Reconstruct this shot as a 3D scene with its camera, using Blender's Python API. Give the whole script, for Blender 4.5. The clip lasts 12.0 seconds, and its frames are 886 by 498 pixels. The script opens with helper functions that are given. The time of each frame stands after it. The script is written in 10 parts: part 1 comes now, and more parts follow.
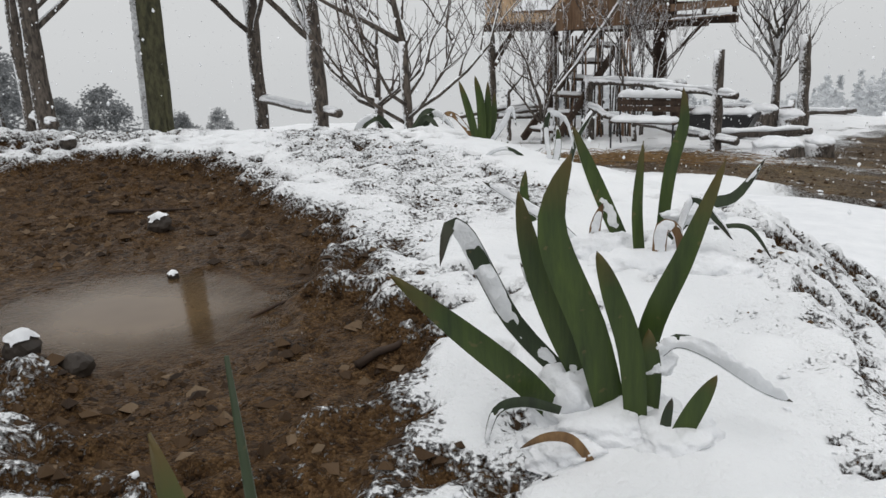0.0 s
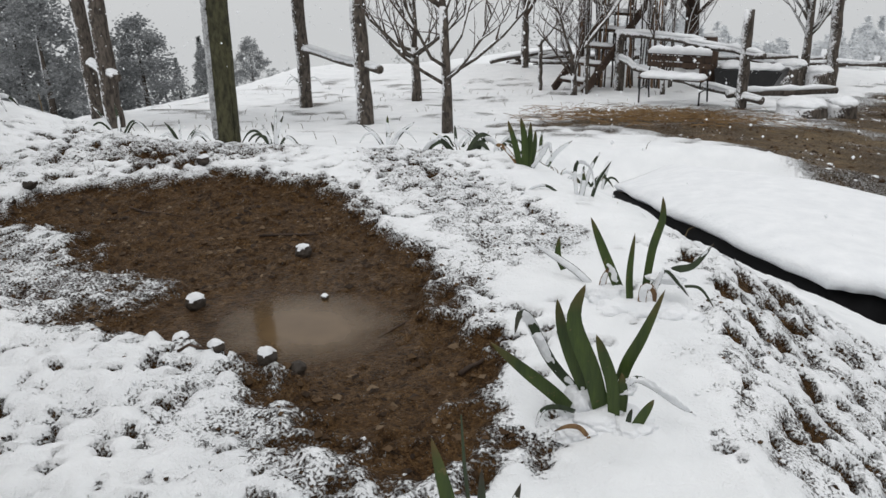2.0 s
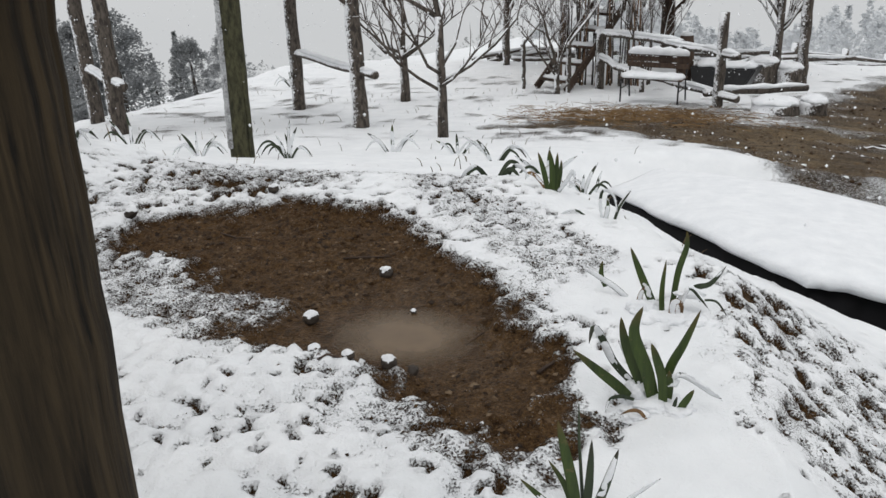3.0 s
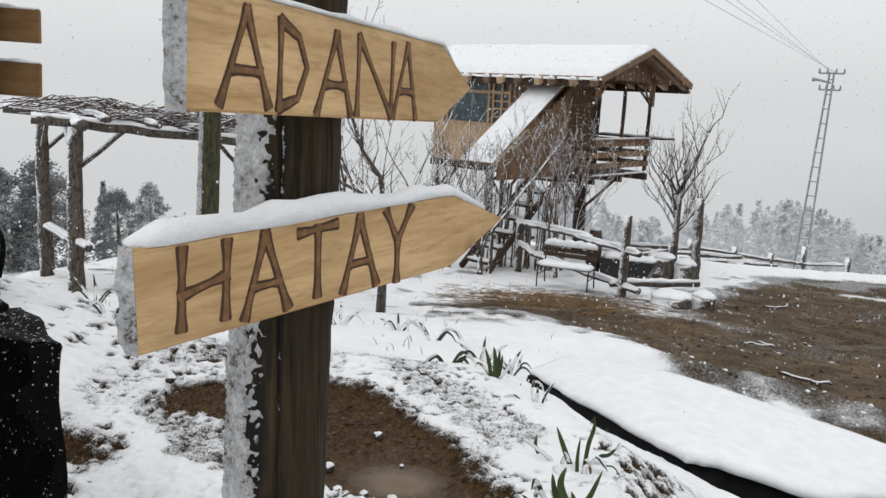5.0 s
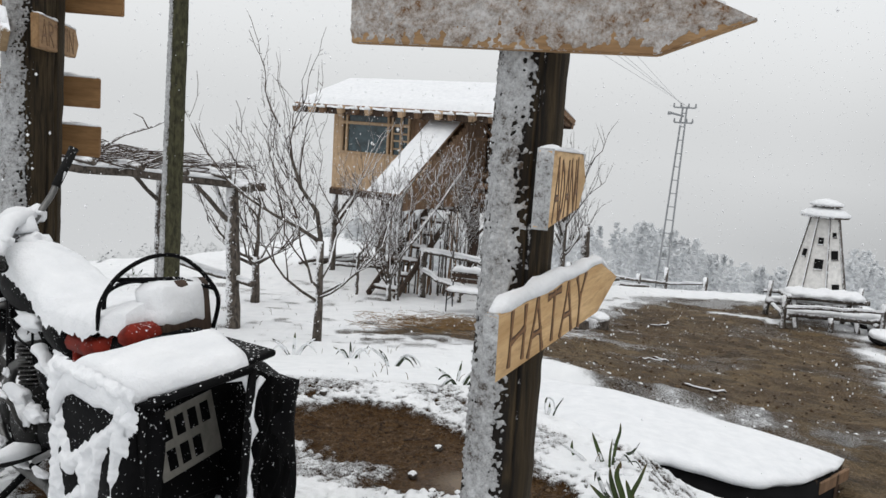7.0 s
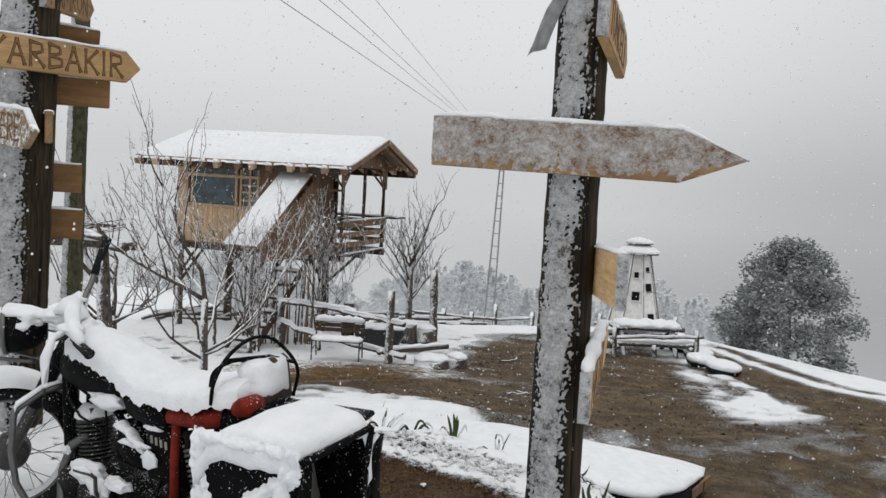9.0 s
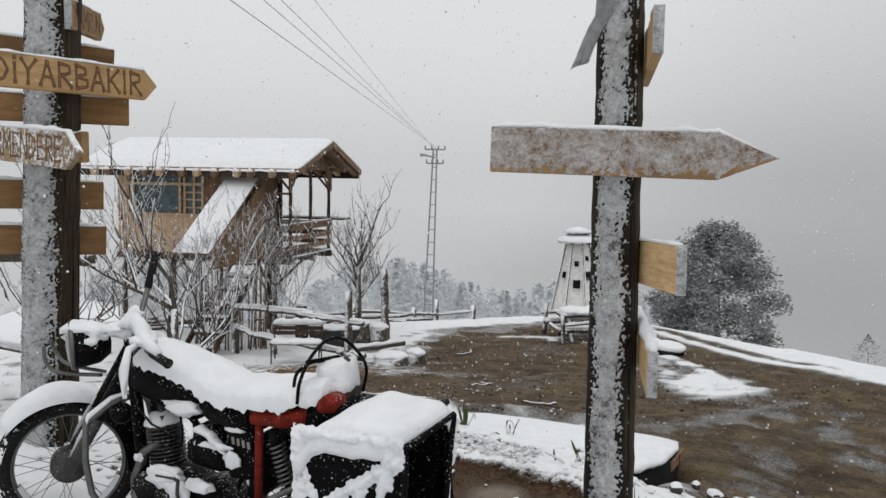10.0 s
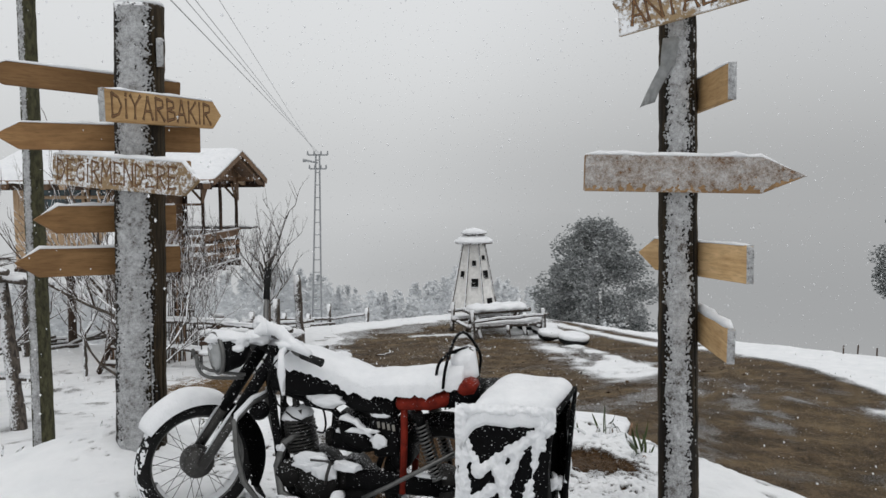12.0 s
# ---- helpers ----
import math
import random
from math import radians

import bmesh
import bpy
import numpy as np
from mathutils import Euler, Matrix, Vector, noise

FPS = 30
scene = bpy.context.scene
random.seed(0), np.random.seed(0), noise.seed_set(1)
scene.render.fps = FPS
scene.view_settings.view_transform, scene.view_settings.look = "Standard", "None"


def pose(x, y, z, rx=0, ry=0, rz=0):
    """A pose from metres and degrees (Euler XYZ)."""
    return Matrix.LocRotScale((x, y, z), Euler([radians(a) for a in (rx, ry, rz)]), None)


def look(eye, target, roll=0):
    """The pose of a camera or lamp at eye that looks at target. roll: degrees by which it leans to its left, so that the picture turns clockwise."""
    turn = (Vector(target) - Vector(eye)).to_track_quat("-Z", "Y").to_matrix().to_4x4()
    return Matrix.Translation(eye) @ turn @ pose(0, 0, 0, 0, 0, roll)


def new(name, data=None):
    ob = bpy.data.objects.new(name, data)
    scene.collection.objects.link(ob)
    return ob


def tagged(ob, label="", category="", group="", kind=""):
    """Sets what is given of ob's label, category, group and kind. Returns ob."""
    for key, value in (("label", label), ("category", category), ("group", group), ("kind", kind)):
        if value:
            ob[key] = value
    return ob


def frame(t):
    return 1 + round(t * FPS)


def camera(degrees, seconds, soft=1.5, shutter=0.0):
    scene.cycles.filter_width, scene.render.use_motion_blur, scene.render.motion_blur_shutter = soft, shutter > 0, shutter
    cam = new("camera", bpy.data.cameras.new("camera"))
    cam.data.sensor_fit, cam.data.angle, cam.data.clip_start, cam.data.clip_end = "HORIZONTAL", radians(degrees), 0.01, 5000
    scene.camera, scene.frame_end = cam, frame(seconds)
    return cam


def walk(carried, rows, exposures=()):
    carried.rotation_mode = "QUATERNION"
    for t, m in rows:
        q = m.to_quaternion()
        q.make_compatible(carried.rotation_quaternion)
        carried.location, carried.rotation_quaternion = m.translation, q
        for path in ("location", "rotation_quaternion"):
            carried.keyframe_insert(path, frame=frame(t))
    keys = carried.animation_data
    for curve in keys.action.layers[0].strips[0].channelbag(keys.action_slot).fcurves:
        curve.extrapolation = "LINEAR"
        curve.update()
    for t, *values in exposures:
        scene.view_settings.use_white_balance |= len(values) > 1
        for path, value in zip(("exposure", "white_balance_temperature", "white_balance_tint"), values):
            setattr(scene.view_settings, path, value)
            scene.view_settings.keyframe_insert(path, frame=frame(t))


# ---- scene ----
cam = camera(56.8, 12.0)
PATH = [
    (0, (0.056, 0.091, 0.33), (-0.295, 1.973, -0.251), -2.9),
    (0.5, (0.057, 0.069, 0.343), (-0.3, 1.932, -0.29), -3.3),
    (1, (0.044, -0.016, 0.443), (-0.346, 1.812, -0.27), -2.8),
    (1.5, (0.05, -0.182, 0.612), (-0.316, 1.617, -0.181), -1.7),
    (2, (0.079, -0.406, 0.71), (-0.326, 1.41, -0.024), -2.0),
    (2.5, (0.019, -0.611, 0.846), (-0.36, 1.208, 0.105), -1.9),
    (3, (-0.072, -0.805, 0.955), (-0.417, 1.013, 0.197), -2.2),
    (3.5, (-0.08, -0.99, 1.056), (-0.502, 0.864, 0.434), -4.7),
    (3.7, (-0.089, -1.053, 1.097), (-0.488, 0.822, 0.529), -3.4),
    (5.5, (-0.34, -1.923, 1.389), (-0.413, 0.045, 1.036), 3.3),
    (6, (-0.565, -2.065, 1.413), (-0.563, -0.095, 1.067), 2.7),
    (6.5, (-0.74, -2.194, 1.469), (-0.663, -0.225, 1.125), 2.9),
    (6.7, (-0.837, -2.26, 1.484), (-0.726, -0.289, 1.159), 3.3),
    (8.3, (-1.616, -2.705, 1.615), (-1.163, -0.776, 1.34), 2.6),
    (8.5, (-1.677, -2.77, 1.619), (-1.19, -0.848, 1.353), 2.3),
    (8.8, (-1.801, -2.805, 1.679), (-1.237, -0.897, 1.474), 3.1),
    (9, (-1.912, -2.801, 1.676), (-1.306, -0.903, 1.497), 3.2),
    (9.5, (-2.222, -2.766, 1.703), (-1.517, -0.905, 1.506), 1.3),
    (10, (-2.478, -2.871, 1.697), (-1.704, -1.036, 1.516), 1.0),
    (10.5, (-2.775, -2.93, 1.736), (-1.923, -1.129, 1.562), 0.8),
    (11, (-3.137, -2.89, 1.748), (-2.192, -1.137, 1.567), -0.3),
    (11.5, (-3.443, -2.941, 1.745), (-2.439, -1.22, 1.566), -0.3),
    (12, (-3.74, -2.954, 1.779), (-2.674, -1.271, 1.605), -0.3),
]
walk(cam, [(t, look(eye, target, roll)) for t, eye, target, roll in PATH], [(0.0, 0.08), (3.7, 0.09), (5.5, 0.18), (6.7, 0.17), (8.5, 0.08), (9.5, -0.04), (12.0, -0.06)])

# ---- world and light: an even overcast sky during snowfall ----
world = bpy.data.worlds.new("overcast")
scene.world = world
world.use_nodes = True
wn, wl = world.node_tree.nodes, world.node_tree.links
wn.clear()
SUN_EL, SUN_AZ = 78.0, 200.0
sky = wn.new("ShaderNodeTexSky")
sky.sky_type = "NISHITA"
sky.sun_disc = False
sky.sun_elevation, sky.sun_rotation = radians(SUN_EL), radians(SUN_AZ)
sky.dust_density, sky.air_density = 6.0, 1.0
sat = wn.new("ShaderNodeHueSaturation")
sat.inputs["Saturation"].default_value = 0.15
bg_sky = wn.new("ShaderNodeBackground")
bg_sky.inputs["Strength"].default_value = 0.05
bg_cloud = wn.new("ShaderNodeBackground")
bg_cloud.inputs["Color"].default_value = (0.585, 0.597, 0.605, 1)
add = wn.new("ShaderNodeAddShader")
wout = wn.new("ShaderNodeOutputWorld")
wl.new(sky.outputs[0], sat.inputs["Color"])
wl.new(sat.outputs[0], bg_sky.inputs["Color"])
wl.new(bg_sky.outputs[0], add.inputs[0])
wl.new(bg_cloud.outputs[0], add.inputs[1])
# cloud cover: brightest overhead, dimmer towards the rim and over the eastern hills
sky_dir = wn.new("ShaderNodeTexCoord")
up_east = []
for axis_dir in ((0.0, 0.0, 1.0), (0.87, 0.46, -0.16)):
    dot = wn.new("ShaderNodeVectorMath")
    dot.operation = "DOT_PRODUCT"
    dot.inputs[1].default_value = axis_dir
    wl.new(sky_dir.outputs["Generated"], dot.inputs[0])
    up_east.append(dot.outputs["Value"])
rise = wn.new("ShaderNodeMapRange")
rise.interpolation_type = "SMOOTHSTEP"
for k, v in (("From Min", -0.05), ("From Max", 0.7), ("To Min", 1.01), ("To Max", 1.07)):
    rise.inputs[k].default_value = v
wl.new(up_east[0], rise.inputs["Value"])
east = wn.new("ShaderNodeMapRange")
east.interpolation_type = "SMOOTHSTEP"
for k, v in (("From Min", 0.80), ("From Max", 1.0), ("To Min", 1.0), ("To Max", 0.70)):
    east.inputs[k].default_value = v
wl.new(up_east[1], east.inputs["Value"])
cloud = wn.new("ShaderNodeMath")
cloud.operation = "MULTIPLY"
wl.new(rise.outputs["Result"], cloud.inputs[0])
wl.new(east.outputs["Result"], cloud.inputs[1])
wl.new(cloud.outputs[0], bg_cloud.inputs["Strength"])
wl.new(add.outputs[0], wout.inputs[0])
sun_data = bpy.data.lights.new("sun", "SUN")
sun_data.energy, sun_data.angle, sun_data.color = 0.20, radians(40), (1.0, 0.975, 0.94)
sun = new("sun", sun_data)
sun.matrix_world = look((10 * math.cos(radians(SUN_EL)) * math.sin(radians(SUN_AZ)), 10 * math.cos(radians(SUN_EL)) * math.cos(radians(SUN_AZ)), 10 * math.sin(radians(SUN_EL))), (0, 0, 0))


# ---- materials ----
def node_mat(name):
    m = bpy.data.materials.new(name)
    m.use_nodes = True
    nt = m.node_tree
    return m, nt.nodes, nt.links, nt.nodes["Principled BSDF"]


def ramp(n, stops):
    r = n.new("ShaderNodeValToRGB")
    els = r.color_ramp.elements
    while len(els) < len(stops):
        els.new(0.5)
    for e, (p, c) in zip(els, stops):
        e.position, e.color = p, (*c, 1)
    return r


def noise_node(n, l, coord, scale, detail=4.0, rough=0.6, distortion=0.0):
    t = n.new("ShaderNodeTexNoise")
    t.inputs["Scale"].default_value, t.inputs["Detail"].default_value = scale, detail
    t.inputs["Roughness"].default_value, t.inputs["Distortion"].default_value = rough, distortion
    if coord is not None:
        l.new(coord, t.inputs["Vector"])
    return t


def coords(n, l, stretch=(1, 1, 1)):
    tc = n.new("ShaderNodeTexCoord")
    mp = n.new("ShaderNodeMapping")
    mp.inputs["Scale"].default_value = stretch
    l.new(tc.outputs["Object"], mp.inputs["Vector"])
    rnd = n.new("ShaderNodeObjectInfo")
    sc = n.new("ShaderNodeVectorMath")
    sc.operation = "SCALE"
    sc.inputs[0].default_value = (17.0, 11.0, 23.0)
    l.new(rnd.outputs["Random"], sc.inputs["Scale"])
    l.new(sc.outputs[0], mp.inputs["Location"])
    return mp.outputs[0]


def bump_node(n, l, height, strength, distance, normal=None):
    b = n.new("ShaderNodeBump")
    b.inputs["Strength"].default_value, b.inputs["Distance"].default_value = strength, distance
    l.new(height, b.inputs["Height"])
    if normal is not None:
        l.new(normal, b.inputs["Normal"])
    return b


def mixed(n, l, fac, a, b):
    """Colour mix of sockets or plain colours."""
    m = n.new("ShaderNodeMix")
    m.data_type = "RGBA"
    for sock, v in ((m.inputs["Factor"], fac), (m.inputs["A"], a), (m.inputs["B"], b)):
        if isinstance(v, (int, float)):
            sock.default_value = v
        elif isinstance(v, tuple):
            sock.default_value = (*v, 1)
        else:
            l.new(v, sock)
    return m.outputs["Result"]


def maths(n, l, op, a, b=0.0, clamp=False):
    m = n.new("ShaderNodeMath")
    m.operation, m.use_clamp = op, clamp
    for sock, v in ((m.inputs[0], a), (m.inputs[1], b)):
        if isinstance(v, (int, float)):
            sock.default_value = v
        else:
            l.new(v, sock)
    return m.outputs[0]


def snow_mat(name="snow", dirt=0.0):
    m, n, l, p = node_mat(name)
    c = coords(n, l)
    a = noise_node(n, l, c, 9.0, 5)
    b = noise_node(n, l, c, 90.0, 3)
    low = (0.68, 0.695, 0.715) if dirt < 0.5 else (0.40, 0.41, 0.42)
    col = ramp(n, [(0.30, low), (0.7, (0.77, 0.78, 0.795))])
    if dirt > 0.5:
        l.new(maths(n, l, "ADD", maths(n, l, "MULTIPLY", b.outputs["Fac"], 0.7), maths(n, l, "MULTIPLY", a.outputs["Fac"], 0.35)), col.inputs[0])
    else:
        l.new(a.outputs["Fac"], col.inputs[0])
    l.new(col.outputs[0], p.inputs["Base Color"])
    p.inputs["Roughness"].default_value = 0.75
    p.inputs["Specular IOR Level"].default_value = 0.25
    b1 = bump_node(n, l, b.outputs["Fac"], 0.5, 0.006)
    b2 = bump_node(n, l, a.outputs["Fac"], 0.5, 0.03, b1.outputs[0])
    l.new(b2.outputs[0], p.inputs["Normal"])
    return m


def wood_mat(name, light, dark, along=(1, 1, 0.12), scale=26.0, rough=0.75, knots=True, grey=None, bump=0.4):
    """Sawn or weathered wood: grain drawn out along one axis, blotches, and a little difference from piece to piece."""
    m, n, l, p = node_mat(name)
    c = coords(n, l, along)
    g = noise_node(n, l, c, scale, 6, 0.65, 0.6)
    r = ramp(n, [(0.3, dark), (0.62, light)])
    l.new(g.outputs["Fac"], r.inputs[0])
    fibre = noise_node(n, l, c, scale * 4.5, 4, 0.7, 0.3)
    c2 = coords(n, l)
    blot = noise_node(n, l, c2, 3.5, 4)
    rr = ramp(n, [(0.42, (0, 0, 0)), (0.68, (1, 1, 1))])
    l.new(blot.outputs["Fac"], rr.inputs[0])
    base = mixed(n, l, maths(n, l, "MULTIPLY", rr.outputs[0], 0.45), r.outputs[0], grey if grey else tuple(0.6 * v for v in dark))
    if knots:
        v = n.new("ShaderNodeTexVoronoi")
        v.inputs["Scale"].default_value = 3.2
        l.new(coords(n, l, (1, 1, 0.6)), v.inputs["Vector"])
        kr = ramp(n, [(0.05, (1, 1, 1)), (0.11, (0, 0, 0))])
        l.new(v.outputs["Distance"], kr.inputs[0])
        base = mixed(n, l, maths(n, l, "MULTIPLY", kr.outputs[0], 0.7), base, tuple(0.45 * v for v in dark))
    fr = ramp(n, [(0.34, (1, 1, 1)), (0.52, (0, 0, 0))])
    l.new(fibre.outputs["Fac"], fr.inputs[0])
    base = mixed(n, l, maths(n, l, "MULTIPLY", fr.outputs[0], 0.40), base, tuple(0.5 * v for v in dark))
    info = n.new("ShaderNodeObjectInfo")
    hs = n.new("ShaderNodeHueSaturation")
    l.new(maths(n, l, "ADD", maths(n, l, "MULTIPLY", info.outputs["Random"], 0.35), 0.82), hs.inputs["Value"])
    l.new(base, hs.inputs["Color"])
    l.new(hs.outputs[0], p.inputs["Base Color"])
    p.inputs["Roughness"].default_value = rough
    p.inputs["Specular IOR Level"].default_value = 0.25
    b1 = bump_node(n, l, g.outputs["Fac"], bump, 0.004)
    l.new(b1.outputs[0], p.inputs["Normal"])
    return m


def plain_mat(name, colour, rough=0.5, metal=0.0, vary=0.25, scale=25.0, spec=0.5):
    m, n, l, p = node_mat(name)
    c = coords(n, l)
    a = noise_node(n, l, c, scale, 5)
    r = ramp(n, [(0.3, tuple(v * (1 - vary) for v in colour)), (0.7, tuple(min(1, v * (1 + vary)) for v in colour))])
    l.new(a.outputs["Fac"], r.inputs[0])
    l.new(r.outputs[0], p.inputs["Base Color"])
    rr = maths(n, l, "ADD", maths(n, l, "MULTIPLY", a.outputs["Fac"], 0.3), max(0.02, rough - 0.15))
    l.new(rr, p.inputs["Roughness"])
    p.inputs["Metallic"].default_value = metal
    p.inputs["Specular IOR Level"].default_value = spec
    b1 = bump_node(n, l, a.outputs["Fac"], 0.25, 0.003)
    l.new(b1.outputs[0], p.inputs["Normal"])
    return m


def dusted_mat(name, bark_a, bark_b, side=(-0.6, -0.75), amount=0.5, scale=30.0, stretch=(1, 1, 0.35), wet=None, knots=False):
    """Bark or old timber with snow blown on to its weather side and lying on what faces up. side: the way that the weather side faces."""
    m, n, l, p = node_mat(name)
    c = coords(n, l, stretch)
    g = noise_node(n, l, c, scale, 6, 0.65, 0.3)
    r = ramp(n, [(0.37, bark_b), (0.60, bark_a)])
    l.new(g.outputs["Fac"], r.inputs[0])
    geo = n.new("ShaderNodeNewGeometry")
    wood = r.outputs[0]
    if knots:
        blot = ramp(n, [(0.40, (0, 0, 0)), (0.62, (1, 1, 1))])
        l.new(noise_node(n, l, coords(n, l, (1, 1, 0.35)), 9.0, 4, 0.6).outputs["Fac"], blot.inputs[0])
        wood = mixed(n, l, maths(n, l, "MULTIPLY", blot.outputs[0], 0.55), wood, tuple(0.42 * v for v in bark_a))
        kv = n.new("ShaderNodeTexVoronoi")
        kv.inputs["Scale"].default_value = 5.0
        l.new(coords(n, l, (1, 1, 0.55)), kv.inputs["Vector"])
        kr = ramp(n, [(0.09, (1, 1, 1)), (0.16, (0, 0, 0))])
        l.new(kv.outputs["Distance"], kr.inputs[0])
        wood = mixed(n, l, maths(n, l, "MULTIPLY", kr.outputs[0], 0.85), wood, tuple(0.14 * v for v in bark_a))
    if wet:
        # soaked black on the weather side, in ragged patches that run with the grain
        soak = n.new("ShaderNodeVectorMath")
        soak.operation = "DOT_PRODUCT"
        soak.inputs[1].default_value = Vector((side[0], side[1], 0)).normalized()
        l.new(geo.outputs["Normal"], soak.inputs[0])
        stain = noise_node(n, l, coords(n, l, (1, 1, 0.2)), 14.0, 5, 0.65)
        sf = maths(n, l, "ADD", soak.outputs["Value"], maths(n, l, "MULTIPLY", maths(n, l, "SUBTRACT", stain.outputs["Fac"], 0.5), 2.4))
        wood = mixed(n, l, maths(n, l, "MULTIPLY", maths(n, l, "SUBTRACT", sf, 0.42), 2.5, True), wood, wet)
    dot = n.new("ShaderNodeVectorMath")
    dot.operation = "DOT_PRODUCT"
    s = Vector((side[0], side[1], 0)).normalized()
    dot.inputs[1].default_value = (s.x * 0.75, s.y * 0.75, 0.95)
    l.new(geo.outputs["Normal"], dot.inputs[0])
    k = noise_node(n, l, coords(n, l), 38.0, 4, 0.7)
    k2 = noise_node(n, l, coords(n, l), 7.0, 2, 0.5)
    f = maths(n, l, "ADD", dot.outputs["Value"], maths(n, l, "MULTIPLY", maths(n, l, "SUBTRACT", k.outputs["Fac"], 0.5), 1.7))
    f = maths(n, l, "ADD", f, maths(n, l, "MULTIPLY", maths(n, l, "SUBTRACT", k2.outputs["Fac"], 0.5), 0.8))
    f = maths(n, l, "MULTIPLY", maths(n, l, "SUBTRACT", f, 1.0 - amount), 5.0, True)
    l.new(mixed(n, l, f, wood, (0.82, 0.83, 0.85)), p.inputs["Base Color"])
    p.inputs["Roughness"].default_value = 0.8
    p.inputs["Specular IOR Level"].default_value = 0.2
    h = maths(n, l, "ADD", maths(n, l, "MULTIPLY", f, 0.8), maths(n, l, "MULTIPLY", g.outputs["Fac"], 0.6))
    l.new(bump_node(n, l, h, 0.7, 0.01).outputs[0], p.inputs["Normal"])
    return m


def crust_mat(name, stops):
    """Driven snow frozen on to wood: grains and thin spots where what lies under it shows."""
    m, n, l, p = node_mat(name)
    c = coords(n, l)
    a, b = noise_node(n, l, c, 38.0, 4, 0.7), noise_node(n, l, c, 150.0, 3, 0.7)
    col = ramp(n, stops)
    h = maths(n, l, "ADD", maths(n, l, "MULTIPLY", a.outputs["Fac"], 0.4), maths(n, l, "MULTIPLY", b.outputs["Fac"], 0.3))
    h = maths(n, l, "ADD", h, maths(n, l, "MULTIPLY", noise_node(n, l, c, 11.0, 3, 0.6).outputs["Fac"], 0.3))
    l.new(h, col.inputs[0])
    l.new(col.outputs[0], p.inputs["Base Color"])
    p.inputs["Roughness"].default_value = 0.85
    p.inputs["Specular IOR Level"].default_value = 0.15
    l.new(bump_node(n, l, h, 0.9, 0.012).outputs[0], p.inputs["Normal"])
    return m


SNOW = snow_mat()
CRUST_POST = crust_mat("post_crust", [(0.39, (0.07, 0.055, 0.045)), (0.45, (0.30, 0.303, 0.305)), (0.62, (0.56, 0.57, 0.58))])
CRUST_BOARD = crust_mat("board_crust", [(0.40, (0.15, 0.075, 0.032)), (0.455, (0.27, 0.225, 0.19)), (0.60, (0.50, 0.485, 0.475))])
BOARD = wood_mat("fresh_pine_board", (0.59, 0.405, 0.215), (0.40, 0.245, 0.108), along=(0.12, 1, 1), scale=22)
BOARD_AGED = wood_mat("aged_pine_board", (0.44, 0.285, 0.135), (0.31, 0.185, 0.08), along=(0.12, 1, 1), scale=22)
BOARD_OLD = wood_mat("weathered_pine_board", (0.34, 0.215, 0.11), (0.20, 0.115, 0.055), along=(0.12, 1, 1), scale=22)
BOARD_BROWN = wood_mat("stained_board", (0.29, 0.165, 0.072), (0.19, 0.10, 0.041), along=(0.12, 1, 1), scale=22)
CARVED = plain_mat("burnt_carving", (0.050, 0.022, 0.009), 0.8, vary=0.5)
CARVED_FILL = plain_mat("carved_groove", (0.17, 0.085, 0.033), 0.8, vary=0.5, scale=60)
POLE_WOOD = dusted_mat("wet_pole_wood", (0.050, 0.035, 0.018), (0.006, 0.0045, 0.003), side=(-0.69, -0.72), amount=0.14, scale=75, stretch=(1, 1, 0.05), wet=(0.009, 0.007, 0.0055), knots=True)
GREEN_BARK = dusted_mat("mossy_bark", (0.065, 0.062, 0.033), (0.022, 0.022, 0.013), side=(-0.95, -0.2), amount=0.2, scale=30, stretch=(1, 1, 0.4))
GREY_BARK = dusted_mat("grey_bark", (0.115, 0.096, 0.080), (0.032, 0.027, 0.023), side=(-0.9, -0.4), amount=0.47)
TWIG = dusted_mat("snowy_twig", (0.10, 0.075, 0.06), (0.045, 0.033, 0.028), side=(-0.9, -0.4), amount=0.52, scale=20)
BROWN_TIMBER = wood_mat("brown_timber", (0.24, 0.145, 0.085), (0.11, 0.065, 0.038), scale=16, grey=(0.20, 0.15, 0.11))
DARK_TIMBER = wood_mat("dark_timber", (0.085, 0.055, 0.038), (0.03, 0.02, 0.015), scale=16)
TAN_PLANK = wood_mat("tan_plank", (0.52, 0.37, 0.235), (0.40, 0.27, 0.16), scale=14, grey=(0.33, 0.25, 0.18))
STEEL_DARK = plain_mat("dark_steel", (0.02, 0.02, 0.021), 0.4, 0.3)


# ---- building helpers ----
def part(name, bm, material, parent=None, label="", shade=False):
    me = bpy.data.meshes.new(name)
    bm.normal_update()
    bm.to_mesh(me)
    bm.free()
    if shade:
        me.polygons.foreach_set("use_smooth", [True] * len(me.polygons))
    me.materials.append(material)
    ob = new(name, me)
    if parent is not None:
        ob.parent = parent
    if label:
        ob["label"] = label
    return ob


def thing(name, m, label, category, group="", kind=""):
    ob = new(name)
    ob.empty_display_size = 0.1
    ob.matrix_world = m if isinstance(m, Matrix) else Matrix.Translation(m)
    return tagged(ob, label, category, group, kind)


def box(bm, size, at=(0, 0, 0), rot=None, bevel=0.0):
    m = Matrix.Translation(at) @ (rot.to_4x4() if rot is not None else Matrix()) @ Matrix.Diagonal((*size, 1))
    vs = bmesh.ops.create_cube(bm, size=1.0, matrix=m)["verts"]
    if bevel:
        es = list({e for v in vs for e in v.link_edges})
        bmesh.ops.bevel(bm, geom=es, offset=bevel, segments=1, affect="EDGES")
    return bm


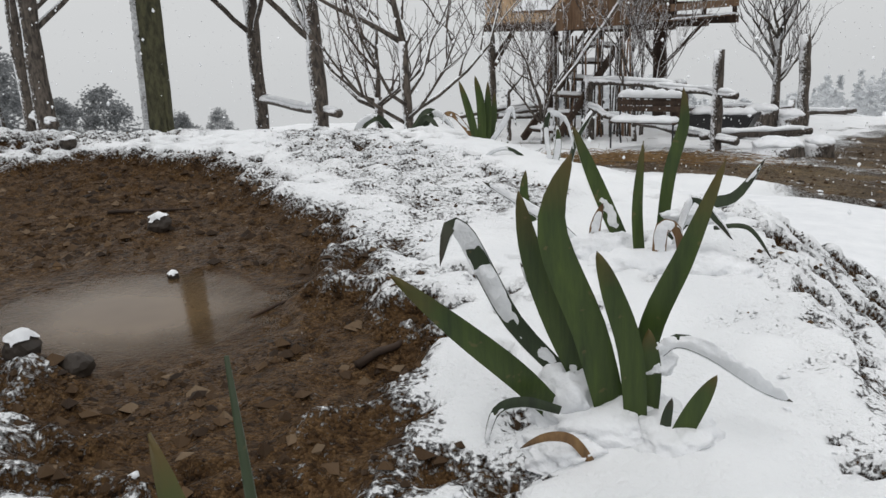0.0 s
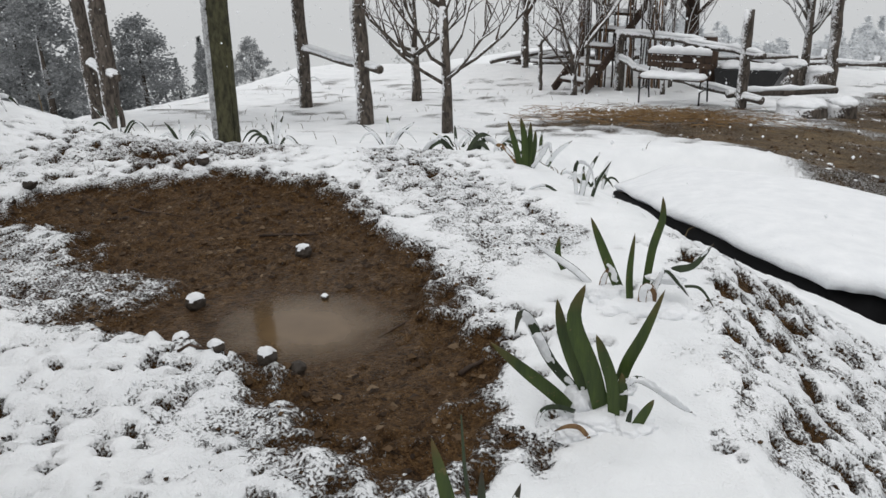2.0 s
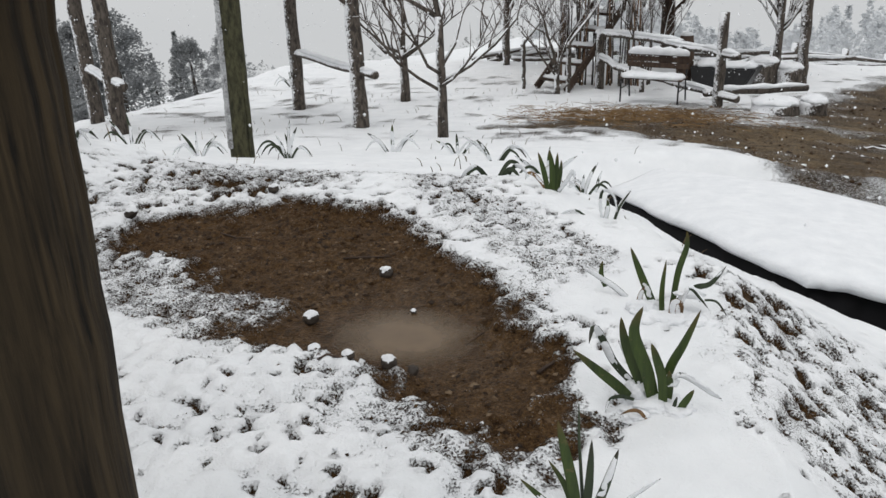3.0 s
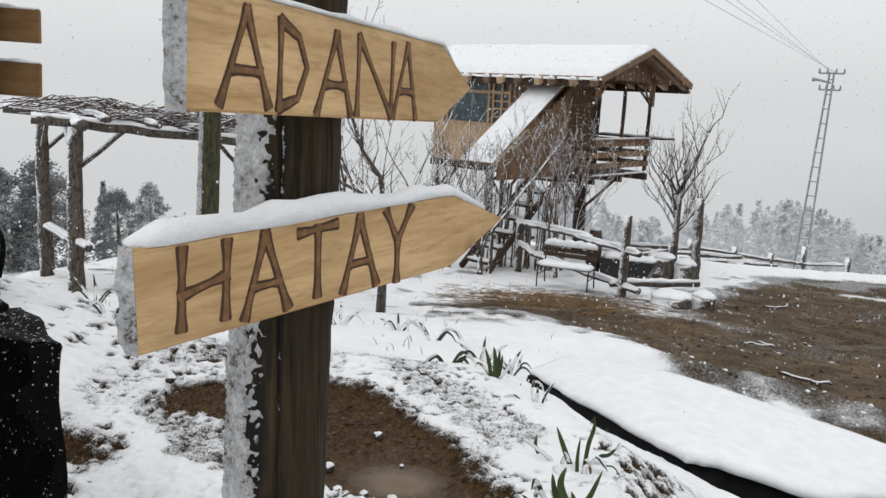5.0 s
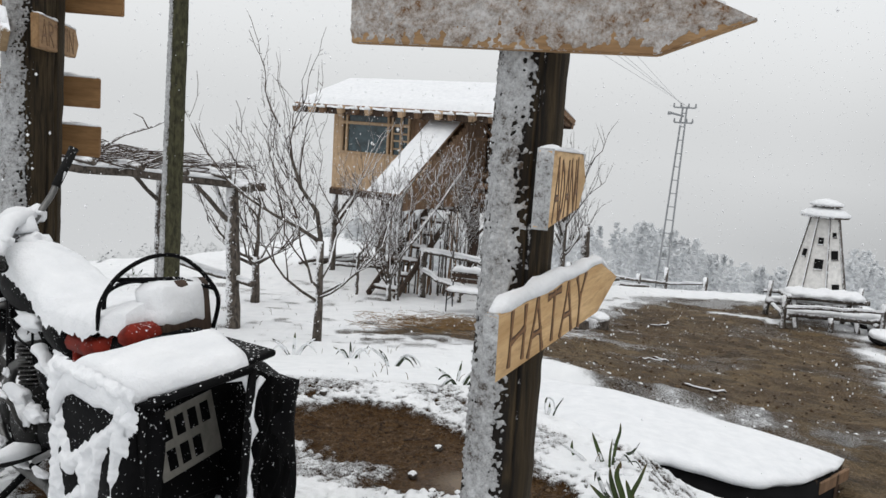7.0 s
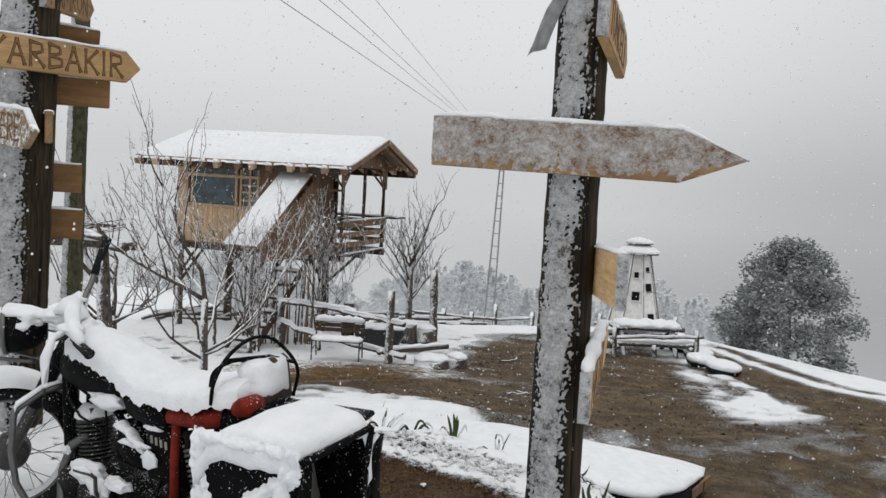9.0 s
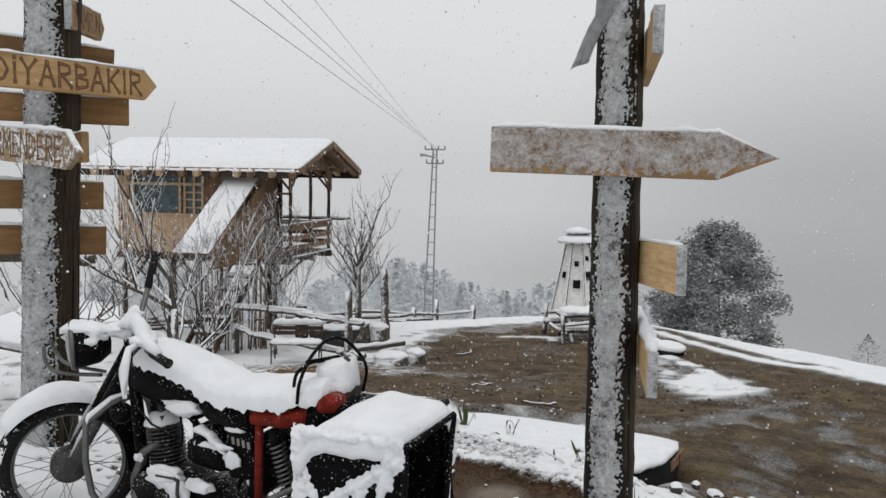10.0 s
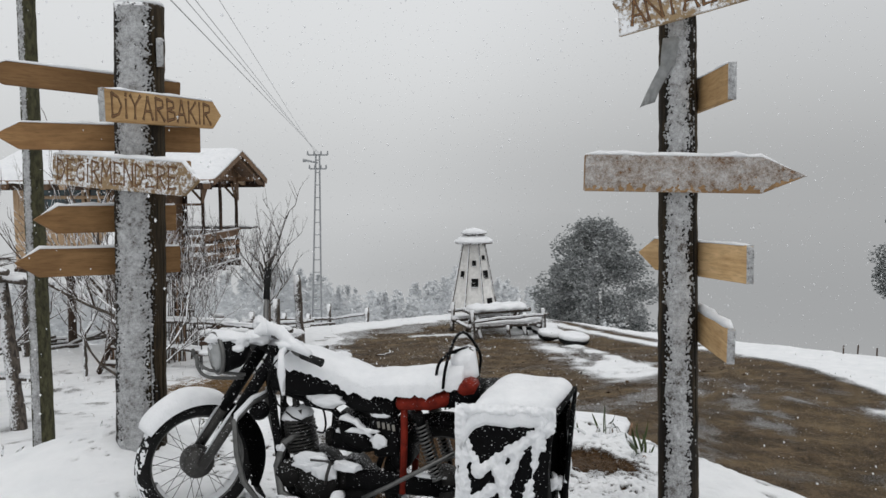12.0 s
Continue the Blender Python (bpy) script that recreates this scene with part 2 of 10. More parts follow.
def tube(bm, pts, radii, sides=8, caps=True):
    """A swept tube through points with a radius at each."""
    pts = [Vector(p) for p in pts]
    if isinstance(radii, (int, float)):
        radii = [radii] * len(pts)
    rings, ref = [], None
    for i, p in enumerate(pts):
        d = (pts[min(i + 1, len(pts) - 1)] - pts[max(i - 1, 0)])
        d = d.normalized() if d.length > 1e-9 else Vector((0, 0, 1))
        if ref is None:
            ref = d.orthogonal().normalized()
        ref = (ref - d * ref.dot(d))
        ref = ref.normalized() if ref.length > 1e-6 else d.orthogonal().normalized()
        o = d.cross(ref)
        rings.append([bm.verts.new(p + radii[i] * (math.cos(a) * ref + math.sin(a) * o)) for a in (2 * math.pi * k / sides for k in range(sides))])
    for a, b in zip(rings, rings[1:]):
        for k in range(sides):
            bm.faces.new((a[k], a[(k + 1) % sides], b[(k + 1) % sides], b[k]))
    if caps:
        bm.faces.new(rings[0][::-1])
        bm.faces.new(rings[-1])
    return bm


def lathe(bm, profile, sides=20, m=Matrix(), close=False):
    """Turn a profile of (radius, height) about the local z axis."""
    rings = []
    for r, z in profile:
        rings.append([bm.verts.new(m @ Vector((r * math.cos(a), r * math.sin(a), z))) for a in (2 * math.pi * k / sides for k in range(sides))])
    pairs = list(zip(rings, rings[1:])) + ([(rings[-1], rings[0])] if close else [])
    for a, b in pairs:
        for k in range(sides):
            bm.faces.new((a[k], a[(k + 1) % sides], b[(k + 1) % sides], b[k]))
    if not close:
        if profile[0][0] > 1e-6:
            bm.faces.new(rings[0][::-1])
        if profile[-1][0] > 1e-6:
            bm.faces.new(rings[-1])
    return bm


def prism(bm, outline, thick, m=Matrix(), bevel=0.0):
    """An outline in the local x-z plane, given its thickness along y."""
    a = [bm.verts.new(m @ Vector((x, -thick / 2, z))) for x, z in outline]
    b = [bm.verts.new(m @ Vector((x, thick / 2, z))) for x, z in outline]
    n = len(outline)
    fs = [bm.faces.new(a), bm.faces.new(b[::-1])]
    for k in range(n):
        fs.append(bm.faces.new((a[(k + 1) % n], a[k], b[k], b[(k + 1) % n])))
    bmesh.ops.recalc_face_normals(bm, faces=fs)
    if bevel:
        es = list({e for f in fs for e in f.edges})
        bmesh.ops.bevel(bm, geom=es, offset=bevel, segments=2, affect="EDGES")
    return bm


def ribbon(bm, pts, width, height, seed=0, wob=0.15, sides=7, side_dir=None):
    """A rounded bead of snow lying along a line: flat below, domed above."""
    rnd = random.Random(seed)
    pts = [Vector(p) for p in pts]
    rings = []
    for i, p in enumerate(pts):
        d = (pts[min(i + 1, len(pts) - 1)] - pts[max(i - 1, 0)]).normalized()
        s = Vector(side_dir).normalized() if side_dir is not None else d.cross(Vector((0, 0, 1)))
        s = s.normalized() if s.length > 1e-6 else Vector((1, 0, 0))
        end = 0.45 if i in (0, len(pts) - 1) else 1.0
        w = width * 0.5 * end * (1 + rnd.uniform(-wob, wob))
        h = height * end * (1 + rnd.uniform(-wob, wob) * 1.6)
        ring = []
        for k in range(sides):
            a = math.pi * k / (sides - 1)
            ring.append(bm.verts.new(p + s * (w * math.cos(a)) + Vector((0, 0, h * math.sin(a) ** 0.7))))
        rings.append(ring)
    for a, b in zip(rings, rings[1:]):
        for k in range(sides - 1):
            bm.faces.new((a[k], a[k + 1], b[k + 1], b[k]))
        bm.faces.new((a[-1], a[0], b[0], b[-1]))
    bm.faces.new(rings[0])
    bm.faces.new(rings[-1][::-1])
    bmesh.ops.recalc_face_normals(bm, faces=bm.faces[:])
    return bm


def line(a, b, n, wob=0.0, seed=0):
    rnd = random.Random(seed)
    a, b = Vector(a), Vector(b)
    return [a.lerp(b, k / n) + Vector((rnd.uniform(-wob, wob), rnd.uniform(-wob, wob), rnd.uniform(-wob, wob))) for k in range(n + 1)]


def lettering(word, size, m, parent, material, depth=0.0012, name="lettering"):
    """Words in the built-in font as a thin mesh in the local x-z plane, facing -y."""
    cu = bpy.data.curves.new(name, "FONT")
    cu.body, cu.size, cu.extrude, cu.align_x, cu.align_y = word, size, depth, "CENTER", "CENTER"
    cu.resolution_u = 3
    cu.offset = 0.012 * size
    tmp = bpy.data.objects.new(name, cu)
    scene.collection.objects.link(tmp)
    me = bpy.data.meshes.new_from_object(tmp.evaluated_get(bpy.context.evaluated_depsgraph_get()))
    bpy.data.objects.remove(tmp)
    bpy.data.curves.remove(cu)
    me.materials.clear()
    me.materials.append(material)
    ob = new(name, me)
    ob.parent = parent
    ob.matrix_parent_inverse = Matrix()
    ob.matrix_basis = m @ pose(0, 0, 0, 90, 0, 0)
    return ob

# ---- the lie of the land ----
def bump2(x, y, cx, cy, r, h):
    """A soft mound of height h and radius r."""
    return h * np.exp(-((x - cx) ** 2 + (y - cy) ** 2) / (r * r))


def smooth(a, b, v):
    s = np.clip((v - a) / (b - a), 0.0, 1.0)
    return s * s * (3 - 2 * s)


def land(x, y):
    """Height of the ground without its fine relief: a level yard that falls away ahead and to the right."""
    dy = np.maximum(0.0, y - 2.2)
    dx = np.maximum(0.0, x - 0.28)
    fy = 2.6 * (1 - np.exp(-dy / 8.0))
    fx = 1.55 * (1 - np.exp(-dx / 2.0))
    z = -((fy ** 3.5 + fx ** 3.5 + 1e-9) ** (1 / 3.5))
    out = np.hypot(np.maximum(0, y - 18), np.maximum(0, x - 11))
    z = z - (0.125 + 0.085 * smooth(-4.0, 8.0, x)) * out
    edge = np.interp(y, [3.0, 6.0, 9.5, 16.0, 26.0], [-6.4, -6.0, -7.3, -7.4, -7.2])
    z = z - 1.9 * (1 - np.exp(-np.maximum(0.0, edge - x) / 2.2)) * smooth(2.5, 6.0, y)
    left = np.maximum(0.0, -x - 6.5)
    z = z - 0.10 * left
    # the bank that drops from the yard's edge to the covered bed
    over = 0.84 * (x - 0.05) + 0.54 * (y - 2.1) + 0.14
    over = 0.5 * (over + np.sqrt(over * over + 0.01))
    drop = (1.15 * (1 - np.exp(-over / 1.35)) + 0.22 * smooth(3.3, 5.0, y)) * (1 - smooth(5.5, 7.5, y)) * smooth(-1.5, -0.2, x)
    z = np.minimum(z, -drop)
    for ax, ay, bx, by, h0, h1 in ((0.0, 5.2, 0.42, 3.85, 0.13, 0.16), (0.42, 3.85, 0.80, 3.0, 0.16, 0.08)):
        f = np.clip(((x - ax) * (bx - ax) + (y - ay) * (by - ay)) / ((bx - ax) ** 2 + (by - ay) ** 2), 0, 1)
        z = z - (h0 + (h1 - h0) * f) * (1 - smooth(0.0, 0.34, np.hypot(x - ax - f * (bx - ax), y - ay - f * (by - ay)) - 0.06)) * smooth(-0.02, 0.02, f * (1 - f))
    z = z + bump2(x, y, 0.10, 0.62, 0.20, -0.018)
    f = np.clip(((x - 1.30) * 1.2 + (y - 2.80) * 0.55) / 1.7425, 0, 1)
    z = z - 0.26 * (1 - smooth(0.0, 0.32, np.hypot(x - 1.30 - 1.2 * f, y - 2.80 - 0.55 * f) - 0.12))
    z = z + bump2(x, y, -2.75, 2.15, 0.75, 0.22) + bump2(x, y, -3.5, 1.9, 0.8, 0.12)
    return z

# ---- ground ----
def axis(segments):
    out = []
    for a, b, step in segments:
        n = max(1, round((b - a) / step))
        out += [a + (b - a) * k / n for k in range(n)]
    return np.array(out + [segments[-1][1]])


GX = axis([(-900, -200, 100), (-200, -60, 14), (-60, -20, 2.5), (-20, -8, 0.6), (-8, -3.4, 0.09), (-3.4, -1.9, 0.025), (-1.9, 0.9, 0.0105), (0.9, 1.6, 0.02), (1.6, 4, 0.05), (4, 12, 0.11), (12, 24, 0.6), (24, 70, 2.5), (70, 200, 14), (200, 900, 100)])
GY = axis([(-300, -60, 30), (-60, -12, 4), (-12, -3, 0.5), (-3, 0, 0.06), (0, 0.3, 0.02), (0.3, 2.3, 0.0105), (2.3, 2.6, 0.02), (2.6, 5, 0.045), (5, 12, 0.09), (12, 20, 0.16), (20, 40, 0.7), (40, 90, 3), (90, 250, 16), (250, 1500, 120)])
X, Y = np.meshgrid(GX, GY)


def value_noise(x, y, scale, seed):
    """Smooth value noise on a lattice, from -1 to 1."""
    rs = np.random.RandomState(seed)
    tab = rs.uniform(-1, 1, (256, 256))
    u, v = x * scale, y * scale
    i, j = np.floor(u).astype(int), np.floor(v).astype(int)
    fu, fv = u - i, v - j
    fu, fv = fu * fu * (3 - 2 * fu), fv * fv * (3 - 2 * fv)
    a, b = tab[i & 255, j & 255], tab[(i + 1) & 255, j & 255]
    c, d = tab[i & 255, (j + 1) & 255], tab[(i + 1) & 255, (j + 1) & 255]
    return (a * (1 - fu) + b * fu) * (1 - fv) + (c * (1 - fu) + d * fu) * fv


def fbm(x, y, scale, seed, octaves=3):
    return sum(value_noise(x, y, scale * 2 ** k, seed + k) * 0.5 ** k for k in range(octaves))


def capsule(x, y, a, b, ra, rb):
    """Signed distance to a capsule that tapers from ra to rb; minus is inside."""
    ax, ay, bx, by = *a, *b
    h = np.clip(((x - ax) * (bx - ax) + (y - ay) * (by - ay)) / ((bx - ax) ** 2 + (by - ay) ** 2), 0, 1)
    return np.hypot(x - ax - h * (bx - ax), y - ay - h * (by - ay)) - (ra + (rb - ra) * h)


def cells(x, y, scale, seed):
    """Rounded cushions on a jittered lattice: 1 at their tops, 0 in the creases between them."""
    rs = np.random.RandomState(seed)
    jx, jy = rs.uniform(0.1, 0.9, (64, 64)), rs.uniform(0.1, 0.9, (64, 64))
    u, v = x * scale, y * scale
    i, j = np.floor(u).astype(int), np.floor(v).astype(int)
    best = np.full(np.shape(u), 9.0)
    for a in (-1, 0, 1):
        for b in (-1, 0, 1):
            best = np.minimum(best, (i + a + jx[(i + a) & 63, (j + b) & 63] - u) ** 2 + (j + b + jy[(i + a) & 63, (j + b) & 63] - v) ** 2)
    return 1 - np.minimum(best, 1.0)


def surface(x, y):
    """Height with relief, and how much snow, bare soil colour and wet each place has."""
    base = land(x, y)
    n1, n2, n3 = fbm(x, y, 3.0, 11), fbm(x, y, 9.0, 21), fbm(x, y, 24.0, 31, 2)
    n0 = fbm(x, y, 0.7, 5)
    wob = 0.05 * n1 + 0.03 * n2
    # bare wet soil round the puddle
    d = np.minimum(capsule(x, y, (-1.36, 1.50), (-1.0, 1.55), 0.17, 0.33), capsule(x, y, (-1.0, 1.55), (-0.62, 1.15), 0.33, 0.27))
    d = np.minimum(d, capsule(x, y, (-0.62, 1.15), (-0.29, 0.80), 0.27, 0.20))
    d = np.minimum(d, capsule(x, y, (-0.29, 0.80), (-0.215, 0.655), 0.205, 0.145))
    d = np.minimum(d, capsule(x, y, (-0.82, 1.03), (-0.40, 0.80), 0.17, 0.15)) + wob
    d = np.minimum(d, capsule(x, y, (-1.75, 0.92), (-2.1, 0.8), 0.16, 0.2) + wob)
    # an island of snow left in the soil
    isle = capsule(x, y, (-1.03, 1.04), (-0.93, 1.02), 0.075, 0.06) + 0.6 * wob
    bare = (1 - smooth(-0.075, 0.075, d + 0.015 + 0.05 * n3)) * smooth(-0.03, 0.05, isle)
    # thin: ground where only a dusting of grains lies; pits: dark holes between cushions of snow
    thin = 0.8 * (1 - smooth(-0.02, 0.17, d + 0.6 * wob)) * smooth(-0.02, 0.08, isle)
    for p, q, ra, rb, k, soft in (((-0.62, 2.12), (-0.16, 1.40), 0.08, 0.06, 0.52, 0.24), ((-1.50, 2.02), (-1.10, 2.10), 0.06, 0.07, 0.58, 0.20), ((-0.80, 2.32), (-0.62, 2.28), 0.06, 0.05, 0.60, 0.16), ((-1.75, 1.50), (-1.62, 1.95), 0.06, 0.08, 0.30, 0.25),
                                  ((-1.55, 1.33), (-0.95, 0.86), 0.03, 0.05, 0.70, 0.12), ((-0.66, 0.70), (-0.26, 0.53), 0.05, 0.07, 0.66, 0.20), ((-1.0, 1.15), (-0.9, 0.86), 0.05, 0.05, 0.8, 0.14), ((-1.6, 2.25), (-1.0, 2.65), 0.05, 0.05, 0.35, 0.4)):
        thin = np.maximum(thin, k * (1 - smooth(0.0, soft, capsule(x, y, p, q, ra, rb) + 1.6 * wob)))
    thin = thin * (1 - 0.6 * (1 - smooth(-0.52, -0.36, x)) * (1 - smooth(0.72, 0.88, y + 0.5 * wob)))
    thin = thin * (1 - 0.9 * smooth(-0.14, -0.04, x) * (1 - smooth(0.85, 1.25, y)))
    calm = np.exp(-((x - 0.13) ** 2 + (y - 0.58) ** 2) / 0.085) + np.exp(-((x - 0.05) ** 2 + (y - 1.15) ** 2) / 0.05)
    calm = np.minimum(calm, 1.0)
    near = 1 - smooth(3.0, 9.0, y)
    bank_side = 1 - smooth(0.0, 0.30, capsule(x, y, (0.44, 1.9), (0.56, 0.72), 0.06, 0.17) + 1.6 * wob)
    bank_side = np.maximum(bank_side, 0.85 * (1 - smooth(0.0, 0.4, capsule(x, y, (0.8, 0.9), (1.0, -0.2), 0.15, 0.3) + 1.6 * wob)))
    left_lumps = (1 - smooth(-0.35, -0.1, x)) * (1 - smooth(0.55, 1.0, y))
    yard = (1 - smooth(0.2, 1.2, capsule(x, y, (-2.4, 2.6), (0.0, 4.6), 0.5, 0.6)))
    field = smooth(6.0, 8.0, y) * (1 - smooth(14, 22, y)) * np.clip(0.10 + 0.7 * n1 + 0.4 * n0, 0, 1)
    big_c, small_c = cells(x + 0.04 * n1, y + 0.04 * n2, 9.0, 3), cells(x + 0.015 * n2, y + 0.015 * n3, 24.0, 4)
    grade = (1 - smooth(2.3, 4.0, y)) * smooth(-3.4, -2.6, x) * (1 - smooth(1.8, 2.6, x)) * smooth(-1.6, -0.8, y)
    dense = np.clip(-0.06 * left_lumps + 0.62 * bank_side + 0.12 * yard + 0.35 * (1 - smooth(0.0, 0.3, capsule(x, y, (-1.8, 1.6), (-1.5, 2.1), 0.1, 0.15))) + 0.25 * thin + 0.15, 0, 1) * (1 - calm) * near
    hole = fbm(x, y, 33.0, 91, 2) + 0.45 * n1 + 0.35 * n3 - 0.25 * (big_c - 0.6) - 0.3 * (small_c - 0.7)
    pits = smooth(0.92 - 1.12 * dense, 1.20 - 1.12 * dense, hole) * grade
    soft_cover = 0.30 * (small_c - 0.72) + 0.22 * (big_c - 0.72) + 0.10 * n3
    snow = 1.0 - 1.2 * bare - 0.62 * thin * (1 - bare) - 0.75 * pits - 0.30 * bank_side - 0.16 * left_lumps - 0.10 * yard - 0.55 * field
    snow = np.clip(snow + soft_cover * np.clip(1.6 * thin + 1.2 * bank_side + 0.9 * left_lumps + 0.3 * yard, 0, 1.4) * (1 - bare), 0, 1)
    # the drive: packed brown earth, with snow blown across it
    drive = 1 - smooth(-0.5, 0.7, capsule(x, y, (3.2, 7.4), (7.2, 15.8), 2.3, 2.0) + 0.5 * n0 + 0.3 * n1)
    drive = np.maximum(drive, 1 - smooth(-0.5, 0.6, capsule(x, y, (5.0, 4.6), (4.2, -1.0), 2.3, 2.6) + 0.4 * n0 + 0.25 * n1))
    drive = np.maximum(drive, 1 - smooth(-0.4, 0.5, capsule(x, y, (8.0, 5.2), (22.0, 2.0), 2.0, 2.6) + 0.4 * n0 + 0.25 * n1))
    drive = np.maximum(drive, 1 - smooth(-0.4, 0.5, capsule(x, y, (11.0, 9.6), (24.0, 6.0), 1.3, 1.6) + 0.3 * n0 + 0.25 * n1))
    drive = np.maximum(drive, 1 - smooth(-0.4, 0.5, capsule(x, y, (8.6, 9.4), (11.5, 13.5), 1.0, 1.2) + 0.3 * n0 + 0.25 * n1))
    drive = np.maximum(drive, 0.9 * (1 - smooth(-0.5, 0.8, capsule(x, y, (0.6, 9.2), (2.6, 8.0), 1.1, 1.5) + 0.5 * n0 + 0.4 * n1)))
    drive = np.maximum(drive, 1 - smooth(-0.3, 0.3, capsule(x, y, (8.9, 11.5), (8.2, 5.0), 0.75, 1.1) + 0.15 * n1))
    streak = fbm(0.5 * x + 0.9 * y, 0.9 * x - 0.5 * y, 1.4, 57)
    drift = 0.5 * smooth(0.35, 0.85, streak)
    blown = 0.08 + 0.30 * n1 + 0.22 * streak + 0.1 * n2
    for p, q, ra, rb, k in (((7.0, 7.0), (7.0, 5.0), 0.14, 0.04, 0.9), ((3.7, 4.95), (5.06, 5.5), 0.22, 0.20, 0.85), ((5.06, 5.5), (6.87, 5.95), 0.22, 0.08, 0.85), ((6.35, 4.9), (5.35, 3.6), 0.12, 0.10, 0.9), ((2.9, 2.8), (4.7, 4.1), 0.04, 0.04, 0.8), ((2.2, 10.2), (3.4, 9.6), 0.1, 0.1, 0.9), ((4.4, 15.5), (9.4, 16.6), 0.5, 0.2, 1.0)):
        drift = np.maximum(drift, k * (1 - smooth(-0.12, 0.40, capsule(x, y, p, q, ra, rb) + blown)))
    # snow along the row of tyres and past the far edge of the drive
    bank = 1 - smooth(-0.10, 0.25, capsule(x, y, (9.2, 12.5), (7.95, 10.0), 0.0, 0.04) + 0.2 * n1)
    bank = np.maximum(bank, 1 - smooth(-0.10, 0.30, capsule(x, y, (7.95, 10.0), (7.65, 8.8), 0.04, 0.05) + 0.2 * n1))
    bank = np.maximum(bank, 1 - smooth(-0.10, 0.30, capsule(x, y, (7.65, 8.8), (6.84, 6.85), 0.04, -0.1) + 0.2 * n1))
    past = x - np.interp(y, [-2, 3, 4.2, 5.8, 7.6, 9, 10, 12, 14], [6.5, 7.8, 8.5, 9.2, 9.45, 9.25, 9.3, 9.8, 10.3]) + 0.15 * n1 + 0.08 * n0
    rim = smooth(-0.12, 0.22, past) * (1 - 0.9 * smooth(7.4, 8.4, y) * np.exp(-((past - 0.62) / 0.22) ** 2)) * (1 - smooth(14.0, 16.0, y))
    straw = 1 - smooth(-0.3, 0.5, capsule(x, y, (-0.4, 9.2), (1.3, 10.6), 0.5, 0.7) + 0.6 * n1)
    snow = np.minimum(snow, 1 - 0.95 * drive + 0.47 * drive * drift)
    snow = np.minimum(snow, 1 - 0.62 * straw)
    snow = np.maximum(snow, np.maximum(bank, rim))
    crest = smooth(0.0, 0.8, y - 15.9 - 0.10 * (x - 4.0) + 0.35 * n1 + 0.25 * n0) * (1 - smooth(10.5, 11.5, x))
    crest = np.maximum(crest, 0.85 * (1 - smooth(-0.2, 0.5, capsule(x, y, (3.3, 14.0), (4.9, 15.5), 0.25, 0.3) + 0.4 * n1 + 0.2 * streak)))
    crest = np.maximum(crest, 0.9 * (1 - smooth(-0.15, 0.3, capsule(x, y, (6.7, 14.6), (7.8, 13.9), 0.10, 0.22) + 0.3 * n1)))
    snow = np.maximum(snow, crest)
    bank = np.maximum(0.7 * bank, 0.5 * np.exp(-((past - 0.25) / 0.3) ** 2) * (x > 6) * (y < 14))
    pit = 1 - smooth(-0.05, 0.12, capsule(x, y, (1.22, 2.92), (2.65, 3.50), 0.20, 0.28) + wob)
    snow = np.minimum(snow, 1 - 1.2 * pit)
    clods = np.clip(n2, -1, 1) * 0.5 + np.clip(n3, -1, 1) * 0.5
    z = base + 0.03 * n0 * smooth(0.2, 3.0, np.hypot(x + 0.5, y - 1.0))
    z = z + np.clip(snow, 0, 1) * 0.020 + 0.05 * bank
    z = z + 0.012 * n1 * (1 - 0.6 * bare)
    rough = np.clip(0.22 + 1.0 * left_lumps + 0.75 * bank_side + 0.4 * thin + 0.25 * yard + 0.2 * near, 0, 1) * (1 - calm) * (1 - bare) * (1 - 0.7 * drive) * grade
    z = z + rough * (0.017 * (big_c - 0.6) + 0.019 * (small_c - 0.7) + 0.008 * (cells(x + 0.008 * n3, y, 46.0, 6) - 0.7) + 0.006 * n3) - 0.012 * pits
    z = z + 0.018 * clods * np.clip(0.4 - grade, 0, 1) * (1 - 0.7 * drive) + 0.006 * n2 * grade * calm
    pud = ((x + 0.515) / 0.19) ** 2 + ((y - 0.965) / 0.16) ** 2
    z = z - 0.005 * n1 * np.exp(-pud * 0.35) * bare
    crumb = cells(x, y, 34.0, 8)
    z = z + (0.006 * n3 + 0.007 * n2 + 0.006 * (crumb - 0.7)) * bare * (0.10 + 0.90 * smooth(0.9, 2.5, pud)) + 0.010 * n1 * drive
    # hollow of the puddle
    pud = ((x + 0.515) / 0.19) ** 2 + ((y - 0.965) / 0.16) ** 2
    z = z - 0.030 * np.exp(-pud * 0.8) * bare - 0.008 * bare
    earth = np.maximum(drive, straw)
    wet = np.exp(-pud * 0.25) * bare
    return z, np.clip(snow, 0, 1), np.clip(earth, 0, 1), np.clip(wet, 0, 1)


def ground_at(x, y):
    return float(surface(np.array([float(x)]), np.array([float(y)]))[0][0])


Z, COVER, EARTH, WET = surface(X, Y)
Z = Z - 0.03 * np.maximum(0, np.hypot(X, Y) - 90)


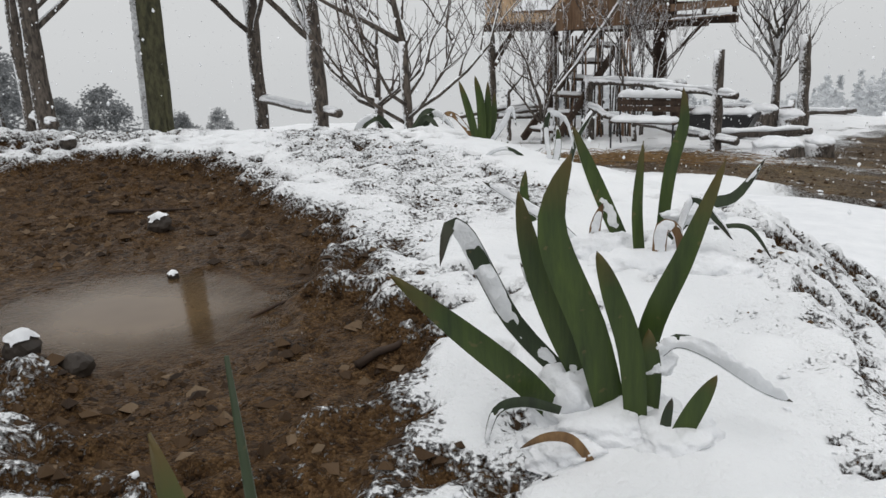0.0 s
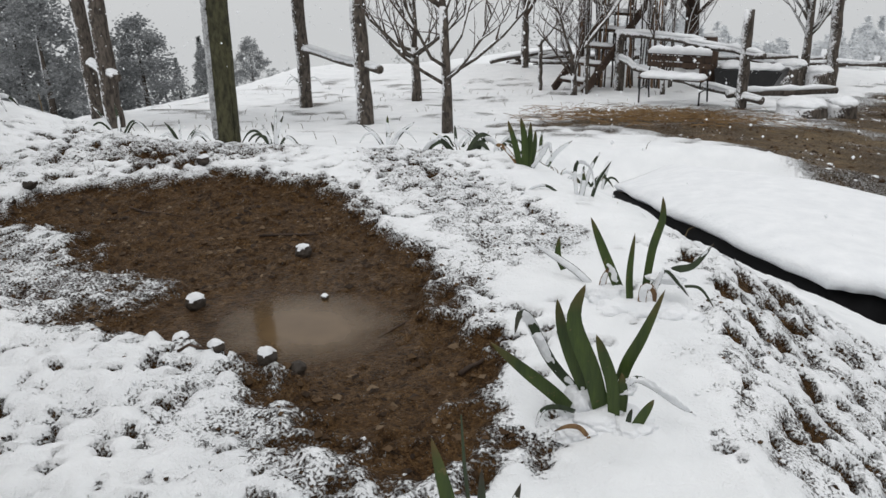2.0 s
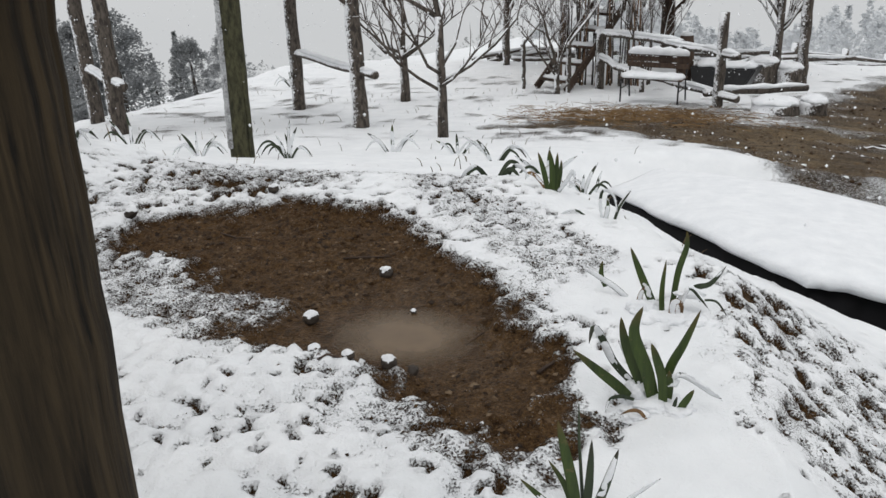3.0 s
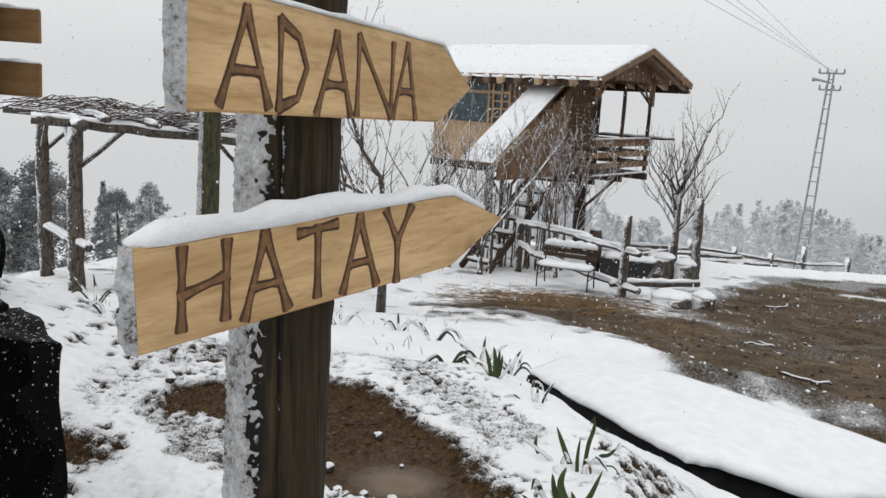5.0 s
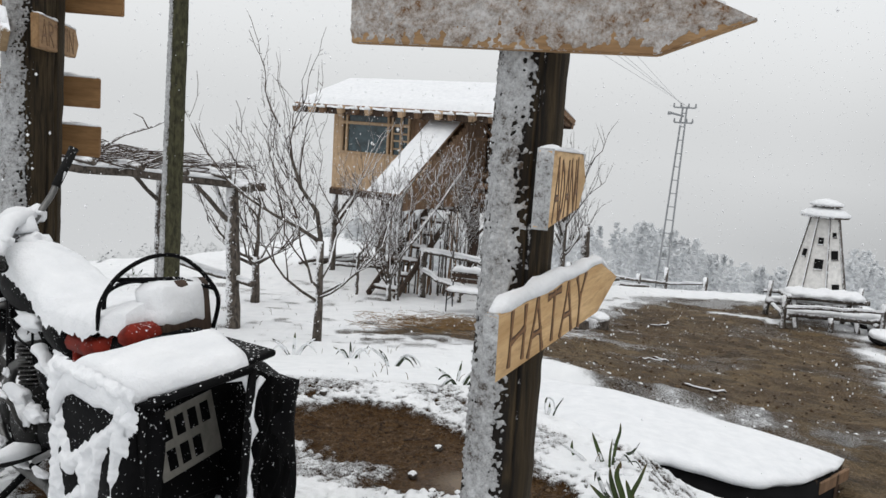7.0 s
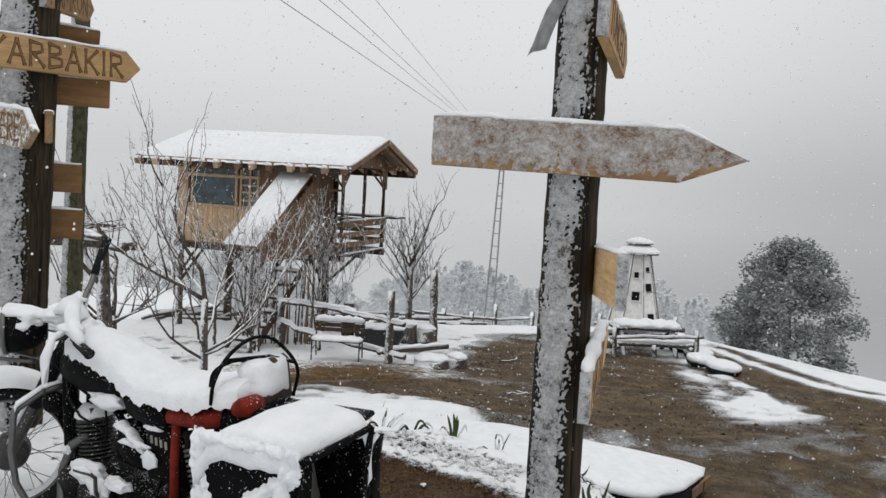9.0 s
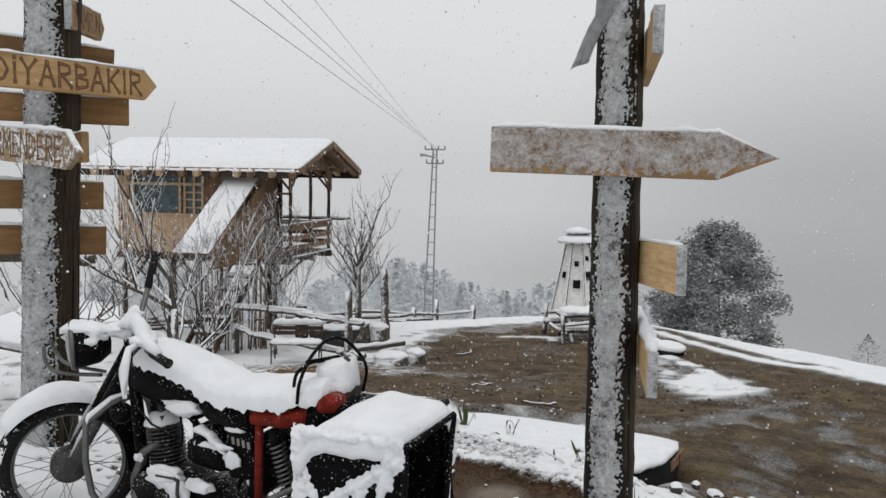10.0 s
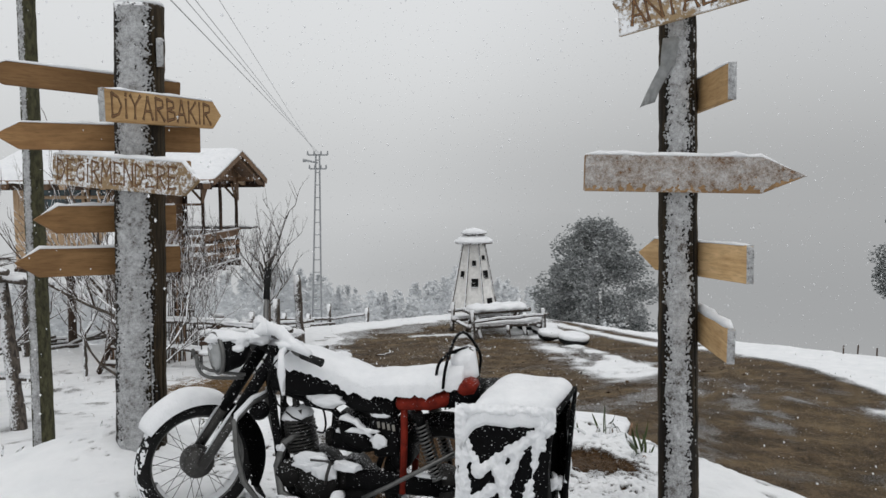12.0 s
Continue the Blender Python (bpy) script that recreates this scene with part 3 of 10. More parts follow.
def ground_mat():
    m, n, l, p = node_mat("snowy_ground")
    att = n.new("ShaderNodeAttribute")
    att.attribute_name = "cover"
    sep = n.new("ShaderNodeSeparateColor")
    l.new(att.outputs["Color"], sep.inputs[0])
    tc = n.new("ShaderNodeTexCoord").outputs["Object"]
    fine, mid, big = noise_node(n, l, tc, 190.0, 3, 0.65), noise_node(n, l, tc, 42.0, 3, 0.6), noise_node(n, l, tc, 4.0, 3)

    def crumbs(scale):
        v = n.new("ShaderNodeTexVoronoi")
        v.inputs["Scale"].default_value = scale
        l.new(tc, v.inputs["Vector"])
        tone = n.new("ShaderNodeSeparateColor")
        l.new(v.outputs["Color"], tone.inputs[0])
        return v.outputs["Distance"], tone.outputs["Red"]

    (dist_a, tone_a), (dist_b, tone_b) = crumbs(110.0), crumbs(300.0)
    # soil: dark wet brown crumbs near, lighter packed earth on the drive, with grit
    soil = ramp(n, [(0.30, (0.014, 0.0072, 0.003)), (0.50, (0.074, 0.040, 0.0165)), (0.66, (0.130, 0.076, 0.034)), (0.80, (0.23, 0.155, 0.085))])
    grain = maths(n, l, "ADD", maths(n, l, "MULTIPLY", mid.outputs["Fac"], 0.42), maths(n, l, "MULTIPLY", noise_node(n, l, tc, 14.0, 4, 0.7).outputs["Fac"], 0.22))
    grain = maths(n, l, "ADD", grain, maths(n, l, "ADD", maths(n, l, "MULTIPLY", tone_a, 0.16), maths(n, l, "MULTIPLY", tone_b, 0.20)))
    l.new(grain, soil.inputs[0])
    earth = ramp(n, [(0.34, (0.018, 0.0125, 0.007)), (0.50, (0.084, 0.057, 0.032)), (0.68, (0.190, 0.134, 0.078))])
    wide = maths(n, l, "ADD", grain, maths(n, l, "MULTIPLY", maths(n, l, "SUBTRACT", noise_node(n, l, tc, 2.6, 6, 0.7).outputs["Fac"], 0.5), 0.75))
    l.new(wide, earth.inputs[0])
    patch = ramp(n, [(0.46, (0, 0, 0)), (0.60, (1, 1, 1))])
    l.new(noise_node(n, l, tc, 0.9, 5, 0.6).outputs["Fac"], patch.inputs[0])
    tan = ramp(n, [(0.36, (0.045, 0.031, 0.017)), (0.68, (0.235, 0.168, 0.092))])
    l.new(wide, tan.inputs[0])
    earth_c = mixed(n, l, maths(n, l, "MULTIPLY", patch.outputs[0], 0.75), earth.outputs[0], tan.outputs[0])
    vor = n.new("ShaderNodeTexVoronoi")
    vor.inputs["Scale"].default_value = 55.0
    l.new(tc, vor.inputs["Vector"])
    grit = ramp(n, [(0.08, (1, 1, 1)), (0.22, (0, 0, 0))])
    l.new(vor.outputs["Distance"], grit.inputs[0])
    gmask = maths(n, l, "MULTIPLY", grit.outputs[0], maths(n, l, "GREATER_THAN", fine.outputs["Fac"], 0.56))
    base = mixed(n, l, sep.outputs["Green"], soil.outputs[0], earth_c)
    base = mixed(n, l, maths(n, l, "MULTIPLY", gmask, 0.6), base, (0.20, 0.16, 0.12))
    # snow where the cover is thick, thinning to specks
    speck = maths(n, l, "ADD", maths(n, l, "MULTIPLY", maths(n, l, "SUBTRACT", fine.outputs["Fac"], 0.5), 2.0), maths(n, l, "MULTIPLY", maths(n, l, "SUBTRACT", mid.outputs["Fac"], 0.5), 0.85))
    loose = maths(n, l, "MULTIPLY", maths(n, l, "SUBTRACT", 1.02, sep.outputs["Red"]), 3.0, True)
    f = maths(n, l, "ADD", sep.outputs["Red"], maths(n, l, "MULTIPLY", speck, loose))
    f = maths(n, l, "MULTIPLY", maths(n, l, "SUBTRACT", f, 0.33), 3.0, True)
    snow_c = ramp(n, [(0.3, (0.69, 0.705, 0.72)), (0.7, (0.77, 0.78, 0.79))])
    l.new(big.outputs["Fac"], snow_c.inputs[0])
    l.new(mixed(n, l, f, base, snow_c.outputs[0]), p.inputs["Base Color"])
    wetr = maths(n, l, "SUBTRACT", 0.72, maths(n, l, "MULTIPLY", sep.outputs["Blue"], 0.40))
    wetr = maths(n, l, "SUBTRACT", wetr, maths(n, l, "MULTIPLY", big.outputs["Fac"], 0.14))
    rough = n.new("ShaderNodeMix")
    l.new(f, rough.inputs["Factor"])
    l.new(wetr, rough.inputs["A"])
    rough.inputs["B"].default_value = 0.75
    l.new(rough.outputs["Result"], p.inputs["Roughness"])
    l.new(maths(n, l, "ADD", 0.09, maths(n, l, "MULTIPLY", sep.outputs["Blue"], 0.10)), p.inputs["Specular IOR Level"])
    bare = maths(n, l, "SUBTRACT", 1.0, f)
    lump = maths(n, l, "ADD", maths(n, l, "MULTIPLY", dist_a, 0.8), maths(n, l, "MULTIPLY", dist_b, 0.5))
    h = maths(n, l, "SUBTRACT", maths(n, l, "MULTIPLY", f, 0.45), maths(n, l, "MULTIPLY", lump, maths(n, l, "ADD", 0.06, maths(n, l, "MULTIPLY", bare, 0.9))))
    h = maths(n, l, "ADD", h, maths(n, l, "MULTIPLY", fine.outputs["Fac"], maths(n, l, "ADD", 0.10, maths(n, l, "MULTIPLY", loose, 0.32))))
    b1 = bump_node(n, l, h, 0.95, 0.011)
    b2 = bump_node(n, l, mid.outputs["Fac"], 0.32, 0.012, b1.outputs[0])
    l.new(b2.outputs[0], p.inputs["Normal"])
    return m


def grid_mesh(name, x, y, z, colours, material):
    rows, cols = z.shape
    me = bpy.data.meshes.new(name)
    co = np.stack([x, y, z], -1).reshape(-1, 3).astype(np.float32)
    i = np.arange(rows * cols).reshape(rows, cols)
    q = np.stack([i[:-1, :-1], i[:-1, 1:], i[1:, 1:], i[1:, :-1]], -1).reshape(-1, 4)
    me.vertices.add(len(co))
    me.vertices.foreach_set("co", co.ravel())
    me.loops.add(q.size)
    me.loops.foreach_set("vertex_index", q.ravel().astype(np.int32))
    me.polygons.add(len(q))
    me.polygons.foreach_set("loop_start", np.arange(0, q.size, 4, dtype=np.int32))
    me.polygons.foreach_set("use_smooth", np.ones(len(q), dtype=bool))
    me.update(calc_edges=True)
    if colours is not None:
        at = me.attributes.new("cover", "FLOAT_COLOR", "POINT")
        at.data.foreach_set("color", np.stack([*colours, np.ones_like(z)], -1).reshape(-1).astype(np.float32))
    me.materials.append(material)
    return new(name, me)


ground = tagged(grid_mesh("ground", X, Y, Z, (COVER, EARTH, WET), ground_mat()), "snow-covered yard with bare wet brown soil and a muddy drive", "ground", kind="structure")


# ---- puddle ----
def water_mat():
    m, n, l, p = node_mat("muddy_water")
    a = noise_node(n, l, n.new("ShaderNodeTexCoord").outputs["Object"], 6.0, 3)
    r = ramp(n, [(0.35, (0.105, 0.068, 0.036)), (0.7, (0.140, 0.094, 0.052))])
    l.new(a.outputs["Fac"], r.inputs[0])
    l.new(r.outputs[0], p.inputs["Base Color"])
    p.inputs["Roughness"].default_value = 0.05
    p.inputs["IOR"].default_value = 1.33
    # clear and shallow towards the rim
    tc = n.new("ShaderNodeTexCoord").outputs["Object"]
    off = n.new("ShaderNodeVectorMath")
    off.operation = "SUBTRACT"
    l.new(tc, off.inputs[0])
    off.inputs[1].default_value = (-0.515, 0.965, -0.025)
    sq = n.new("ShaderNodeVectorMath")
    sq.operation = "MULTIPLY"
    l.new(off.outputs[0], sq.inputs[0])
    sq.inputs[1].default_value = (1 / 0.23, 1 / 0.19, 0)
    ln = n.new("ShaderNodeVectorMath")
    ln.operation = "LENGTH"
    l.new(sq.outputs[0], ln.inputs[0])
    rim = maths(n, l, "ADD", ln.outputs["Value"], maths(n, l, "MULTIPLY", noise_node(n, l, tc, 14.0, 3).outputs["Fac"], 0.5))
    l.new(maths(n, l, "MULTIPLY", maths(n, l, "SUBTRACT", 1.24, rim), 1.5, True), p.inputs["Alpha"])
    b = noise_node(n, l, n.new("ShaderNodeTexCoord").outputs["Object"], 40.0, 2)
    l.new(bump_node(n, l, b.outputs["Fac"], 0.05, 0.002).outputs[0], p.inputs["Normal"])
    return m


bm = bmesh.new()
ring = [bm.verts.new((-0.515 + 0.26 * math.cos(a) * (1 + 0.1 * math.sin(3 * a)), 0.965 + 0.22 * math.sin(a) * (1 + 0.12 * math.cos(2 * a)), -0.025)) for a in (2 * math.pi * k / 40 for k in range(40))]
bm.faces.new(ring)
puddle = tagged(part("puddle", bm, water_mat()), "shallow muddy brown puddle lying in the bare soil", "puddle", kind="structure")

# ---- signposts with carved boards ----
LETTERS = {"A": [((0, 0), (0.5, 1)), ((0.5, 1), (1, 0)), ((0.2, 0.36), (0.8, 0.36))], "D": [((0.1, 0), (0.1, 1)), ((0.1, 1), (0.7, 0.85), (1, 0.5), (0.7, 0.12), (0.1, 0))], "H": [((0, 0), (0.08, 1)), ((0.92, 0), (1, 1)), ((0.02, 0.42), (0.96, 0.56))],
           "N": [((0, 0), (0, 1)), ((0, 1), (1, 0)), ((1, 0), (1, 1))], "T": [((0, 0.96), (1, 1)), ((0.5, 1), (0.46, 0))], "B": [((0.1, 0), (0.1, 1)), ((0.1, 1), (0.8, 0.9), (0.85, 0.65), (0.1, 0.52)), ((0.1, 0.52), (0.95, 0.4), (0.95, 0.12), (0.1, 0))], "C": [((0.95, 0.85), (0.5, 1), (0.08, 0.6), (0.1, 0.25), (0.5, 0), (0.95, 0.12))],
           "E": [((0.1, 0), (0.1, 1)), ((0.1, 1), (0.95, 0.97)), ((0.1, 0.52), (0.75, 0.5)), ((0.1, 0), (0.95, 0.03))], "G": [((0.95, 0.82), (0.5, 0.98), (0.08, 0.6), (0.1, 0.25), (0.5, 0), (0.95, 0.15)), ((0.95, 0.15), (0.95, 0.45)), ((0.95, 0.45), (0.6, 0.45))],
           "I": [((0.5, 0), (0.5, 1))], "i": [((0.5, 0), (0.5, 0.78)), ((0.48, 0.97), (0.52, 1.03))], "K": [((0.1, 0), (0.1, 1)), ((0.95, 1), (0.12, 0.45)), ((0.3, 0.55), (1, 0))], "L": [((0.1, 1), (0.1, 0)), ((0.1, 0), (0.95, 0.02))],
           "M": [((0, 0), (0.1, 1)), ((0.1, 1), (0.5, 0.35)), ((0.5, 0.35), (0.9, 1)), ((0.9, 1), (1, 0))], "R": [((0.1, 0), (0.1, 1)), ((0.1, 1), (0.85, 0.92), (0.9, 0.62), (0.12, 0.48)), ((0.35, 0.48), (1, 0))],
           "U": [((0.05, 1), (0.05, 0.3), (0.5, 0), (0.95, 0.3), (0.95, 1))], "V": [((0, 1), (0.5, 0)), ((0.5, 0), (1, 1))], "g": [((0.95, 0.72), (0.5, 0.84), (0.08, 0.5), (0.1, 0.2), (0.5, 0), (0.95, 0.12)), ((0.95, 0.12), (0.95, 0.4)), ((0.3, 1.02), (0.5, 0.94), (0.72, 1.02))], "Y": [((0, 1), (0.45, 0.55)), ((1, 1), (0.45, 0.55)), ((0.45, 0.55), (0.42, 0))]}


def spread(word, x0, x1, z0, z1, gap=0.28):
    """Letters of a word side by side between x0 and x1; i stands for a dotted capital, g for one with a breve."""
    wide = [0.35 if c in "Ii" else 1.25 if c == "M" else 1.0 for c in word]
    unit = (x1 - x0) / (sum(wide) + gap * (len(word) - 1))
    out, x = [], x0
    for c, w in zip(word, wide):
        out.append((c, x, x + w * unit, z0, z1))
        x += (w + gap) * unit
    return out


def carved_letter(parent, letter, x0, x1, z0, z1, y, weight=1.0):
    """One burnt letter of rounded grooves: a dark rim round a paler floor, each stroke thicker at its ends."""
    bm = bmesh.new()
    for q, strokes in enumerate(LETTERS[letter]):
        pts = [Vector((x0 + (x1 - x0) * u, 0, z0 + (z1 - z0) * v)) for u, v in strokes]
        path = []
        for a, b in zip(pts, pts[1:]):
            path += [a.lerp(b, k / 6) for k in range(6)]
        path.append(pts[-1])
        for w, lift, mi in ((0.0085 * weight, 0.0012, 0), (0.0050 * weight, 0.0019, 1)):
            rows = []
            for k, p in enumerate(path):
                d = (path[min(k + 1, len(path) - 1)] - path[max(k - 1, 0)]).normalized()
                n = Vector((-d.z, 0, d.x))
                f = k / (len(path) - 1)
                ww = w * (0.75 + 0.45 * abs(2 * f - 1) ** 3 + 0.15 * noise.noise(p * 60))
                dd = -0.004 if k == 0 else 0.004 if k == len(path) - 1 else 0
                yy = y - lift - 0.0002 * q
                rows.append((bm.verts.new(p + d * dd - n * ww + Vector((0, yy + 0.0015, 0))), bm.verts.new(p + d * dd * 1.8 - n * ww * 0.7 + Vector((0, yy, 0))), bm.verts.new(p + d * dd * 1.8 + n * ww * 0.7 + Vector((0, yy, 0))), bm.verts.new(p + d * dd + n * ww + Vector((0, yy + 0.0015, 0)))))
            for a, b in zip(rows, rows[1:]):
                for i in range(3):
                    fc = bm.faces.new((a[i], a[i + 1], b[i + 1], b[i]))
                    fc.material_index = mi
    ob = part("carved_letter", bm, CARVED, parent)
    ob.data.materials.append(CARVED_FILL)
    return ob


def board(parent, end, tip, z_end, z_tip, height, material, word="", size=0.1, thick=0.035, point=0.12, label="", face=1, bars=0, snow=0.02, crust=False, text_shift=0.0, carve=None, notch=False, end_snow=False, strokes=(), weight=1.0):
    """One arrow board from its square end to its tip, in the world; face: 1 if the words show on the side to the right of end-to-tip, -1 on the other."""
    a, b = Vector((*end, z_end)), Vector((*tip, z_tip))
    d = (b - a)
    length = d.length
    ux = d.normalized()
    up = Vector((0, 0, 1))
    uy = up.cross(ux).normalized()
    uz = ux.cross(uy)
    if face < 0:
        ux, uy = -ux, -uy
    m = Matrix(((ux.x, uy.x, uz.x, a.x), (ux.y, uy.y, uz.y, a.y), (ux.z, uy.z, uz.z, a.z), (0, 0, 0, 1)))
    s = 1 if face > 0 else -1
    h = height / 2
    outline = [(0, -h), (s * (length - point), -h), (s * length, 0), (s * (length - point), h), (0, h)]
    if notch:
        outline = [(0, -h), (s * (length - point), -h), (s * length, 0), (s * (length - point), h), (0, h), (s * 0.02, 0.02)]
    bm = bmesh.new()
    prism(bm, outline, thick, Matrix(), 0.004)
    ob = part("sign_board", bm, material, parent, label)
    ob.matrix_world = m
    carve = carve or CARVED
    if word:
        lettering(word, size, pose(s * (length - point * 0.6) / 2 + text_shift, -thick / 2 - 0.0005, 0), ob, carve)
    for k in range(bars):
        bm = bmesh.new()
        box(bm, (0.011, 0.003, height * 0.55), (s * (0.09 + k * (length - point - 0.12) / bars), -thick / 2, 0), bevel=0.001)
        part("carved_bar", bm, carve, ob)
    if snow:
        bm = bmesh.new()
        n = 14
        pts = [(s * (0.005 + (length - point - 0.01) * k / n), 0, h - 0.002) for k in range(n + 1)]
        pts.append((s * (length - point * 0.35), 0, h * 0.32))
        ribbon(bm, pts, thick * 1.25, snow, seed=int(length * 1000), wob=0.25, side_dir=(0, 1, 0))
        part("snow_cap", bm, SNOW, ob, "fresh snow", True)
    if crust:
        bm = bmesh.new()
        nx, nz = 200, 44
        rnd = random.Random(3)
        grid = []
        for j in range(nz + 1):
            row = []
            for i in range(nx + 1):
                fx, fz = i / nx, j / nz
                x = length * fx
                lim = h if x < length - point else h * max(0.02, (length - x) / point)
                z = -lim * 0.98 + (lim * 1.98) * fz
                t = 0.0045 + 0.005 * fz + 0.0090 * noise.noise(Vector((x * 44, z * 44, 1))) + 0.0060 * noise.noise(Vector((x * 105, z * 105, 5)))
                low = 0.20 + 0.22 * noise.noise(Vector((x * 17, 3, 0))) + 0.14 * noise.noise(Vector((x * 55, 8, z * 40))) + 0.15 * max(0.0, fx - 0.6) / 0.4
                t -= 0.012 * max(0.0, low - fz) / 0.3
                row.append(bm.verts.new((s * x, -thick / 2 - t, z)))
            grid.append(row)
        for j in range(nz):
            for i in range(nx):
                bm.faces.new((grid[j][i], grid[j][i + 1], grid[j + 1][i + 1], grid[j + 1][i]))
        part("snow_crust", bm, CRUST_BOARD, ob, "wind-blown snow crust stuck to the board", True)
    if end_snow:
        bm = bmesh.new()
        grid = []
        for j in range(17):
            row = []
            for i in range(7):
                fy, fz = i / 6, j / 16
                t = 0.016 * (1 - abs(2 * fy - 1) ** 3) * (1 - abs(2 * fz - 1) ** 6) * (0.8 + 0.6 * noise.noise(Vector((fy * 3, fz * 9, length * 50)))) - 0.003
                row.append(bm.verts.new((-s * t, thick * 1.05 * (fy - 0.5), height * 1.02 * (fz - 0.5))))
            grid.append(row)
        for j in range(16):
            for i in range(6):
                bm.faces.new((grid[j][i], grid[j][i + 1], grid[j + 1][i + 1], grid[j + 1][i]))
        part("end_snow", bm, CRUST_POST, ob, "snow driven on to the end of the board", True)
    for letter, x0, x1, z0, z1 in strokes:
        carved_letter(ob, letter, x0, x1, z0, z1, -thick / 2, weight)
    return ob


def pole(bm, x, y, z0, z1, r0, r1, seed, sides=180, lean=(0, 0), n=60, ovality=0.04, cracks=9):
    rnd = random.Random(seed)
    pts, rad = [], []
    for k in range(n + 1):
        f = k / n
        pts.append((x + lean[0] * f + rnd.uniform(-1, 1) * 0.002, y + lean[1] * f + rnd.uniform(-1, 1) * 0.002, z0 + (z1 - z0) * f))
        rad.append((r0 + (r1 - r0) * f) * (1 + rnd.uniform(-1, 1) * ovality * 0.25))
    tube(bm, pts, rad, sides)
    splits = [(rnd.uniform(0, 6.28), rnd.uniform(z0, z1), rnd.uniform(0.4, 1.2), rnd.uniform(0, 6)) for k in range(cracks)]
    for v in bm.verts:
        f = (v.co.z - z0) / (z1 - z0)
        c = Vector((x + lean[0] * f, y + lean[1] * f, v.co.z))
        d = v.co - c
        a = math.atan2(d.y, d.x)
        k = 1 + 0.018 * noise.noise(Vector((math.cos(a) * 5, math.sin(a) * 5, v.co.z * 1.5 + seed)))
        for a0, zc, ln, ph in splits:
            off = (a - a0 - 0.10 * math.sin(v.co.z * 3 + ph) + math.pi) % (2 * math.pi) - math.pi
            k -= 0.13 * math.exp(-(off / 0.040) ** 2) * max(0.0, 1 - ((v.co.z - zc) / ln) ** 2)
        v.co = c + d * k
    return bm


def windward_crust(parent, x, y, z0, z1, r0, r1, bearing, spread, seed, lean=(0, 0)):
    """A rough patchy strip of driven snow up one side of a round post."""
    bm = bmesh.new()
    nz, na = int((z1 - z0) / 0.0055), 52
    rows = []
    for j in range(nz + 1):
        f = j / nz
        z = z0 + (z1 - z0) * f
        r = r0 + (r1 - r0) * f
        row = []
        for i in range(na + 1):
            t = i / na * 2 - 1
            a = radians(bearing) + t * spread
            p = Vector((math.cos(a) * r, math.sin(a) * r, z + seed * 3.7))
            grain = Vector((p.x * 60, p.y * 60, p.z * 22))
            edge = abs(t) + 0.22 * noise.noise(p * 7) + 0.22 * noise.noise(grain) + 0.50 * noise.noise(p * 92)
            hgt = 0.0050 + 0.0036 * noise.noise(p * 44) + 0.0066 * noise.noise(p * 112) - 0.016 * max(0.0, edge - 0.62) / 0.25
            row.append(bm.verts.new((x + lean[0] * f + (r + max(hgt, -0.012)) * math.cos(a), y + lean[1] * f + (r + max(hgt, -0.012)) * math.sin(a), z)))
        rows.append(row)
    for j in range(nz):
        for i in range(na):
            bm.faces.new((rows[j][i], rows[j][i + 1], rows[j + 1][i + 1], rows[j + 1][i]))
    return part("snow_crust", bm, CRUST_POST, parent, "wind-blown snow on the weather side", True)


BOARD_SNOWY = dusted_mat("snow_dusted_board", (0.36, 0.26, 0.15), (0.22, 0.15, 0.085), side=(-0.55, -0.83), amount=0.38, scale=14, stretch=(0.1, 1, 1))
sign_a = thing("signpost", Matrix(), "tall weathered wooden signpost with carved arrow boards and driven snow", "signpost", "carved signposts")
bm = bmesh.new()
PX, PY = -0.570, -0.120
pole(bm, -0.616, -0.226, -0.27, 2.60, 0.100, 0.089, 4, lean=(0.050, 0.118))
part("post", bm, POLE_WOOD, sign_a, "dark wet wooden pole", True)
windward_crust(sign_a, -0.612, -0.216, -0.02, 2.58, 0.100, 0.089, 223, 0.82, 5, (0.046, 0.108))
HATAY = (("H", 0.078, 0.168, -0.055, 0.066), ("A", 0.200, 0.292, -0.066, 0.067), ("T", 0.322, 0.411, -0.060, 0.062), ("A", 0.429, 0.520, -0.068, 0.065), ("Y", 0.550, 0.625, -0.074, 0.068))
ADANA = (("A", 0.073, 0.188, -0.072, 0.062), ("D", 0.209, 0.293, -0.074, 0.058), ("A", 0.328, 0.440, -0.078, 0.055), ("N", 0.464, 0.600, -0.076, 0.060), ("A", 0.612, 0.716, -0.078, 0.064))
board(sign_a, (-0.712, -0.586), (-0.199, 0.236), 1.020, 1.055, 0.160, BOARD, end_snow=True, strokes=HATAY, weight=1.3, label="pale pine arrow board carved with a place name", snow=0.030, point=0.20)
board(sign_a, (-0.626, -0.610), (-0.299, 0.369), 1.384, 1.352, 0.172, BOARD, end_snow=True, strokes=ADANA, weight=1.25, label="pale pine arrow board carved with a place name", snow=0.012, point=0.19)
board(sign_a, (-1.059, 0.005), (-0.170, -0.556), 1.797, 1.775, 0.172, BOARD_OLD, snow=0.022, crust=True, point=0.21, label="arrow board caked with driven snow")
board(sign_a, (-0.735, -0.575), (-0.25, 0.16), 2.19, 2.16, 0.160, BOARD_AGED, strokes=spread("TUNCELi", 0.06, 0.70, -0.05, 0.055), weight=0.8, end_snow=True, label="pine arrow board carved with a place name", snow=0.012, point=0.10)
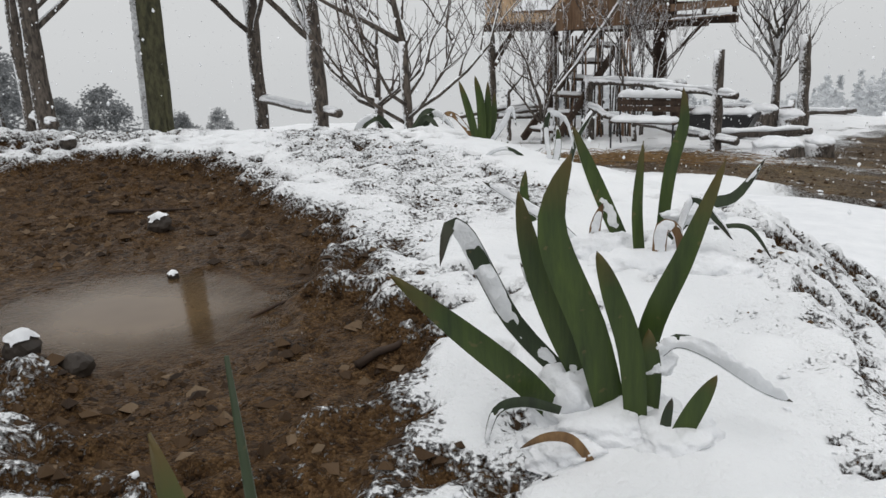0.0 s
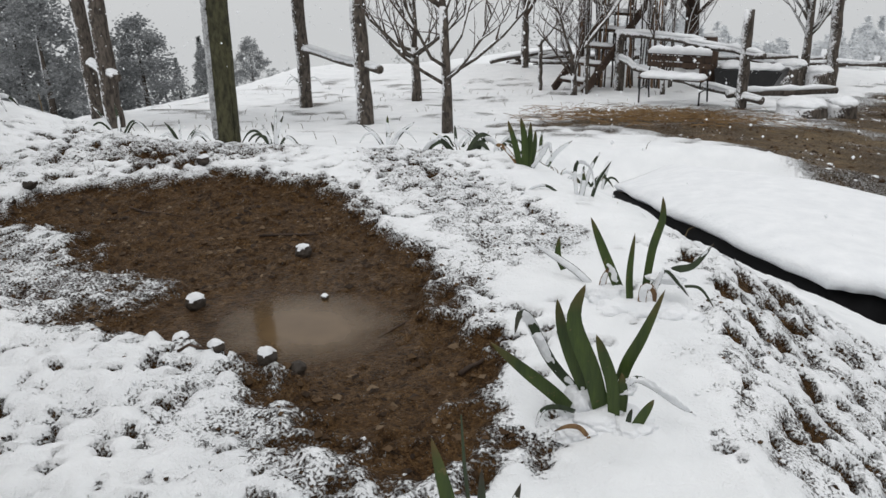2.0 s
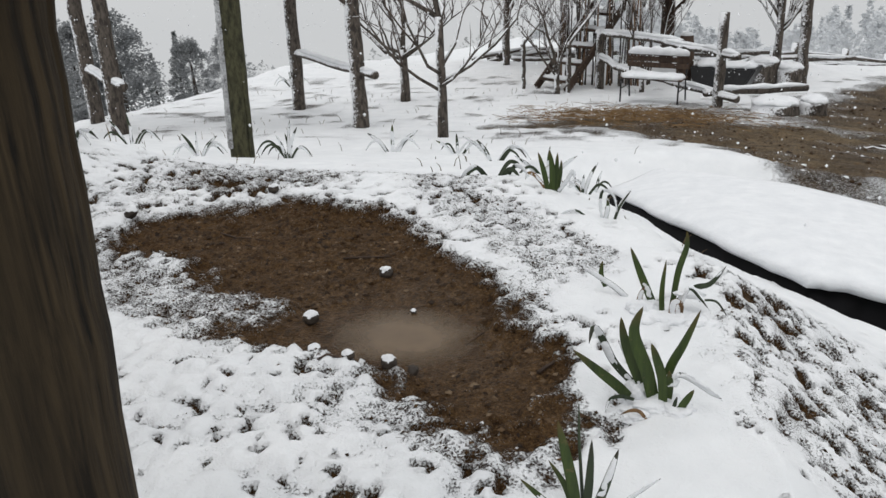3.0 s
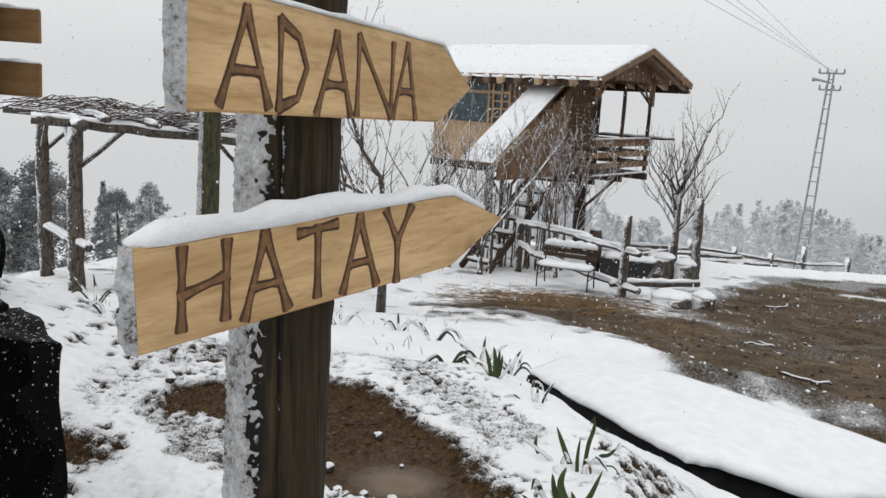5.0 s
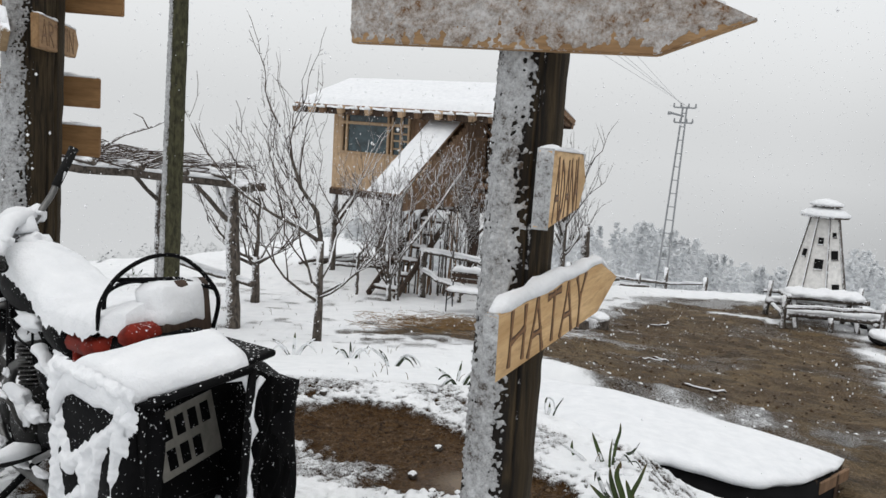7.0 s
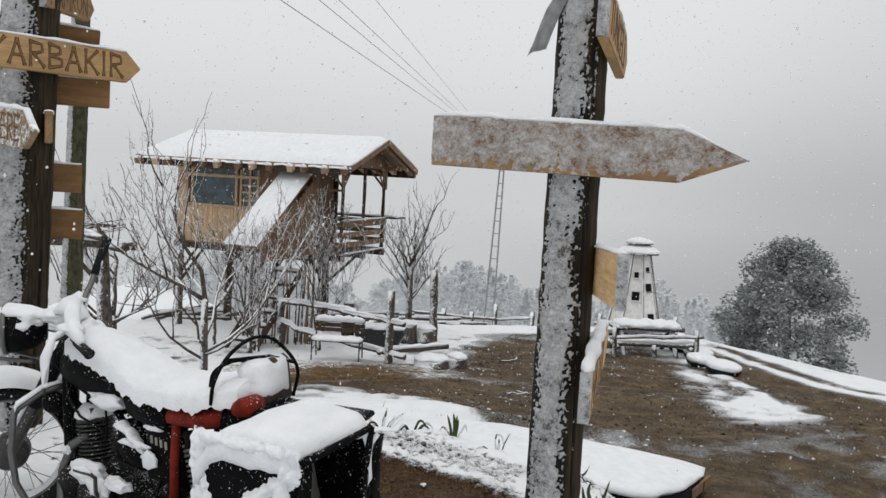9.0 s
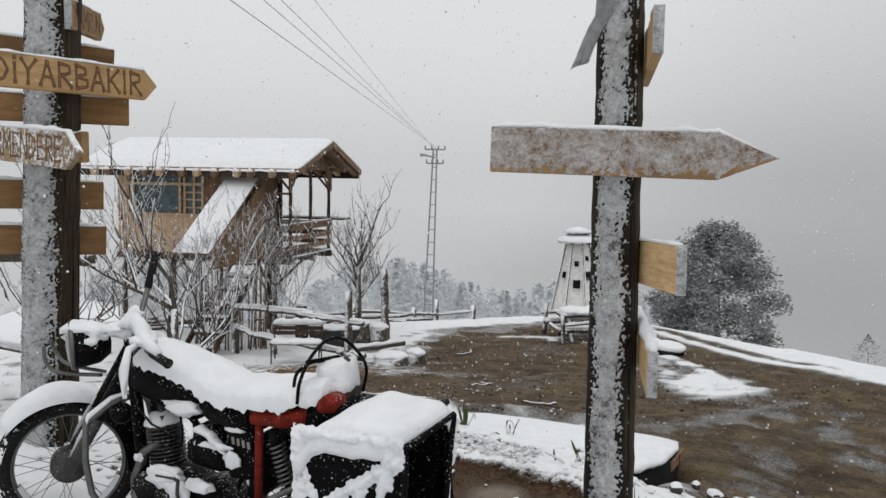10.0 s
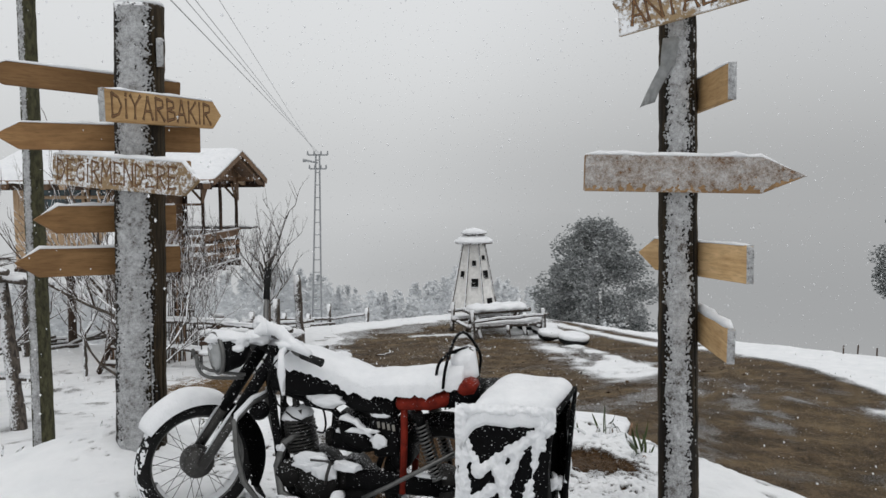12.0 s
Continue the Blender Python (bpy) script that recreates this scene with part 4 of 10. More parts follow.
board(sign_a, (-0.890, -0.015), (-0.405, -0.580), 2.525, 2.70, 0.17, BOARD_SNOWY, strokes=spread("ANTALYA", 0.07, 0.62, -0.05, 0.055), weight=0.9, label="weathered arrow board with a notched end, carved with a place name", snow=0.012, point=0.16, notch=True)
bm = bmesh.new()
near_dir, side_dir = Vector((-0.75, -0.66, 0)), Vector((0.66, -0.75, 0))
rows = []
for off, z, w, out in ((-0.030, 2.440, 0.042, 0.100), (-0.034, 2.380, 0.044, 0.106), (-0.040, 2.315, 0.042, 0.108), (-0.062, 2.285, 0.038, 0.116), (-0.090, 2.235, 0.036, 0.112), (-0.118, 2.180, 0.034, 0.104), (-0.140, 2.125, 0.036, 0.100)):
    tilt_v = Vector((0, 0, -0.35 * w)) if z < 2.30 else Vector((0, 0, 0))
    rows.append([bm.verts.new(Vector((PX, PY, z)) + side_dir * (off + w * q) - tilt_v * q + near_dir * (out - 0.02 * abs(q) + 0.006 * math.sin(z * 90 + q * 3))) for q in (-1, -0.5, 0, 0.5, 1)])
for a, b in zip(rows, rows[1:]):
    for i in range(4):
        bm.faces.new((a[i], a[i + 1], b[i + 1], b[i]))
bmesh.ops.solidify(bm, geom=bm.faces[:], thickness=0.004)
part("cloth_strip", bm, plain_mat("grey_cloth", (0.42, 0.43, 0.43), 0.8), sign_a, "grey rag tied round the post", True)

def post_cap(parent, x, y, z, r, seed):
    """A low cushion of snow on the cut top of a post."""
    bm = bmesh.new()
    lathe(bm, [(r * 0.98, z - 0.006), (r * 1.0, z + 0.010), (r * 0.85, z + 0.026), (r * 0.5, z + 0.034), (0.001, z + 0.036)], 26)
    for v in bm.verts:
        v.co += Vector((x, y, 0)) + 0.008 * noise.noise_vector(v.co * 14 + Vector((seed, 0, 0)))
    part("snow_cap", bm, SNOW, parent, "low cushion of snow on the post", True)


post_cap(sign_a, -0.566, -0.108, 2.60, 0.089, 3)
sign_a.location = (-0.016, -0.012, 0.0)

BX, BY = -2.75, 1.90
sign_b = thing("signpost", Matrix(), "thick dark wooden signpost with brown and pale arrow boards in snow", "signpost", "carved signposts")
bm = bmesh.new()
pole(bm, BX, BY, -0.1, 2.74, 0.140, 0.134, 9, lean=(0.085, 0.0))
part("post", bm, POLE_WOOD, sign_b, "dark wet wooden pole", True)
windward_crust(sign_b, BX + 0.006, BY, 0.10, 2.72, 0.140, 0.134, 238, 0.98, 8, (0.079, 0.0))
post_cap(sign_b, BX + 0.085, BY, 2.74, 0.134, 6)
board(sign_b, (-2.965, 1.445), (-2.166, 2.11), 2.150, 2.165, 0.165, BOARD_AGED, strokes=spread("DiYARBAKIR", 0.05, 0.92, -0.056, 0.060), weight=1.1, end_snow=True, label="pale pine arrow board carved with a place name", snow=0.014, point=0.09)
board(sign_b, (-3.10, 2.16), (-2.545, 1.25), 1.84, 1.77, 0.175, BOARD_SNOWY, strokes=spread("DEgiRMENDERE", 0.04, 0.93, -0.055, 0.060), weight=0.75, label="weathered arrow board with snow in its carved place name", snow=0.018, point=0.10)
board(sign_b, (-2.31, 2.04), (-3.40, 2.10), 2.010, 2.020, 0.150, BOARD_BROWN, face=-1, label="plain brown back of an arrow board", snow=0.016, point=0.12)
board(sign_b, (-2.45, 2.12), (-3.24, 2.00), 1.545, 1.56, 0.155, BOARD_BROWN, face=-1, label="plain brown back of an arrow board", snow=0.016, point=0.12)
board(sign_b, (-2.44, 2.09), (-3.34, 2.03), 1.295, 1.325, 0.160, BOARD_BROWN, face=-1, label="plain brown back of an arrow board", snow=0.016, point=0.12)
board(sign_b, (-2.38, 2.20), (-3.47, 2.15), 2.30, 2.37, 0.13, BOARD_BROWN, face=-1, label="plain brown back of an arrow board", snow=0.016, point=0.14)
board(sign_b, (-2.53, 1.50), (-2.66, 2.36), 1.80, 1.80, 0.15, BOARD_OLD, strokes=spread("ARTViN", 0.05, 0.72, -0.05, 0.05), weight=0.8, label="pine arrow board carved with a place name", snow=0.012, point=0.08)
board(sign_b, (-2.60, 1.74), (-2.44, 2.36), 2.47, 2.50, 0.15, BOARD_OLD, strokes=spread("NAMRUN", 0.06, 0.53, -0.05, 0.05), weight=0.7, end_snow=True, label="pine arrow board carved with a place name", snow=0.010, point=0.08)

# ---- slim green post in the yard ----
green = thing("post", Matrix(), "slim mossy green trunk set upright as a tall post", "post")
bm = bmesh.new()
pole(bm, -2.90, 5.36, ground_at(-2.9, 5.36) - 0.2, 4.2, 0.098, 0.075, 14, lean=(0.06, 0.25))
part("post_shaft", bm, GREEN_BARK, green, "", True)
windward_crust(green, -2.90, 5.36, ground_at(-2.9, 5.36) + 0.1, 4.1, 0.098, 0.076, 225, 0.45, 21, (0.06, 0.25))

# ---- tree house on stilts ----
GLASS = plain_mat("dark_glass", (0.035, 0.06, 0.07), 0.08, vary=0.6, scale=6, spec=0.6)
CURTAIN = plain_mat("blue_curtain", (0.10, 0.19, 0.22), 0.9, vary=0.5, scale=14)
CAB = Matrix(((0.80, 0.60, 0, 1.39), (-0.60, 0.80, 0, 14.89), (0, 0, 1, 0), (0, 0, 0, 1)))
cabin = thing("tree_house", CAB, "small wooden tree house on stilts with a snowy gable roof", "house")


def cab_ground(x, y):
    p = CAB @ Vector((x, y, 0))
    return ground_at(p.x, p.y)


def beam(name, parent, a, b, w, h, mat, label="", bevel=0.008, up=(0, 0, 1)):
    """A squared timber between two points of the parent's space."""
    a, b = Vector(a), Vector(b)
    d = b - a
    x = d.normalized()
    u = Vector(up)
    y = u.cross(x)
    y = y.normalized() if y.length > 1e-5 else Vector((0, 1, 0))
    z = x.cross(y)
    m = Matrix(((x.x, y.x, z.x), (x.y, y.y, z.y), (x.z, y.z, z.z)))
    bm = bmesh.new()
    box(bm, (d.length, w, h), (0, 0, 0), None, bevel)
    ob = part(name, bm, mat, parent, label)
    ob.matrix_parent_inverse = Matrix()
    ob.matrix_basis = Matrix.Translation((a + b) / 2) @ m.to_4x4()
    return ob


def log(name, parent, a, b, r0, r1, mat, seed=0, wob=0.02, sides=9, label="", snow=0.0, n=9):
    """A rough round pole between two points, with snow along its top where it lies."""
    pts = line(a, b, n, wob, seed)
    pts[0], pts[-1] = Vector(a), Vector(b)
    bm = bmesh.new()
    rnd = random.Random(seed)
    tube(bm, pts, [(r0 + (r1 - r0) * k / n) * (1 + rnd.uniform(-0.08, 0.08)) for k in range(n + 1)], sides)
    ob = part(name, bm, mat, parent, label, True)
    if snow:
        bm = bmesh.new()
        ribbon(bm, [p + Vector((0, 0, 0.55 * (r0 + r1) / 2)) for p in pts], (r0 + r1) * 0.92, snow, seed, 0.25)
        part("snow_cap", bm, SNOW, ob, "fresh snow", True)
    return ob


L, R = -4.30, 0.0
FLOOR = -0.17
# floor frame and deck
for y in (0.02, 1.1, 2.18):
    beam("floor_beam", cabin, (L - 0.05, y, FLOOR - 0.10), (R + 0.08, y, FLOOR - 0.10), 0.09, 0.14, DARK_TIMBER)
bm = bmesh.new()
for k in range(22):
    box(bm, (0.185, 2.3, 0.035), (L + 0.1 + k * 0.196, 1.1, FLOOR - 0.012), bevel=0.004)
part("deck", bm, BROWN_TIMBER, cabin, "worn brown plank deck")
# stilts with braces
for x, y, r in ((-4.22, 0.05, 0.085), (-4.2, 2.05, 0.11), (-2.25, 0.05, 0.06), (-1.39, 1.93, 0.14), (-2.6, 1.6, 0.07)):
    g = cab_ground(x, y)
    leg = log("stilt", cabin, (x, y, g - 0.15), (x, y, FLOOR - 0.15), r, r * 0.92, DARK_TIMBER if r > 0.1 else GREY_BARK, seed=int(abs(x) * 100), wob=0.012)
for a, b in (((-4.2, 0.05, -1.15), (-3.55, 0.05, -0.3)), ((-4.2, 0.05, -0.95), (-4.2, 0.75, -0.3)), ((-1.39, 1.93, -1.2), (-0.35, 1.7, -0.3)), ((-1.39, 1.93, -1.1), (-2.1, 1.93, -0.3)),
             ((-1.39, 1.93, -1.15), (-1.3, 0.9, -0.3)), ((-2.25, 0.05, -0.85), (-2.75, 0.05, -0.3)), ((-2.25, 0.05, -0.85), (-1.75, 0.05, -0.3)), ((-4.2, 2.05, -0.9), (-3.5, 2.05, -0.3))):
    log("brace", cabin, a, b, 0.035, 0.032, DARK_TIMBER, seed=int(a[2] * -1000), wob=0.008)
# room walls: upright planks
W0, W1, TOP = L, -1.35, 1.74


def plank_wall(name, parent, a, b, z0, z1, mat, width=0.12, seed=0, label="", ztop=None, thick=0.03):
    """Upright boards side by side from a to b (x, y), each with its own edges; ztop: the top as a function of the share of the way."""
    rnd = random.Random(seed)
    ax, ay = a
    bx, by = b
    length = math.hypot(bx - ax, by - ay)
    n = max(1, round(length / width))
    ang = math.atan2(by - ay, bx - ax)
    bm = bmesh.new()
    for k in range(n):
        f = (k + 0.5) / n
        t = z1 if ztop is None else ztop(f)
        lo = z0 if not callable(z0) else z0(f)
        box(bm, (length / n - 0.006, thick + rnd.uniform(-0.006, 0.006), t - lo), (ax + (bx - ax) * f, ay + (by - ay) * f, (t + lo) / 2), Matrix.Rotation(ang, 3, "Z"), 0.003)
    return part(name, bm, mat, parent, label)


plank_wall("front_wall_lower", cabin, (W0, 0), (W1, 0), FLOOR - 0.05, 0.66, TAN_PLANK, 0.14, 1, "pale tan plank wall")
plank_wall("wall_panel", cabin, (W0, 0), (W0 + 0.26, 0), 0.66, TOP, TAN_PLANK, 0.13, 2)
plank_wall("wall_panel", cabin, (-2.08, 0), (W1, 0), 0.66, TOP, BROWN_TIMBER, 0.12, 3)
plank_wall("side_wall", cabin, (W0, 0.03), (W0, 2.2), FLOOR - 0.05, TOP, TAN_PLANK, 0.14, 4, "tan plank side wall")
plank_wall("back_wall", cabin, (W0, 2.2), (W1, 2.2), FLOOR - 0.05, TOP, BROWN_TIMBER, 0.14, 5)
plank_wall("porch_wall", cabin, (W1, 1.05), (W1, 2.2), FLOOR - 0.05, TOP, BROWN_TIMBER, 0.12, 6)
plank_wall("porch_wall", cabin, (W1, 0.03), (W1, 0.38), FLOOR - 0.05, TOP, BROWN_TIMBER, 0.12, 7)
# window band: frame bars and panes
win = new("window")
win.parent = cabin
win["label"] = "wooden window with blue curtains behind the glass"
x0, x1, z0, z1 = W0 + 0.26, -2.08, 0.66, 1.72
for z in (z0 + 0.03, 1.385, z1 - 0.02):
    beam("window_frame", win, (x0, -0.02, z), (x1, -0.02, z), 0.07, 0.07, TAN_PLANK)
for x in (x0 + 0.03, x0 + 0.16, -2.68, -2.56, -2.32, x1 - 0.03):
    beam("window_frame", win, (x, -0.022, z0 + 0.06), (x, -0.022, z1 - 0.05), 0.06, 0.06, TAN_PLANK)
for z in (0.86, 1.04, 1.2):
    beam("window_frame", win, (-2.56, -0.02, z), (x1 - 0.06, -0.02, z), 0.05, 0.04, TAN_PLANK)
for a, b, c, d in ((x0 + 0.19, -2.71, z0 + 0.07, 1.35), (x0 + 0.05, -3.3, 1.42, z1 - 0.05), (-3.3, -2.71, 1.42, z1 - 0.05), (-2.54, x1 - 0.06, z0 + 0.07, z1 - 0.05)):
    bm = bmesh.new()
    box(bm, (b - a, 0.006, d - c), ((a + b) / 2, 0.0, (c + d) / 2))
    part("pane", bm, GLASS, win)
bm = bmesh.new()
nf = 40
prev = None
for k in range(nf + 1):
    x = -3.84 + 1.10 * k / nf
    y = 0.03 + 0.014 * math.sin(k * 1.7)
    cur = (bm.verts.new((x, y, 0.72)), bm.verts.new((x, y, 1.36)))
    if prev:
        bm.faces.new((prev[0], cur[0], cur[1], prev[1]))
    prev = cur
part("curtain", bm, CURTAIN, win, "blue patterned curtain", True)
for o in [o for o in win.children if o.name.startswith("pane")]:
    if o.location.length >= 0:
        o.visible_shadow = False
# roof: two slopes of boards on rafters, with a thick snow layer
EAVE0, EAVE1, RIDGE, ZE, ZR = -0.70, 2.98, 1.12, 1.74, 2.36
RX0, RX1 = -4.95, 0.52
for side, ye in (("front", EAVE0), ("back", EAVE1)):
    d = Vector((0, ye - RIDGE, ZE - ZR))
    mid = Vector(((RX0 + RX1) / 2, (ye + RIDGE) / 2, (ZE + ZR) / 2))
    ang = math.atan2(ZE - ZR, ye - RIDGE)
    rot = Matrix.Rotation(math.atan2(d.z, d.y), 3, "X")
    bm = bmesh.new()
    box(bm, (RX1 - RX0, d.length, 0.035), mid, rot, 0.004)
    slope = part("roof", bm, BROWN_TIMBER, cabin, "brown boarded roof slope")
    # snow blanket on the slope
    nx, ny = 44, 12
    bm = bmesh.new()
    rows = []
    rnd = random.Random(5)
    for j in range(ny + 1):
        f = j / ny
        row = []
        for i in range(nx + 1):
            x = RX0 + (RX1 - RX0) * i / nx
            p = Vector((x, RIDGE, ZR)).lerp(Vector((x, ye, ZE)), f * 1.02)
            edge = min(1.0, min(i, nx - i) / 1.5, (ny - j) / 1.2 + 0.25)
            h = 0.03 + 0.085 * max(0.0, edge) ** 0.5 + 0.012 * noise.noise(Vector((x * 1.4, f * 5, 3)))
            if j == ny:
                p.z -= 0.05 + 0.03 * noise.noise(Vector((x * 4, 0, 8)))
                h = 0.015
            row.append(bm.verts.new(p + Vector((0, 0, h))))
        rows.append(row)
    for j in range(ny):
        for i in range(nx):
            bm.faces.new((rows[j][i], rows[j][i + 1], rows[j + 1][i + 1], rows[j + 1][i]))
    bmesh.ops.recalc_face_normals(bm, faces=bm.faces[:])
    part("snow_blanket", bm, SNOW, slope, "thick fresh snow on the roof", True)
for k in range(13):
    x = RX0 + 0.15 + k * 0.43 + 0.06 * math.sin(k * 2.3)
    for ye in (EAVE0 - 0.05, EAVE1 + 0.05):
        s = 1 if ye > RIDGE else -1
        out = Vector((x, ye + 0.10 * s, ZE - 0.115))
        beam("rafter", cabin, (x, RIDGE, ZR - 0.07), out, 0.12, 0.14, TAN_PLANK if k % 2 else BROWN_TIMBER)
        if s < 0:
            bm = bmesh.new()
            ribbon(bm, line(out + Vector((-0.07, 0.03, 0.055)), out + Vector((0.07, 0.03, 0.055)), 4), 0.14, 0.07, k)
            part("snow_cap", bm, SNOW, cabin, "fresh snow", True)
for ye in (EAVE0 - 0.03, EAVE1 + 0.03):
    beam("barge_board", cabin, (RX1 + 0.012, RIDGE, ZR - 0.02), (RX1 + 0.012, ye, ZE - 0.035), 0.03, 0.13, BROWN_TIMBER, "weathered gable board")
    bm = bmesh.new()
    ribbon(bm, line((RX1 + 0.012, RIDGE, ZR + 0.045), (RX1 + 0.012, ye, ZE + 0.03), 8), 0.05, 0.05, 3)
    part("snow_cap", bm, SNOW, cabin, "fresh snow", True)
for ye in (EAVE0 + 0.02, EAVE1 - 0.02):
    beam("fascia", cabin, (RX0 + 0.05, ye, ZE - 0.10), (RX1 - 0.05, ye, ZE - 0.10), 0.03, 0.17, DARK_TIMBER)
beam("ridge_beam", cabin, (RX0 + 0.05, RIDGE, ZR - 0.1), (RX1 - 0.02, RIDGE, ZR - 0.1), 0.09, 0.12, BROWN_TIMBER)
for y in (0.0, 2.2):
    beam("wall_plate", cabin, (L, y, TOP + 0.02), (RX1 - 0.1, y, TOP + 0.02), 0.09, 0.1, BROWN_TIMBER)
# gable over the porch with an arched opening
plank_wall("gable", cabin, (R + 0.02, -0.12), (R + 0.02, 2.32), lambda f: 1.50 + 0.24 * min(1.0, 6.0 * min(f, 1 - f)) - 0.34 * max(0, 0.14 - min(f, 1 - f)) / 0.14, 0, BROWN_TIMBER, 0.105, 8,
           "brown plank gable with an arched lower edge", ztop=lambda f: ZR - 0.06 - abs(f * 2.44 - 0.12 - RIDGE) * 0.335)
# porch posts and rails
for y in (0.0, 1.1, 2.2):
    log("porch_post", cabin, (R, y, FLOOR), (R, y, TOP), 0.042, 0.038, DARK_TIMBER, seed=int(y * 10 + 3), wob=0.006)
log("porch_post", cabin, (-1.28, 2.2, FLOOR), (-1.28, 2.2, TOP), 0.06, 0.055, DARK_TIMBER, seed=77, wob=0.006)
for y, s in ((0.0, 1), (2.2, -1)):
    beam("knee_brace", cabin, (R, y, 1.28), (R, y + s * 0.34, 1.66), 0.035, 0.05, BROWN_TIMBER)
    beam("knee_brace", cabin, (R, y, 1.28), (R - 0.34, y, 1.66), 0.035, 0.05, BROWN_TIMBER)
beam("head_rail", cabin, (W1, 0.0, 1.22), (R, 0.0, 1.22), 0.04, 0.05, BROWN_TIMBER)
for z in (0.02, 0.24, 0.46):
    beam("rail_board", cabin, (R + 0.03, -0.05, z), (R + 0.03, 2.28, z), 0.025, 0.12, BROWN_TIMBER, "weathered brown rail board")
    beam("rail_board", cabin, (W1 + 0.1, -0.03, z), (R, -0.03, z), 0.025, 0.12, BROWN_TIMBER, "weathered brown rail board")
    beam("rail_board", cabin, (W1 + 0.1, 2.25, z), (R, 2.25, z), 0.025, 0.12, BROWN_TIMBER, "weathered brown rail board")
shelf = beam("shelf", cabin, (-1.5, 2.62, 0.56), (0.32, 2.62, 0.56), 0.55, 0.04, DARK_TIMBER, "dark plank shelf along the rail")
beam("rail_cap", cabin, (R + 0.03, -0.1, 0.545), (R + 0.03, 2.3, 0.545), 0.10, 0.035, BROWN_TIMBER)
for pts, w in (([(R + 0.03, -0.05, 0.562), (R + 0.03, 2.28, 0.562)], 0.09), ([(-1.4, 2.6, 0.58), (0.3, 2.6, 0.58)], 0.4), ([(R + 0.06, -0.05, FLOOR + 0.0), (R + 0.06, 2.2, FLOOR + 0.0)], 0.08)):
    bm = bmesh.new()
    ribbon(bm, line(pts[0], pts[1], 14), w, 0.03, 9)
    part("snow_cap", bm, SNOW, cabin, "fresh snow", True)
# porch roof over the stair: a steep plank slope with snow on it
A0, A1 = -1.36, -0.58
top, bot = Vector((0, -0.20, 1.62)), Vector((0, -2.45, 0.08))
d = bot - top
rot = Matrix.Rotation(math.atan2(d.z, d.y), 3, "X")
bm = bmesh.new()
box(bm, (A1 - A0, d.length, 0.03), Vector(((A0 + A1) / 2, 0, 0)) + (top + bot) / 2, rot, 0.004)
awn = part("stair_roof", bm, BROWN_TIMBER, cabin, "steep plank roof over the stair")
bm = bmesh.new()
rows = []
for j in range(15):
    f = j / 14
    rows.append([])
    for i in range(9):
        g = i / 8
        p = Vector((A0 + (A1 - A0) * g, 0, 0)) + top.lerp(bot, f)
        h = 0.02 + 0.045 * min(1, 3 * min(g, 1 - g) + 0.2, 4 * min(f, 1 - f) + 0.2) + 0.008 * noise.noise(Vector((g * 3, f * 6, 1)))
        rows[-1].append(bm.verts.new(p + Vector((0, -0.3 * h, h))))
for j in range(14):
    for i in range(8):
        bm.faces.new((rows[j][i], rows[j + 1][i], rows[j + 1][i + 1], rows[j][i + 1]))
bmesh.ops.recalc_face_normals(bm, faces=bm.faces[:])
part("snow_blanket", bm, SNOW, awn, "fresh snow lying on the slope", True)
plank_wall("stair_side", cabin, (A1, -2.3), (A1, -0.05), FLOOR - 0.05, 0, BROWN_TIMBER, 0.12, 12, "dark plank side of the stair roof", ztop=lambda f: 0.10 + 1.44 * f)
# stair
stair_foot = Vector((-0.95, -2.35, cab_ground(-0.95, -2.35)))
stair_head = Vector((-0.95, -0.1, FLOOR))
for x in (-1.28, -0.62):
    a, b = Vector((x, stair_foot.y, stair_foot.z)), Vector((x, stair_head.y, stair_head.z))
    beam("stringer", cabin, a, b, 0.05, 0.14, DARK_TIMBER)
for k in range(7):
    f = (k + 0.6) / 7.2
    p = stair_foot.lerp(stair_head, f)
    st = beam("stair_tread", cabin, (-1.26, p.y, p.z), (-0.64, p.y, p.z), 0.24, 0.045, DARK_TIMBER)
    bm = bmesh.new()
    ribbon(bm, line((-0.30, 0, 0.024), (0.30, 0, 0.024), 6), 0.2, 0.05, k)
    sn = part("snow_cap", bm, SNOW, st, "fresh snow", True)
rnd = random.Random(21)
for k in range(36):
    x = -0.5 + 0.04 * k - 0.95 + rnd.uniform(-0.02, 0.02)
    y = -1.55 + 0.22 * rnd.uniform(-1, 1) + 0.025 * k
    g = cab_ground(x, y)
    log("stick", cabin, (x, y, g - 0.05), (x + rnd.uniform(-0.1, 0.1), y + rnd.uniform(-0.05, 0.1), FLOOR - 0.1 + rnd.uniform(-0.25, 0.1)), 0.018, 0.014, GREY_BARK if k % 3 else BROWN_TIMBER, seed=k, wob=0.015, sides=6, n=5)
for x in (-1.45, -0.45):
    g = cab_ground(x, -2.5)
    log("hand_rail", cabin, (x, -2.55, g + 0.75), (x, -0.3, FLOOR + 0.75), 0.03, 0.026, GREY_BARK, seed=int(x * -10), wob=0.02, snow=0.02)
    log("rail_post", cabin, (x, -2.5, g - 0.1), (x, -2.5, g + 0.85), 0.04, 0.035, GREY_BARK, seed=int(x * -20), wob=0.01)

